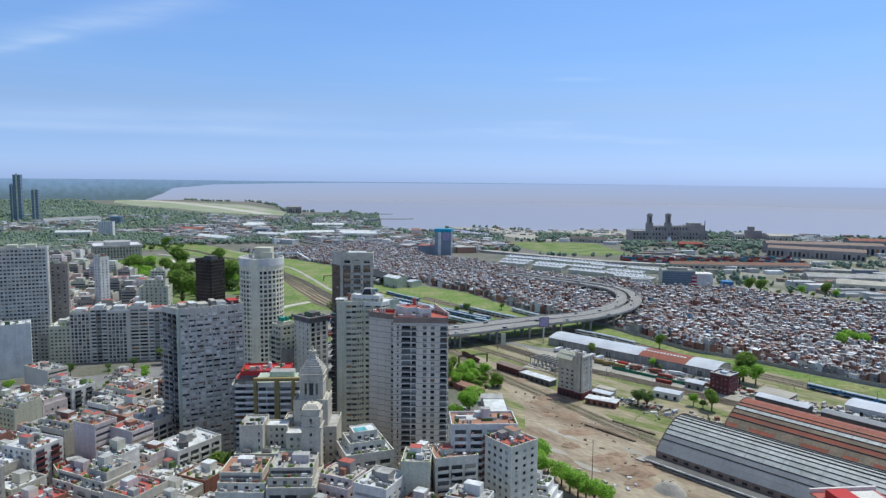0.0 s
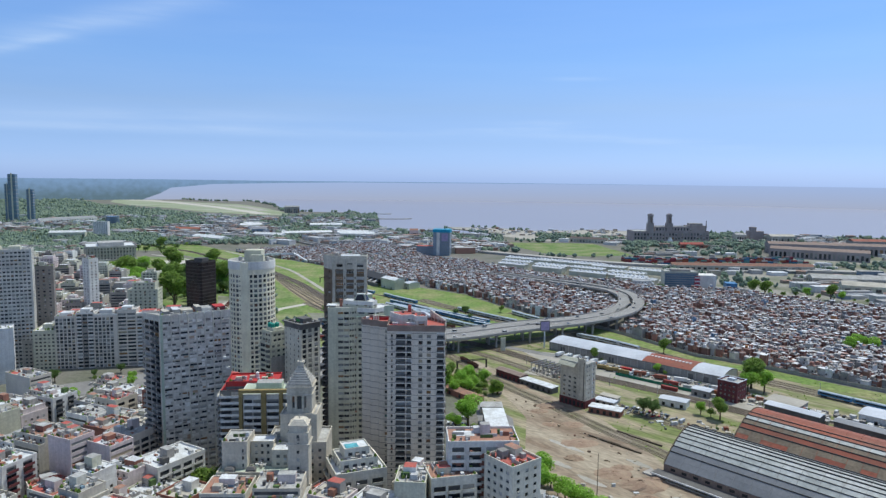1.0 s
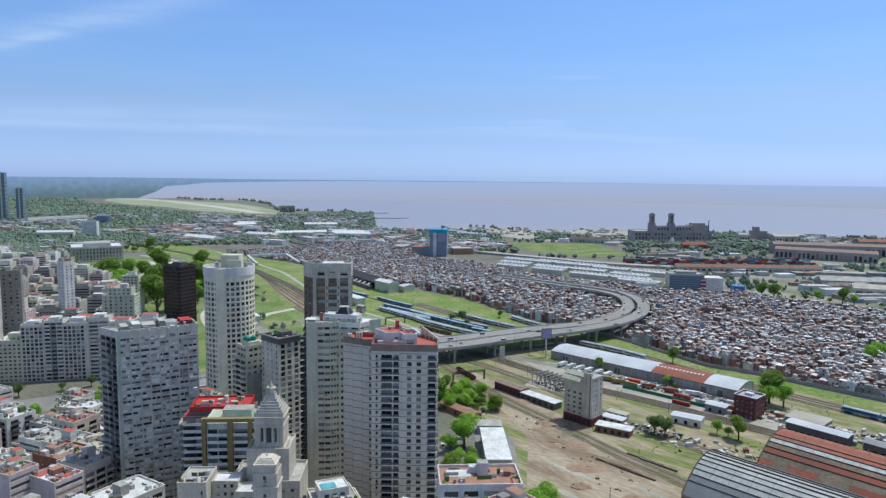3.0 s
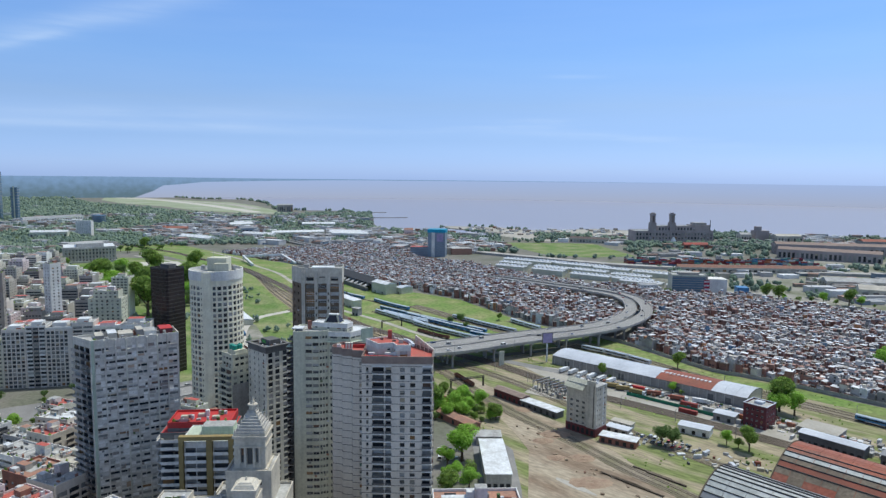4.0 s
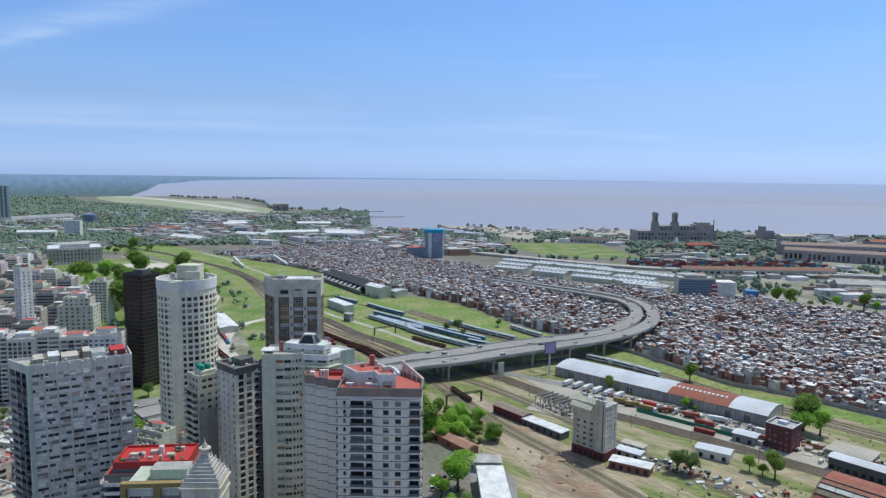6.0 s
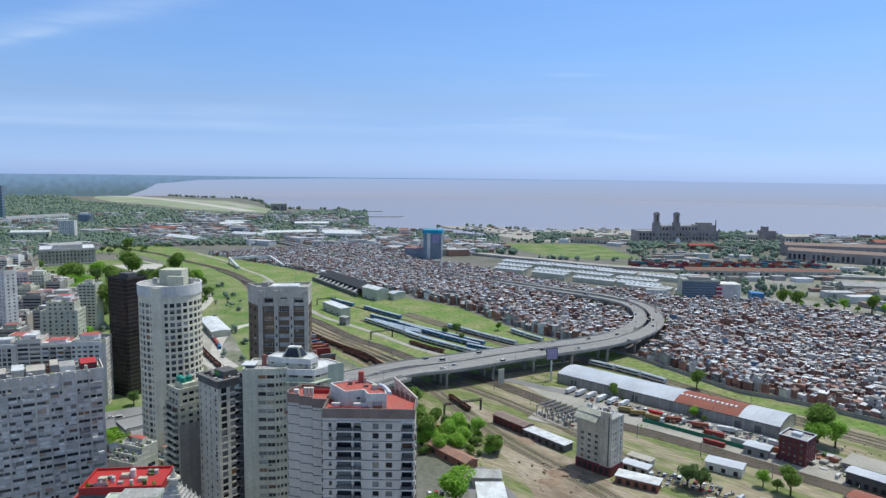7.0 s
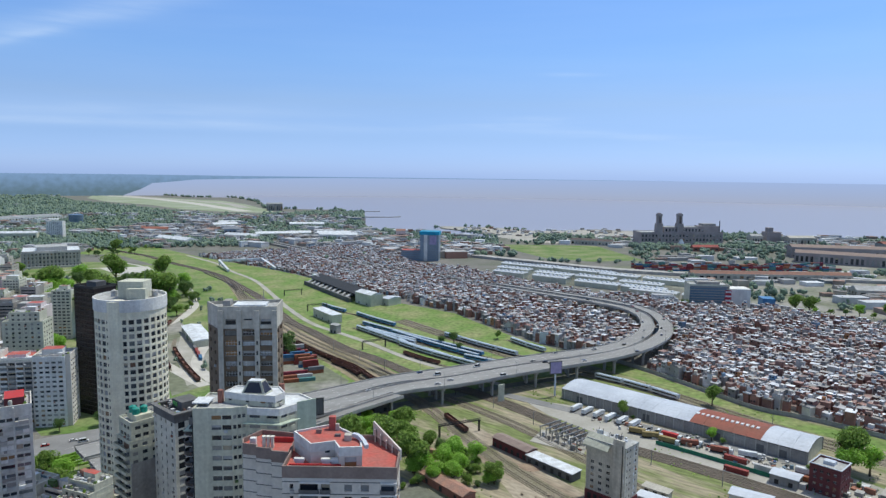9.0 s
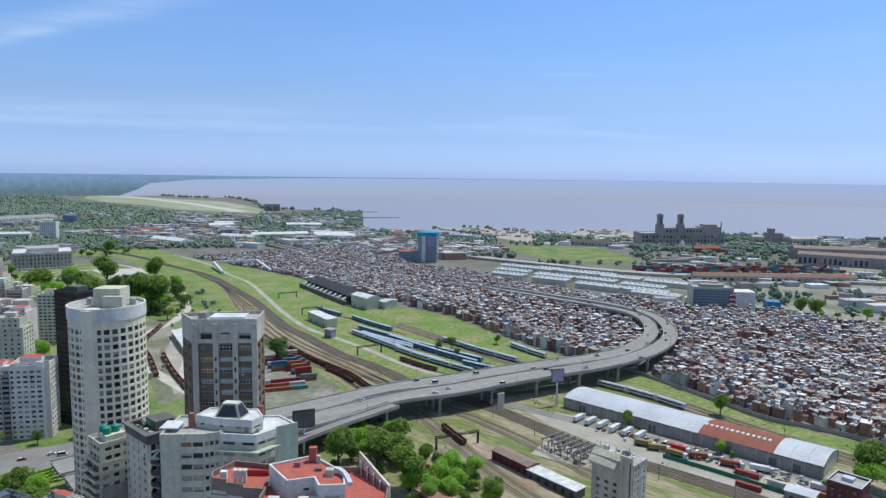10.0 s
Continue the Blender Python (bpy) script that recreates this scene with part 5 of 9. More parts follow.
def balcony_slab():
    t = Tower("apartment_slab", "wide weathered grey apartment slab with a busy facade of blinds", "apartment building", -134.0, 339.5, 31.0, M_slabgrey, busy=0.75)
    fh, h = 2.75, 84.4
    cols = [(1.35 + k * 3.95, 4.75 + k * 3.95, 1.05, 2.05) for k in range(8)]
    t.poly([(0, 0), (33.2, 0), (33.2, 13), (-5.6, 12.5)], 0, h, fh, {0: cols, 3: [(0.6, 4.4, 0.1, 2.4, 1.3, M_grey, "solid"), (5.0, 8.6, 0.1, 2.4, 1.3, M_grey, "solid"), (9.2, 12.6, 0.1, 2.4, 1.1, M_dkgrey, "solid")]}, M_roofgrey, 1.0)
    t.block("pilaster", 0.0, -0.45, 0, 1.1, 0.02, h + 1, M_palegreen, "pale corner pier")
    for k in range(1, 8):
        x = k * 3.95 + 1.2
        t.block("pilaster", x - 0.42, -0.75, 0, x + 0.1, 0.02, h + 0.5, M_cream if k % 3 == 0 else M_slabgrey)
    for x0, x1, hh, mm, tt in ((2, 5, 2.0, M_grey, M_tan), (6.5, 10, 2.6, M_tan, M_roofwhite), (10.6, 16, 1.9, M_tan, M_tan), (17.5, 20, 3.0, M_grey, M_tan), (20.2, 25, 2.1, M_slabgrey, M_roofgrey), (26.5, 31.5, 2.4, M_dkbrick, M_redbright)):
        t.block("penthouse", x0, 3, h, x1, 11, h + hh, mm, "rooftop penthouse room", tt)
    rr = random.Random(3)
    fronts, panels = Mesh(), Mesh()
    for k in range(30):
        for c in range(8):
            x, z = 1.4 + c * 3.95, k * fh
            cut = rr.choice((0.9, 1.6, 1.7, 2.4))
            for a, b in ((0.0, cut), (cut + 0.06, 3.3)):
                if rr.random() < 0.24:
                    fronts.box(x + a, -0.7, z + 0.05, x + b, 0.0, z + 1.05)
                else:
                    panels.box(x + a, -0.14, z + 0.08, x + b, -0.004, z + 0.95)
                if rr.random() < 0.32:
                    panels.box(x + a, -0.1, z + 1.0, x + b, 0.1, z + 2.25)
            if rr.random() < 0.5:
                panels.box(x + cut - 0.12, -0.02, z + 1.0, x + cut + 0.14, 0.16, z + 2.1)
    tagged(t.add("balcony_fronts", fronts, M_spandrel, "closed-in balcony fronts"), kind="stuff")
    tagged(t.add("spandrels", panels, M_spandrel, "patched grey and white facade panels"), kind="stuff")
    rooftop_clutter(t, 1, 1, 32, 12, h + 0.06, 50, rr)
    t.done()


balcony_slab()


def spire_building():
    t = Tower("spired_building", "grey stone art deco apartment building with stepped pyramid spire", "apartment building", -62.5, 282.0, 2.0, M_stonepale)
    fh = 3.0
    t.rect(-6, -2, 18, 16, 0, 46, fh, even(24, 7, 1.2), (), (), even(18, 5, 1.2), M_roofgrey, parapet=1.0)
    t.rect(-0.5, 0, 14, 14, 46, 57, fh, [(3, 4.2), (6.2, 8.2), (10.2, 11.4)], (), (), even(14, 4, 1.2), M_roofgrey, parapet=0.8)
    t.rect(1.8, 2, 11.8, 12, 57, 68.2, 11, [(2.2, 3.1, 2.5, 7.4), (4.1, 5.9, 2.0, 8.0), (6.9, 7.8, 2.5, 7.4)], (), (), [(2.4, 3.4, 2.5, 7.4), (4.6, 6.2, 2, 8.0)], M_roofgrey, parapet=1.0, recess=0.6)
    for z, g in ((64.6, 0.3), (67.8, 0.5), (57.0, 0.6)):
        t.block("cornice", 1.8 - g, 2 - g, z, 11.8 + g, 12 + g, z + 0.6, M_stonepale, "stone cornice")
    for x in (3.5, 5.4, 8.2, 10.1):
        t.block("column", x - 0.25, 1.55, 58, x + 0.25, 2.02, 64.6, M_stonepale, "stone pilaster")
    m = Mesh()
    for k in range(8):
        a = 4.9 - k * 0.54
        m.box(6.8 - a, 7 - a, 68.9 + k * 0.84, 6.8 + a, 7 + a, 68.9 + (k + 1) * 0.84)
    t.add("pyramid", m, M_stone, "stepped grey stone pyramid")
    m = Mesh()
    m.tube(6.8, 7, 75.76, 77.2, 1.15, 1.0, 8)
    m.tube(6.8, 7, 77.2, 77.6, 1.7, 1.6, 8)
    m.tube(6.8, 7, 77.6, 78.6, 0.8, 0.6, 8)
    m.tube(6.8, 7, 78.6, 80.2, 0.4, 0.06, 8)
    t.add("finial", m, M_stonepale, "pale stone finial")
    for sx in (-1, 1):
        for sy in (-1, 1):
            m = Mesh()
            for k in range(5):
                x, y = 6.8 + sx * (4.7 - k * 0.84), 7 + sy * (4.7 - k * 0.84)
                m.tube(x, y, 69.1 + k * 1.3, 70.6 + k * 1.3, 0.42, 0.1, 6)
            tagged(t.add("corner_finials", m, M_stonepale, "row of small stone finials"), kind="stuff")
    # lower rounded stair tower in front
    t.rect(6.0, -18.5, 13.6, -11, 0, 56.5, fh, [(3.2, 4.2)], (), (), (), M_roofgrey, parapet=0.6)
    t.block("cornice", 5.5, -19, 52, 14.1, -10.5, 52.7, M_stonepale, "stone cornice")
    m = Mesh()
    m.box(6.5, -18.0, 56.5, 13.1, -11.6, 59.4)
    m.box(6.1, -18.4, 59.4, 13.5, -11.2, 59.9)
    for k, (a, z) in enumerate(((3.2, 59.9), (2.8, 60.5), (2.2, 61.0))):
        m.hexa([(9.8 + p * a, -14.8 + q * a, z) for p, q in ((-1, -1), (1, -1), (1, 1), (-1, 1))] + [(9.8 + p * (a - 0.3), -14.8 + q * (a - 0.3), z + 0.55) for p, q in ((-1, -1), (1, -1), (1, 1), (-1, 1))])
    m.tube(9.8, -14.8, 61.5, 62.6, 0.4, 0.12, 8)
    t.add("cap", m, M_stonepale, "stepped stone cap")
    # broad front block with long roof terraces
    t.rect(-21.5, -16, 6.0, -3, 0, 40, fh, [(0.8, 8.6, 0.5, 2.3), (9.4, 18.0, 0.5, 2.3), (18.8, 26.6, 0.5, 2.3)], (), (), even(13, 4, 1.3), M_palegreen, parapet=0.8)
    t.rect(-20.5, -11.5, -11, 1, 40, 50.5, 2.9, [(7.6, 8.3)], (), (), even(12.5, 3, 1.2), M_roofgrey, parapet=0.6)
    t.rect(-10.9, -6, -2.0, 1, 40, 48.5, 2.8, even(8.9, 3, 1.0), (), (), (), M_roofwhite, parapet=0.5)
    t.rect(-1.9, -10, 5.6, -2.6, 40, 46.5, 2.9, even(7.5, 2, 1.3), (), (), (), M_roofwhite, parapet=0.6)
    for x in (-17, -9):
        m = Mesh()
        m.box(x - 1.8, -15, 40, x + 1.8, -12.4, 41.2)
        m.hexa([(x - 1.8, -15, 41.2), (x + 1.8, -15, 41.2), (x + 1.8, -12.4, 41.2), (x - 1.8, -12.4, 41.2), (x - 1.2, -14.4, 42), (x + 1.2, -14.4, 42), (x + 1.2, -13, 42), (x - 1.2, -13, 42)])
        t.add("roof_vent", m, M_dkgrey, "dark rounded roof vent")
    rr = random.Random(9)
    rooftop_clutter(t, -10.5, -11.5, -2.4, -6.4, 40.06, 16, rr)
    rooftop_clutter(t, -20, -11, -11.5, 0.5, 50.56, 12, rr)
    rooftop_clutter(t, -6, -2, 0, 14, 46.06, 10, rr)
    t.done()


spire_building()


def ochre_building():
    t = Tower("apartment_block", "white balconied apartment block framed in ochre concrete", "apartment building", -85.5, 303.0, 4.0, M_white)
    h, fh = 58.5, 2.85
    b = lambda a, c: (a, c, 0.1, 2.3, 1.2, M_white, "solid")  # noqa: E731
    t.rect(0, 0, 23.5, 16, 0, h, fh, [b(1.9, 5.4), b(5.7, 9.0), b(11.7, 16.6), b(18.4, 22.4)], (), (), even(16, 4, 1.4), M_palegreen, parapet=0.3)
    for x in (0, 9.4, 17.0):
        t.block("frame_post", x, -1.7, 0, x + (1.5 if x != 9.4 else 2.0), 0.3, h + 1.2, M_gold, "ochre concrete frame post")
    t.block("frame_beam", -0.02, -1.75, h + 1.2, 23.5, 0.3, h + 2.6, M_gold, "ochre concrete top beam")
    t.block("lift_house", 6, 6, h + 0.3, 17, 12, h + 3.4, M_palegreen, "pale green lift housing", M_roofgrey)
    t.done()


ochre_building()


def red_flat_building():
    t = Tower("apartment_block", "dark apartment block with white balcony bands and a bright red roof", "apartment building", -100.0, 321.5, 6.0, M_dkgrey)
    h, fh = 57.5, 2.85
    b = lambda a, c: (a, c, 0.1, 2.4, 1.6, M_white, "solid")  # noqa: E731
    t.rect(0, 0, 27, 17, 0, h - 3, fh, [b(0.4, 4.6), b(5.0, 9.4), b(9.8, 14), b(15, 20), b(21, 26)], (), (), [b(0.5, 5), b(6, 11), b(11.6, 16.4)], M_redbright, parapet=0.1)
    t.rect(2.5, 1.0, 26, 15, h - 3, h, 3, (), (), (), (), M_redbright, parapet=0.8, pmat=M_redbright)
    for x, y in ((6, 6), (12, 8), (18, 5)):
        t.block("roof_box", x, y, h + 0.12, x + 2.6, y + 1.8, h + 1.3, M_pale, "grey rooftop box")
    t.tank(15.5, 9, h, 0.9, 2.6, M_white, "white roof tank")
    t.block("roof_deck", 4, 2.2, h + 0.06, 24.5, 13.8, h + 0.12, M_redbright, "deep red roof deck")
    rooftop_clutter(t, 4, 2.2, 24, 13.5, h + 0.12, 16, random.Random(4))
    t.done()


red_flat_building()


# ---- rail yard, station and sheds ----
def barrel(top, along, width, h0, h1, strips, segs, mats, part_name="roof_panel", end_walls=None):
    """A vaulted roof in the top's own frame: along x, across y. strips: material numbers from eave to eave; segs cells along x; every cell is a panel of its own."""
    n = len(strips)
    prof = []
    for k in range(n + 1):
        u = k / n
        prof.append((width * u, h0 + (h1 - h0) * math.sin(math.pi * (0.06 + 0.88 * u)) ** 0.9))
    base = prof[0][1] - h0
    prof = [(y, z - base * (1 - math.sin(math.pi * k / n))) for k, (y, z) in enumerate(prof)]
    step = along / segs
    for k in range(n):
        (ya, za), (yb, zb) = prof[k], prof[k + 1]
        m = Mesh()
        g = 0.05
        m.hexa([(0.05, ya + g, za - 0.25), (step - 0.05, ya + g, za - 0.25), (step - 0.05, yb - g, zb - 0.25), (0.05, yb - g, zb - 0.25),
                (0.05, ya + g, za), (step - 0.05, ya + g, za), (step - 0.05, yb - g, zb), (0.05, yb - g, zb)])
        mi = strips[k]
        shared = {}
        if k > 10 and n > 10:
            m = Mesh()
            m.hexa([(0.05, ya + g, za - 0.25), (along - 0.05, ya + g, za - 0.25), (along - 0.05, yb - g, zb - 0.25), (0.05, yb - g, zb - 0.25), (0.05, ya + g, za), (along - 0.05, ya + g, za), (along - 0.05, yb - g, zb), (0.05, yb - g, zb)])
            part(part_name, m, mats[mi], top)
            continue
        for s in range(segs):
            mm = mats[mi(s) if callable(mi) else mi]
            if mm.name not in shared:
                shared[mm.name] = m.data(part_name, [mm])
            part(part_name, shared[mm.name], None, top, at=pose(s * step, 0, 0))
    under = Mesh()
    for k in range(n):
        (ya, za), (yb, zb) = prof[k], prof[k + 1]
        under.hexa([(0, ya, za - 0.6), (along, ya, za - 0.6), (along, yb, zb - 0.6), (0, yb, zb - 0.6), (0, ya, za - 0.26), (along, ya, za - 0.26), (along, yb, zb - 0.26), (0, yb, zb - 0.26)])
    part("roof_deck", under, M_darksteel, top, "dark roof deck")
    return prof


def gable_end(top, prof, x, t, material, name="end_wall"):
    m = Mesh()
    poly = [(prof[0][0], 0.0)] + [(y, z - 0.3) for y, z in prof] + [(prof[-1][0], 0.0)]
    a = [(x, y, z) for y, z in poly]
    b = [(x + t, y, z) for y, z in poly]
    m.face(a)
    m.face(b[::-1])
    for i in range(len(poly)):
        j = (i + 1) % len(poly)
        m.face([a[j], a[i], b[i], b[j]])
    part(name, m, material, top)


def train_hall():
    """The near vault of the station, slate bands and milky skylights."""
    t = thing("train_shed", "vaulted station train shed of slate sheet and milky skylights", "train shed", 117.2, 358.4, 0, -48.5)
    L, W = 150, 49
    prof = barrel(t, L, W, 6.2, 20.6, [0, 0, 0] + [1] * 6 + [0, 1, 0, 1] + [0] * 5, 17, [M_slate, M_skylight])
    m = Mesh()
    m.box(0, -0.1, 0, L, 0.4, 5.9)
    wall = part("side_wall", m, M_brownband, t, "weathered brown side wall with piers")
    for k in range(24):
        m = Mesh()
        m.box(2 + k * 6.2, -0.35, 0, 2.6 + k * 6.2, -0.09, 5.8)
        part("pier", m, M_brownband, wall)
        m = Mesh()
        m.box(4.0 + k * 6.2, -0.16, 3.6, 6.6 + k * 6.2, -0.11, 5.0)
        part("window", m, M_hole, wall)
    m = Mesh()
    m.box(0, W - 0.4, 0, L, W, 5.9)
    part("side_wall", m, M_tan, t)
    gable_end(t, prof, 0.6, 0.5, M_skylight)
    for s in range(18):
        m = Mesh()
        for (ya, za), (yb, zb) in zip(prof, prof[1:]):
            m.bar((s * L / 17, ya, za + 0.04), (s * L / 17, yb, zb + 0.04), 0.6 if s == 0 else 0.2)
        part("rib", m, M_wood if s == 0 else M_steel, t, "arched rib")
    for k in (2, 3, 4, 5, 6, 7, 8, 9, 10):
        m = Mesh()
        m.bar((0, prof[k][0], prof[k][1] + 0.1), (L, prof[k][0], prof[k][1] + 0.1), 0.62 if k > 6 else 0.4)
        part("purlin", m, M_darksteel, t, "dark walkway strip")
    m = Mesh()
    m.box(-3, -7.5, 2.4, L, -0.5, 2.7, 0)
    m.box(-3, -7.9, 2.2, L, -7.4, 2.9, 1)
    part("platform_canopy", m, [M_dkgrey, M_roofwhite], t, "flat platform canopy with pale edge")
    m = Mesh()
    for k in range(20):
        m.box(-1 + k * 7.5, -6.6, 0, -0.6 + k * 7.5, -6.2, 2.4)
    tagged(part("canopy_posts", m, M_darksteel, t), kind="stuff")
    m = Mesh()
    m.box(-8, -7, 0, L, 0, 0.9)
    part("platform", m, M_conc, t, "grey station platform")
    return t


train_hall()


def rust_hall():
    """The second vault behind it, rusted red sheet with skylight strips."""
    t = thing("train_shed", "vaulted station train shed of rusted red sheet with patched skylights", "train shed", 162.5, 383.8, 0, -49.5)
    L, W = 140, 54
    rr = random.Random(11)
    patchy = lambda s: rr.choice((2, 2, 2, 0, 3))  # noqa: E731
    prof = barrel(t, L, W, 7.0, 21.6, [0, patchy, 3, 2, 3, 1, 0, 0, 2, 0, 0, 0, 2, 0, 0, 2, 0, 0], 20, [M_rustroof, M_skylight, M_rust, M_tanroof])
    m = Mesh()
    m.box(0, 0, 0, L, 0.4, 6.6)
    m.box(0, W - 0.4, 0, L, W, 6.6)
    part("side_walls", m, M_tan, t)
    gable_end(t, prof, 0.6, 0.5, M_rust)
    for s in range(0, 21):
        m = Mesh()
        for (ya, za), (yb, zb) in zip(prof, prof[1:]):
            m.bar((s * L / 20, ya, za + 0.04), (s * L / 20, yb, zb + 0.04), 0.55 if s == 0 else 0.16)
        part("rib", m, M_wood if s == 0 else M_rust, t, "arched rib")
    for k in (3, 4, 5, 6, 7):
        m = Mesh()
        m.bar((0, prof[k][0], prof[k][1] + 0.12), (L, prof[k][0], prof[k][1] + 0.12), 0.45)
        part("purlin", m, M_darksteel, t)
    return t


rust_hall()


def goods_shed():
    t = thing("goods_shed", "long low barrel-roofed goods shed of zinc with a rusted red middle", "shed", 98.5, 620.0, 0, -43.4)
    L, W, segs = 155, 30, 19
    kind = lambda s: 1 if 11 <= s < 16 else 0  # noqa: E731
    prof = barrel(t, L, W, 7.0, 9.9, [kind] * 8, segs, [M_zinc, M_rust])
    m = Mesh()
    m.box(0, 0, 0, L, 0.35, 6.9)
    wall = part("side_wall", m, M_grey, t, "grey stained side wall")
    m = Mesh()
    m.box(0, W - 0.35, 0, L, W, 6.9)
    part("side_wall", m, M_grey, t)
    for k in range(25):
        m = Mesh()
        m.box(2 + k * 6, -0.3, 0, 2.5 + k * 6, 0.02, 6.8)
        part("pier", m, M_stone, wall)
    for x in (12, 60, 104, 128, 140):
        m = Mesh()
        m.box(x, -0.06, 0, x + 4.5, -0.004, 4.4)
        part("door", m, M_dkgrey, wall, "dark sliding door")
    gable_end(t, prof, 0.4, 0.4, M_pale)
    gable_end(t, prof, L - 0.8, 0.4, M_pale)
    for k in range(13):
        m = Mesh()
        x = 90 + k * 2.9
        m.hexa([(x, 9.5, 9.0), (x + 1.5, 9.5, 9.0), (x + 1.5, 12, 9.2), (x, 12, 9.2), (x, 9.5, 9.85), (x + 1.5, 9.5, 9.85), (x + 1.5, 12, 10.1), (x, 12, 10.1)])
        part("skylight", m, M_roofwhite, t, "small pale skylight")
    m = Mesh()
    m.box(30, W + 0.1, 0, 110, W + 4, 4.0)
    part("lean_to", m, M_rust, t, "rusted red lean-to")
    return t


goods_shed()


def silo_building():
    t = Tower("grain_silo_building", "derelict grey concrete silo block with dark brick base, broken canopy", "industrial building", 83.0, 474.0, -45.0, [M_silo])
    w, d, h = 20.4, 11.5, 30.5
    win = [(2.4 + 4.2 * k, 4.2 + 4.2 * k, 0.9, 2.4) for k in range(4)]
    t.face((0, 0), 0, w, 5.2, 21.0, 3.1, win)
    t.face((0, 0), 0, w, 21.0, h, 9, [])
    t.face((w, 0), 90, d, 5.2, h, 3.1, [(1.2, 2.0), (3.6, 4.6), (8.6, 9.8)])
    t.face((w, d), 180, w, 5.2, h, 3, [])
    t.face((0, d), 270, d, 5.2, h, 3.1, [(2, 3.2), (6, 7.2)])
    m = Mesh()
    m.box(-0.25, -0.25, 0, w + 0.25, d + 0.25, 5.2)
    base = t.add("brick_base", m, M_dkbrick, "dark red-brown brick base")
    for k in range(6):
        m = Mesh()
        m.box(1.4 + k * 3.2, -0.3, 0.8, 3.2 + k * 3.2, -0.254, 3.8)
        part("opening", m, M_hole, base)
    m = Mesh()
    m.box(-0.2, -0.2, h - 0.4, w + 0.2, d + 0.2, h)
    t.add("roof", m, M_roofgrey)
    m = Mesh()
    m.hexa([(-0.6, -2.8, h - 3.2), (12.5, -2.6, h - 3.6), (13.0, 2.5, h + 1.4), (-0.4, 2.5, h + 1.6), (-0.6, -2.8, h - 2.7), (12.5, -2.6, h - 3.1), (13.0, 2.5, h + 1.9), (-0.4, 2.5, h + 2.1)])
    t.add("canopy", m, M_pale, "tilted broken pale roof canopy")
    m = Mesh()
    m.box(14.4, -0.9, 5.2, 20.0, 0.02, h + 3.2)
    t.add("stair_shaft", m, M_silo, "projecting concrete stair shaft")
    m = Mesh()
    m.box(19.0, -0.95, 6, 19.5, -0.86, h + 1)
    t.add("joint", m, M_hole)
    for k in range(8):
        m = Mesh()
        m.box(w + 0.26, 7.0, 6 + k * 3.1, w + 0.32, 8.0, 7.7 + k * 3.1)
        t.add("shutter", m, M_roofwhite, "small white shutter")
    rr = random.Random(5)
    for k in range(9):
        x, y = rr.uniform(1, w - 2), rr.uniform(3, d - 2)
        t.block("roof_debris", x, y, h, x + rr.uniform(0.6, 2.2), y + rr.uniform(0.6, 1.6), h + rr.uniform(0.5, 2.4), rr.choice((M_roofwhite, M_zinc, M_grey)), "broken roof sheet and rubble")
    m = Mesh()
    for k in range(5):
        m.bar((2 + 3 * k, 6, h), (2 + 3 * k + rr.uniform(-1, 1), 6.5, h + rr.uniform(2.5, 4.5)), 0.18)
    t.add("roof_struts", m, M_darksteel)
    t.done()


silo_building()


def brick_house():
    t = Tower("brick_signal_house", "square dark red brick building with pale blue roof edge", "industrial building", 195.0, 483.5, -48.0, M_dkbrick)
    w, d, h = 14, 14, 13.5
    t.rect(0, 0, w, d, 0, h, 3.3, even(w, 4, 1.5), even(d, 4, 1.5), (), (), M_roofgrey, parapet=0.9)
    m = Mesh()
    for x0, y0, x1, y1 in ((-0.3, -0.3, w + 0.3, 0.3), (-0.3, d - 0.3, w + 0.3, d + 0.3), (-0.3, 0.3, 0.3, d - 0.3), (w - 0.3, 0.3, w + 0.3, d - 0.3)):
        m.box(x0, y0, h + 0.9, x1, y1, h + 1.25)
    t.add("coping", m, M_zinc, "pale blue metal coping")
    t.block("roof_room", 4, 6, h, 9, 10, h + 1.7, M_zinc, "pale rooftop room")
    t.done()


brick_house()


def low_shed(x, y, deg, w, d, h, wall, roof, label, ridge=0.0, name="shed", doors=0, group=""):
    t = thing(name, label, "shed", x, y, 0, deg, group)
    m = Mesh()
    m.box(0, 0, 0, w, d, h)
    wl_ = part("wall", m, wall, t)
    m = Mesh()
    e = 0.5
    if ridge:
        for (ya, za), (yb, zb) in (((-e, h), (d / 2, h + ridge)), ((d / 2, h + ridge), (d + e, h))):
            m.hexa([(-e, ya, za), (w + e, ya, za), (w + e, yb, zb), (-e, yb, zb), (-e, ya, za + 0.25), (w + e, ya, za + 0.25), (w + e, yb, zb + 0.25), (-e, yb, zb + 0.25)])
        m.face([(0, 0, h), (0, d / 2, h + ridge), (0, d, h)])
        m.face([(w, 0, h), (w, d, h), (w, d / 2, h + ridge)])
    else:
        m.hexa([(-e, -e, h), (w + e, -e, h), (w + e, d + e, h + 0.3), (-e, d + e, h + 0.3), (-e, -e, h + 0.3), (w + e, -e, h + 0.3), (w + e, d + e, h + 0.6), (-e, d + e, h + 0.6)])
    part("roof", m, roof, t)
    for k in range(doors):
        m = Mesh()
        a = w * (k + 0.5) / doors
        m.box(a - 1.0, -0.07, 0.4, a + 1.0, -0.004, min(2.8, h - 0.4))
        part("opening", m, M_hole, wl_)
    return t


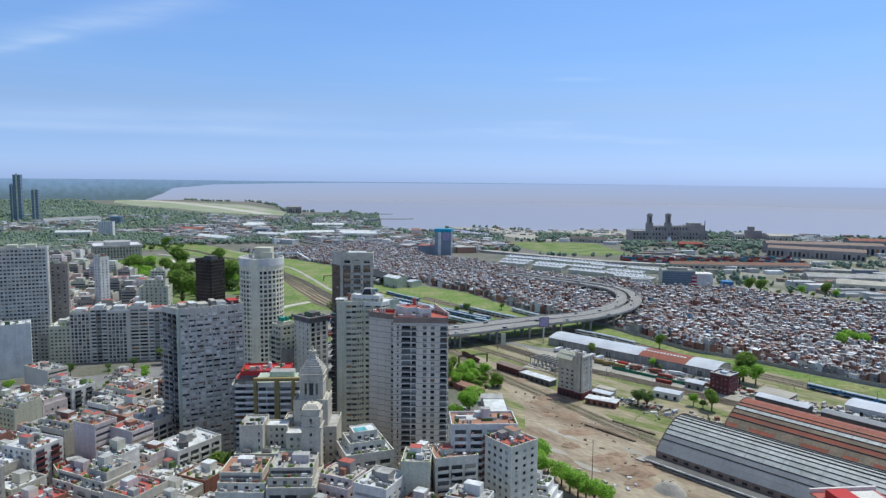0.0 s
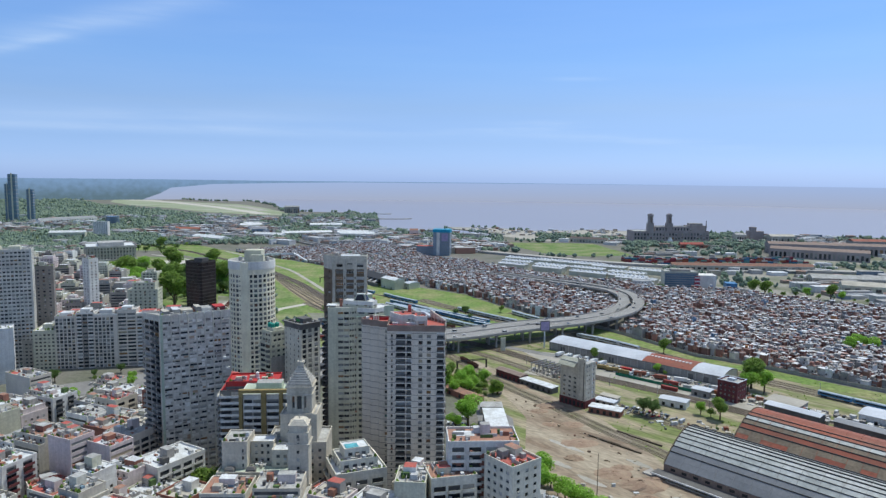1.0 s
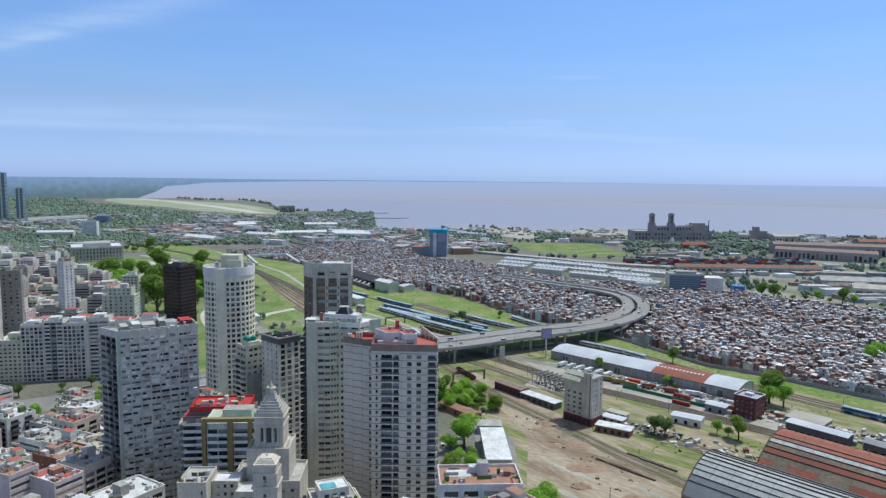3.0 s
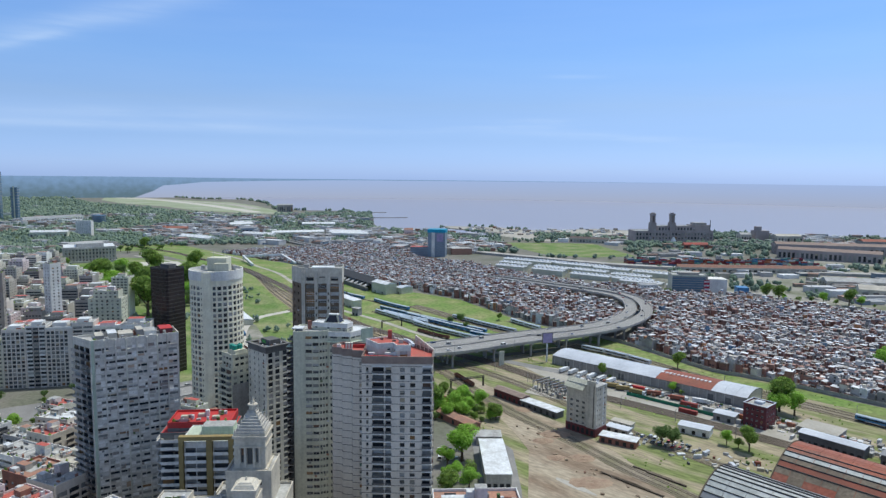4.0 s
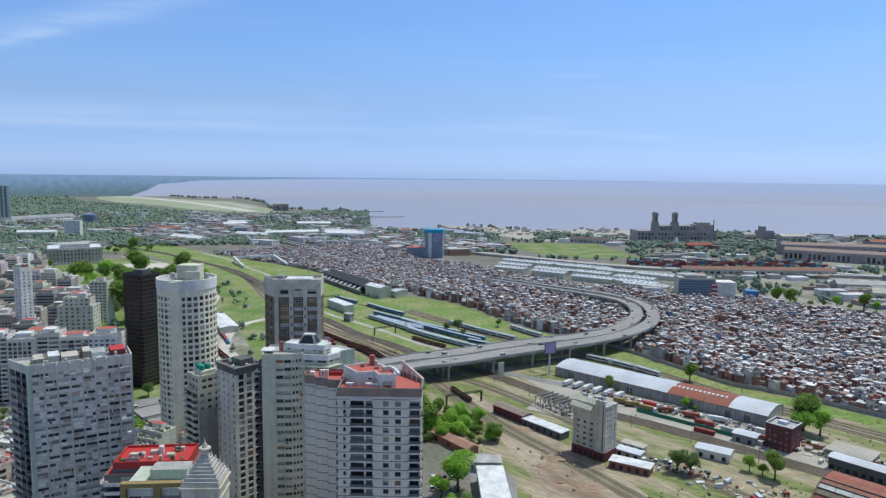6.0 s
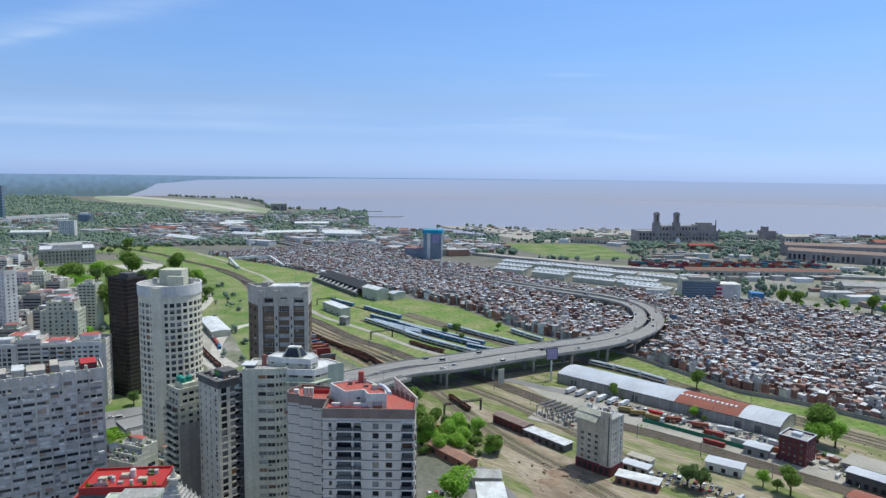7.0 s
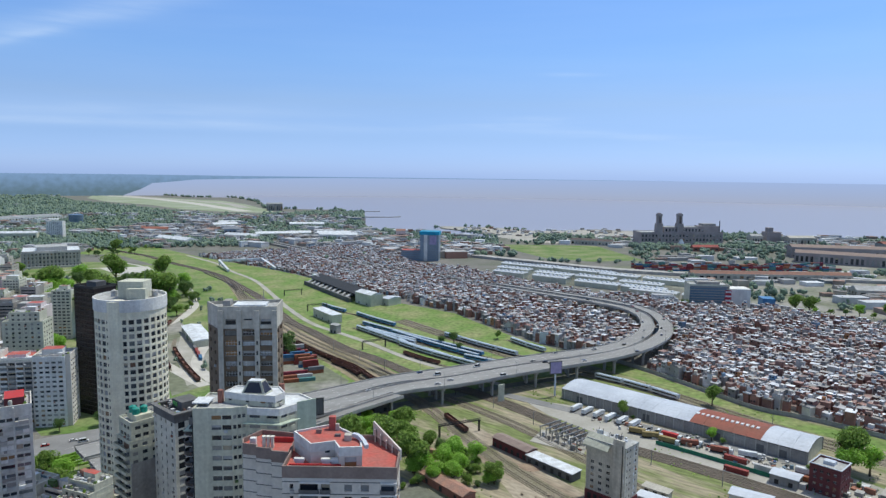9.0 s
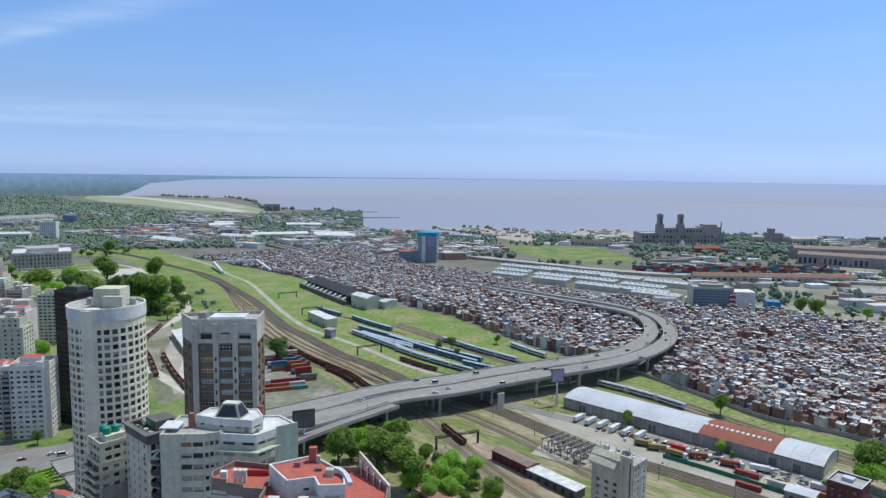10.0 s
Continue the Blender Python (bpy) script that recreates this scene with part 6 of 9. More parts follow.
low_shed(60.0, 514.0, -50, 31, 7, 4.2, M_dkgrey, M_roofwhite, "dark open platform shed with bright white roof", 0, "platform_shelter", 6)
low_shed(44.0, 536.0, -52, 27, 8, 5.2, M_dkbrick, M_brownband, "dark brown platform building with brown roof", 1.2, "platform_shelter", 6)
low_shed(98.5, 453.5, -31, 21, 7.5, 4.0, M_brick, M_roofwhite, "low red-brick shed with white roof", 0, doors=5)
low_shed(106.0, 470.0, -40, 14, 6, 3.6, M_tan, M_zinc, "low pale shed with zinc roof", 0, doors=3)
low_shed(112.0, 480.0, -42, 13, 5, 3.4, M_cream, M_tan, "low tan site hut", 0, doors=3)
low_shed(150.0, 470.0, -35, 18, 9, 4.6, M_white, M_zinc, "white shed with zinc roof among parked cars", 0.8, doors=3)
low_shed(215.0, 455.0, -50, 34, 9, 6.4, M_dkgrey, M_zinc, "long dark shed with pale monitor roof", 1.0, doors=9)
low_shed(243.0, 424.0, -50, 40, 9, 6.0, M_dkgrey, M_slate, "long dark rail shed", 1.0, doors=10)
low_shed(222.0, 470.0, -48, 22, 16, 4.5, M_grey, M_gravel, "flat grey-roofed low building", 0, doors=3)
low_shed(268.0, 440.0, -46, 26, 20, 5.5, M_white, M_zinc, "white building with patched zinc roofs", 1.2, doors=4)
low_shed(180.0, 492.0, -42, 13, 9, 4.8, M_grey, M_zinc, "small shed with white zinc roof", 0.6, doors=2)
low_shed(28.6, 392.0, 1, 12.6, 44, 7.6, M_tan, M_roofwhite, "long building with bright white flat roof in a court", 0, "white_building", 4)
low_shed(27.0, 447.0, 0, 14, 9, 5.0, M_tan, M_roofgrey, "small tan house with flat grey roof", 0, "tan_house", 3)
low_shed(-30.0, 566.0, -55, 20, 9, 4.0, M_brick, M_terra, "old house with terracotta roof", 1.8, "tile_house", 3)
low_shed(-16.0, 540.0, -52, 34, 9, 4.0, M_brick, M_terra, "long old house with worn terracotta roof", 1.8, "tile_house", 6)
low_shed(4.0, 492.0, -52, 33, 8, 4.0, M_brick, M_terra, "old house with worn terracotta roof", 1.6, "tile_house", 3)
low_shed(-32.0, 586.0, 20, 16, 9, 7.0, M_dkgrey, M_zinc, "open shelter with white curved roof under the viaduct", 1.6, "shelter", 2)
low_shed(-84.0, 963.0, -51, 33, 17, 13.0, M_pale, M_roofwhite, "pale grey hangar with white roof", 2.4, "hangar", 2)
low_shed(-52.0, 951.0, -45, 12, 20, 8.0, M_pale, M_zinc, "small pale annex shed", 1.6, "hangar", 1)
low_shed(-119.5, 884.5, -56, 46, 11, 8.5, M_pale, M_roofwhite, "pale grey train depot with white roof", 0, "depot", 3)
for x, y, w in ((-231, 806, 22), (-220, 786, 24), (-208, 764, 20)):
    low_shed(x, y, -62, w, 17, 5.5, M_pale, M_roofwhite, "pale depot shed with patched white roof", 1.2, "depot_shed", 3, "depot sheds")
low_shed(-90.0, 808.0, -38, 9, 6, 8.0, M_grey, M_roofgrey, "small grey signal house", 0, "signal_house", 2)


def grandstand_shed():
    """The long dark carriage shed with a sawtooth canopy."""
    t = thing("carriage_shed", "long dark open carriage shed with sawtooth canopy", "shed", -169.0, 1090.0, 0, -58.7)
    m = Mesh()
    m.box(0, 0, 0, 150, 3, 5)
    m.box(0, 22, 0, 150, 23, 12)
    part("wall", m, M_dkgrey, t)
    m = Mesh()
    m.hexa([(0, 8, 9), (150, 8, 9), (150, 24, 13.5), (0, 24, 13.5), (0, 8, 9.5), (150, 8, 9.5), (150, 24, 14), (0, 24, 14)])
    part("canopy", m, M_darksteel, t, "dark sloping canopy")
    for k in range(10):
        m = Mesh()
        x = 8 + k * 14
        m.hexa([(x, 1, 5), (x + 8, 1, 5), (x + 1, 12, 5), (x, 12, 5), (x, 1, 5.5), (x + 8, 1, 5.5), (x + 1, 12, 9.0), (x, 12, 9.0)])
        part("sawtooth", m, M_roofgrey, t, "pale sawtooth roof")
    m = Mesh()
    m.box(-12, 16, 0, 14, 26, 12)
    part("end_block", m, [M_roofwhite], t, "white end block")


grandstand_shed()


# ---- trains and wagons ----
def coach(kind):
    side, roof = {"blue": (M_trainblue, M_trainroof), "white": (M_trainwhite, M_trainroof)}[kind]
    t = thing("train_coach", "blue and pale railway coach on a siding" if kind == "blue" else "white and blue railway coach with pale roof", "train coach", 0, 0, 0, 0, "coaches on the sidings")
    m = Mesh()
    m.prism([(-11.2, -1.4), (11.2, -1.4), (11.2, 1.4), (-11.2, 1.4)], 1.2, 3.9)
    body = part("body", m, side, t)
    m = Mesh()
    m.hexa([(-11.2, -1.42, 3.9), (11.2, -1.42, 3.9), (11.2, 1.42, 3.9), (-11.2, 1.42, 3.9), (-11.1, -0.8, 4.4), (11.1, -0.8, 4.4), (11.1, 0.8, 4.4), (-11.1, 0.8, 4.4)])
    part("roof", m, roof, t)
    for s in (-1, 1):
        m = Mesh()
        m.box(-10, min(s * 1.4, s * 1.44), 2.4, 10, max(s * 1.4, s * 1.44), 3.3)
        part("window_band", m, M_carglass, body)
    for x in (-7.5, 7.5):
        m = Mesh()
        m.box(x - 1.7, -1.1, 0.3, x + 1.7, 1.1, 1.2)
        part("bogie", m, M_darksteel, t)
    return t


def wagon():
    t = thing("freight_wagon", "rusty brown open freight wagon", "freight wagon", 0, 0, 0, 0, "freight wagons on the sidings")
    m = Mesh()
    m.box(-6.8, -1.4, 1.2, 6.8, 1.4, 2.0)
    for y0, y1 in ((-1.4, -1.25), (1.25, 1.4)):
        m.box(-6.8, y0, 2.0, 6.8, y1, 3.2)
    for x0, x1 in ((-6.8, -6.65), (6.65, 6.8)):
        m.box(x0, -1.25, 2.0, x1, 1.25, 3.2)
    part("body", m, M_wagon, t)
    for x in (-4.6, 4.6):
        m = Mesh()
        m.box(x - 1.2, -1.1, 0.3, x + 1.2, 1.1, 1.2)
        part("bogie", m, M_darksteel, t)
    return t


def along(line, start, gap, count, off=0.0):
    """Poses evenly spaced along a line."""
    out, walked, want = [], 0.0, start
    s = sides(line)
    for a, b, q in zip(line, line[1:], s):
        d = (b - a).length
        while want <= walked + d and len(out) < count:
            p = a + (b - a) * ((want - walked) / d) + q * off
            w = b - a
            out.append(pose(p.x, p.y, p.z + 0.2, 0, 0, math.degrees(math.atan2(w.y, w.x))))
            want += gap
        walked += d
    return out


blue, white_c, wag = coach("blue"), coach("white"), wagon()
first = {"blue": True, "white": True, "wagon": True}
PROTO = {"blue": blue, "white": white_c, "wagon": wag}


def place(kind, m):
    if first[kind]:
        first[kind] = False
        PROTO[kind].matrix_basis = m
    else:
        copy_thing(PROTO[kind], m)


for li, st, cnt, kind in ((0, 18, 2, "blue"), (1, 18, 3, "blue"), (2, 18, 7, "blue"), (3, 20, 3, "white"), (4, 19, 6, "white"), (5, 20, 4, "white"), (6, 18, 2, "white"), (7, 16, 3, "white"), (8, 16, 2, "blue"), (9, 14, 2, "blue"), (10, 10, 3, "wagon"), (11, 14, 5, "blue"), (12, 14, 4, "white")):
    for m in along(yard_lines[li], st, 23.2 if kind != "wagon" else 14.6, cnt):
        place(kind, m)
for m in along(villa_line, 205, 23.2, 5, 0):
    place("blue", m)
for m in along(villa_line, 475, 23.2, 3, 0):
    place("white", m)
for m in along(near_line, 300, 14.4, 2, 2.2):
    place("wagon", m)
freight = rails("railway_freight", [(-20, 634), (-37, 655), (-54, 685), (-86, 722), (-119, 768), (-165, 836)], (-2.4, 2.4), "freight siding in rough grass", (-4, 4), False)
park_siding = rails("railway_park", [(-192, 676), (-216, 722), (-243, 772), (-254, 830), (-262, 890)], (0,), "old siding beside the park path", (-1.8, 1.8), False)
park_siding2 = rails("railway_park", [(-160, 648), (-186, 690), (-214, 742), (-226, 776)], (0,), "old siding beside a pale road", (-1.8, 1.8), False)
for m in along(park_siding, 10, 15.0, 12) + along(park_siding2, 8, 14.6, 7):
    place("wagon", m)
for m in along(freight, 22, 14.4, 10, 2.4) + along(freight, 50, 14.4, 3, -2.4):
    place("wagon", m)


# ---- containers ----
def container(label="weathered steel shipping container"):
    t = thing("shipping_container", label, "shipping container", 0, 0, 0, 0, "stacked shipping containers")
    m = Mesh()
    m.box(-6.0, -1.2, 0.0, 6.0, 1.2, 2.6)
    for k in range(12):
        for s in (-1, 1):
            m.box(-5.7 + k, min(s * 1.2, s * 1.25), 0.15, -5.2 + k, max(s * 1.2, s * 1.25), 2.45, bottom=False)
    body = part("body", m, M_contn, t)
    m = Mesh()
    m.box(6.0, -1.1, 0.1, 6.06, 1.1, 2.5)
    part("door", m, M_contn, t)
    return t


box0 = container()
boxes = []
rr = random.Random(21)
for i in range(3):
    for j in range(7):
        x, y = (-122 + i * 8 + j * 5.0, 722 - j * 8.0 + i * 4) if j < 4 else (-112 + i * 11 + (j - 4) * 3.5, 664 - (j - 4) * 9 + i * 4)
        for k in range(rr.choice((2, 2, 3)) if j < 4 else 1):
            boxes.append(pose(x + rr.uniform(-0.3, 0.3), y, 0.12 + 2.62 * k, 0, 0, 20))
for j in range(6):
    for k in range(rr.choice((2, 3, 3))):
        boxes.append(pose(-106 + j * 5.2 + rr.uniform(-0.4, 0.4), 716 - j * 8.4, 0.15 + 2.62 * k, 0, 0, 24))
for j in range(4):
    boxes.append(pose(-196 + j * 5.2, 742 - j * 10.5, 0.15, 0, 0, 112))
for x, y in ((185, 505), (174, 517), (198, 495), (168, 503), (190, 488)):
    boxes.append(pose(x, y, 0.17, 0, 0, -42))
for k, b in enumerate(boxes):
    if k == 0:
        box0.matrix_basis = b
    else:
        copy_thing(box0, b)
m = Mesh()
rr = random.Random(22)
for row_ in range(5):
    for k in range(30):
        if rr.random() < 0.82:
            for z in range(rr.choice((2, 3, 3, 4, 4))):
                m.rbox(345 + k * 11.5, 1262 + row_ * 9 + 0.02 * k * k, 2.6 * z, 10.8, 2.5, 2.55, 3)
single("container_stacks", m, M_contj, "long rows of stacked red, blue and grey shipping containers", "container", kind="stuff")


# ---- vehicles ----
def car(van=False):
    t = thing("van" if van else "car", "plain white delivery van" if van else "passenger car with dark windows", "van" if van else "car", 0, 0, 0, 0, "vehicles in traffic and parked")
    L, W = (5.4, 2.0) if van else (4.3, 1.76)
    m = Mesh()
    m.hexa([(-L / 2, -W / 2, 0.3), (L / 2, -W / 2, 0.3), (L / 2, W / 2, 0.3), (-L / 2, W / 2, 0.3), (-L / 2 + 0.1, -W / 2, 0.9), (L / 2 - 0.1, -W / 2, 0.85), (L / 2 - 0.1, W / 2, 0.85), (-L / 2 + 0.1, W / 2, 0.9)])
    body = part("body", m, M_roofwhite if van else M_car, t)
    hi = 2.2 if van else 1.45
    a, b = (-L / 2 + 0.15, L / 2 - 1.0) if van else (-L / 2 + 0.5, L / 2 - 1.2)
    m = Mesh()
    m.hexa([(a, -W / 2 + 0.04, 0.86), (b, -W / 2 + 0.04, 0.86), (b, W / 2 - 0.04, 0.86), (a, W / 2 - 0.04, 0.86), (a + 0.4, -W / 2 + 0.2, hi - 0.06), (b - 0.6, -W / 2 + 0.2, hi - 0.06), (b - 0.6, W / 2 - 0.2, hi - 0.06), (a + 0.4, W / 2 - 0.2, hi - 0.06)])
    part("cabin_glass", m, M_carglass, t)
    m = Mesh()
    m.box(a + 0.35, -W / 2 + 0.18, hi - 0.06, b - 0.55, W / 2 - 0.18, hi)
    part("roof", m, M_roofwhite if van else M_car, t)
    for x in (-L / 2 + 0.8, L / 2 - 0.8):
        for y in (-W / 2 + 0.1, W / 2 - 0.1):
            m = Mesh()
            k = 8
            ring_ = [(x + 0.33 * math.cos(2 * math.pi * i / k), 0.33 + 0.33 * math.sin(2 * math.pi * i / k)) for i in range(k)]
            for s0, s1 in ((y - 0.11, y + 0.11),):
                m.face([(p[0], s0, p[1]) for p in ring_])
                m.face([(p[0], s1, p[1]) for p in ring_[::-1]])
                for i in range(k):
                    p, q = ring_[i], ring_[(i + 1) % k]
                    m.face([(p[0], s0, p[1]), (p[0], s1, p[1]), (q[0], s1, q[1]), (q[0], s0, q[1])])
            part("wheel", m, M_tyre, t)
    return t


car0, van0 = car(), car(True)
rr = random.Random(31)
spots = []
for line, turn in ((out_line, 0), (in_line, 180)):
    for lane, step in ((-0.7, 150), (-0.2, 120), (0.3, 130), (0.75, 170)):
        d = 60 + rr.uniform(0, 40)
        while d < 640:
            got = along(line, d, 1, 1)
            if got:
                got = along(line, d, 1, 1, lane * half_width(got[0].translation))[0]
                mm = got.copy()
                mm.translation.z = got.translation.z - 0.2
                spots.append(mm @ pose(0, 0, 0, 0, 0, turn))
            d += step * rr.uniform(0.6, 1.5)
for k in range(14):
    spots.append(pose(-250 + k * 11 + rr.uniform(-3, 3), 497 + k * 7.3 + rr.choice((-9, -4, 4, 9)), 0.2, 0, 0, 33))
for k in range(16):
    spots.append(pose(126 + (k % 8) * 3.2, 455 + (k // 8) * 7 - (k % 8) * 2.2, 0.06, 0, 0, 55 + rr.uniform(-8, 8)))
for k in range(18):
    spots.append(pose(128 + k * 4.4, 573 - k * 3.9 + rr.uniform(-1, 1), 0.24, 0, 0, 48 + rr.uniform(-6, 6)))
for k in range(10):
    spots.append(pose(6 + (k % 5) * 3.0, 440 - (k // 5) * 12 + rr.uniform(-1, 1), 0.16, 0, 0, 90 + rr.uniform(-8, 8)))
made_car = made_van = False
for s in spots:
    if rr.random() < 0.18:
        if made_van:
            copy_thing(van0, s)
        else:
            van0.matrix_basis, made_van = s, True
    elif made_car:
        copy_thing(car0, s)
    else:
        car0.matrix_basis, made_car = s, True


def truck(x, y, deg, material, label):
    t = thing("truck", label, "truck", x, y, 0.17, deg, "trucks in the yard")
    m = Mesh()
    m.box(-6, -1.25, 1.1, 3.4, 1.25, 3.6)
    part("cargo_box", m, material, t)
    m = Mesh()
    m.hexa([(3.7, -1.2, 0.6), (6.0, -1.2, 0.6), (6.0, 1.2, 0.6), (3.7, 1.2, 0.6), (3.7, -1.2, 3.1), (5.6, -1.2, 3.1), (5.6, 1.2, 3.1), (3.7, 1.2, 3.1)])
    part("cab", m, M_roofwhite, t)
    m = Mesh()
    m.box(5.66, -1.05, 1.9, 5.9, 1.05, 2.8)
    part("windscreen", m, M_carglass, t)
    m = Mesh()
    m.box(-6, -1.0, 0.5, 5.6, 1.0, 1.1)
    part("chassis", m, M_tyre, t)


for k in range(6):
    truck(104 + k * 6.0, 596 - k * 5.6, 48, M_roofwhite, "white box truck parked by the goods shed")
for k, (x, y, mm, lab) in enumerate(((150, 548, M_redbright, "red truck in the yard"), (171, 528, M_rust, "rust-red truck in the yard"), (139, 549, M_gold, "yellow dump truck in the yard"), (146, 541, M_gold, "yellow dump truck in the yard"), (133, 555, M_gold, "yellow dump truck in the yard"), (158, 538, M_rust, "rust-red truck in the yard"), (204, 500, M_roofwhite, "white truck in the yard"), (184, 522, M_roofwhite, "white truck in the yard"))):
    truck(x, y, -40 + 12 * (k % 3), mm, lab)
m = Mesh()
ribbon(m, smooth_line([(138, 540), (160, 520), (186, 494), (200, 482)], 8), -0.1, 0.1, 0, 2.4)
single("screen_fence", m, M_greenfence, "green screen fence along the truck yard", "fence")


# ---- yard furniture ----
def soil_heap(x, y, r, h, seed):
    m = Mesh()
    n, rings = 18, 5
    rr = random.Random(seed)
    pts = []
    for k in range(rings + 1):
        u = k / rings
        pts.append([(x + r * (1 - u) * math.cos(2 * math.pi * i / n) * rr.uniform(0.8, 1.2), y + 0.7 * r * (1 - u) * math.sin(2 * math.pi * i / n) * rr.uniform(0.8, 1.2), -0.1 + h * math.sin(u * math.pi / 2) * rr.uniform(0.85, 1.1)) for i in range(n)])
    i0 = len(m.v)
    for ring_ in pts:
        m.v.extend(ring_)
    for k in range(rings):
        for i in range(n):
            j = (i + 1) % n
            m.f.append((i0 + k * n + i, i0 + k * n + j, i0 + (k + 1) * n + j, i0 + (k + 1) * n + i))
            m.m.append(0)
    single("soil_mound", m, M_heap, "low mound of dark brown soil on bare ground", "soil mound", "soil mounds on the cleared site")


for k, (x, y, r, h) in enumerate(((62, 508, 9, 1.2), (75, 464, 10, 2.0), (66, 454, 7, 1.4), (82, 400, 12, 1.1), (74.5, 378, 6, 2.4), (91, 359, 11, 1.6), (102, 345, 13, 3.2), (98, 366, 7, 1.4), (84, 430, 9, 0.9), (70, 430, 7, 0.9), (112, 352, 6, 1.8), (100, 330, 8, 2.0))):
    soil_heap(x, y, r, h, 40 + k)
for k, (x, y) in enumerate(((97, 404), (101, 399), (106, 393), (116, 411), (121, 404))):
    m = Mesh()
    m.rbox(x, y, 0.1, 22, 1.0, 0.9, -47)
    single("timber_beam", m, M_wood, "long low pile of old grey sleepers beside tracks", "timber", "timber beside the tracks")
gravel_ob = Mesh()
for u0, u1, h0_, h1_ in ((1.0, 0.72, -0.1, 2.2), (0.72, 0.4, 2.2, 4.2), (0.4, 0.08, 4.2, 5.0)):
    for k in range(20):
        a0, a1 = math.pi * k / 10, math.pi * (k + 1) / 10
        gravel_ob.face([(8.5 * u * math.cos(a), 6 * u * math.sin(a), h_) for u, a, h_ in ((u0, a0, h0_), (u0, a1, h0_), (u1, a1, h1_), (u1, a0, h1_))])
single("gravel_mound", gravel_ob, M_gravel, "smooth mound of pale grey gravel beside the platform", "gravel mound", x=113, y=322, z=0.1, deg=-40)
t = thing("corner_roof", "red and white flat roof building at the station edge", "building", 143.0, 231.5, 0, 6)
for nm, b_ox, mm in (("wall", (0, 0, 0, 26, 18, 34), M_pink), ("roof", (-0.3, -0.3, 34, 26.3, 18.3, 34.5), M_redroof), ("parapet", (-0.5, 17.6, 34.5, 26.5, 18.5, 36), M_white), ("roof_room", (3, 4, 34.5, 11, 14, 37.5), M_redbright), ("roof_slab", (13, 3, 34.5, 24, 16, 35.2), M_white)):
    m = Mesh()
    m.box(*b_ox)
    part(nm, m, mm, t)
for k, (x, y, w) in enumerate(((73, 396, 30), (78, 350, 18), (108, 372, 16), (66, 370, 14))):
    m = Mesh()
    n = 14
    rr = random.Random(60 + k)
    c, s = math.cos(radians(-50)), math.sin(radians(-50))
    poly = []
    for i in range(n):
        a = 2 * math.pi * i / n
        u, v = w / 2 * math.cos(a) * rr.uniform(0.8, 1.2), 2.2 * math.sin(a) * rr.uniform(0.6, 1.3)
        poly.append((x + u * c - v * s, y + u * s + v * c))
    m.prism(poly, 0.0, 0.17)
    single("ground_puddle", m, M_gravel, "pale dried puddle on the soil", "puddle", kind="structure")


def pole(x, y, h, label, arm=0.0, deg=0):
    t = thing("pole", label, "pole", x, y, 0, deg, "poles along the tracks")
    m = Mesh()
    m.tube(0, 0, 0, h, 0.22, 0.12, 8)
    part("post", m, M_wood if not arm else M_steel, t)
    if arm:
        m = Mesh()
        m.bar((0, 0, h - 0.5), (arm, 0, h), 0.14)
        part("arm", m, M_steel, t)


pole(75.5, 327, 24, "tall bare wooden pole on the cleared site")
for k in range(16):
    p = along(main_line, 30 + k * 38, 1, 1, -12.5)[0].translation
    pole(p.x, p.y, 8.5, "steel overhead-line post beside the tracks", 3.0, 45)
for k in range(9):
    p = along(villa_line, 40 + k * 45, 1, 1, 5)[0].translation
    pole(p.x, p.y, 8.5, "steel overhead-line post beside the tracks", -3.0, 45)


def gantry(x, y, deg, span, low=0.0, steel=M_darksteel):
    g = low
    t = thing("signal_gantry", "dark steel signal gantry across the tracks", "gantry", x, y, 0, deg, "gantries over the tracks")
    for a in (0, span):
        m = Mesh()
        m.box(a - 0.5, -0.5, 0, a - 0.25, 0.5, 6.5 - g)
        m.box(a + 0.25, -0.5, 0, a + 0.5, 0.5, 6.5 - g)
        part("leg", m, steel, t)
    m = Mesh()
    m.box(-1, -0.6, 6.5 - g, span + 1, -0.4, 6.8 - g)
    m.box(-1, 0.4, 6.5 - g, span + 1, 0.6, 6.8 - g)
    m.box(-1, -0.6, 7.6 - g, span + 1, -0.4, 7.8 - g)
    m.box(-1, 0.4, 7.6 - g, span + 1, 0.6, 7.8 - g)
    k = 0
    while k < span:
        m.bar((k, -0.5, 6.6 - g), (k + 1.2, -0.5, 7.7 - g), 0.14)
        m.bar((k + 1.2, -0.5, 7.7 - g), (k + 2.4, -0.5, 6.6 - g), 0.14)
        k += 2.4
    part("truss", m, steel, t)


gantry(14, 548, 24, 26)
gantry(-52, 745, 30, 22)
gantry(-130, 908, 30, 22)
gantry(-176, 1000, 30, 22)

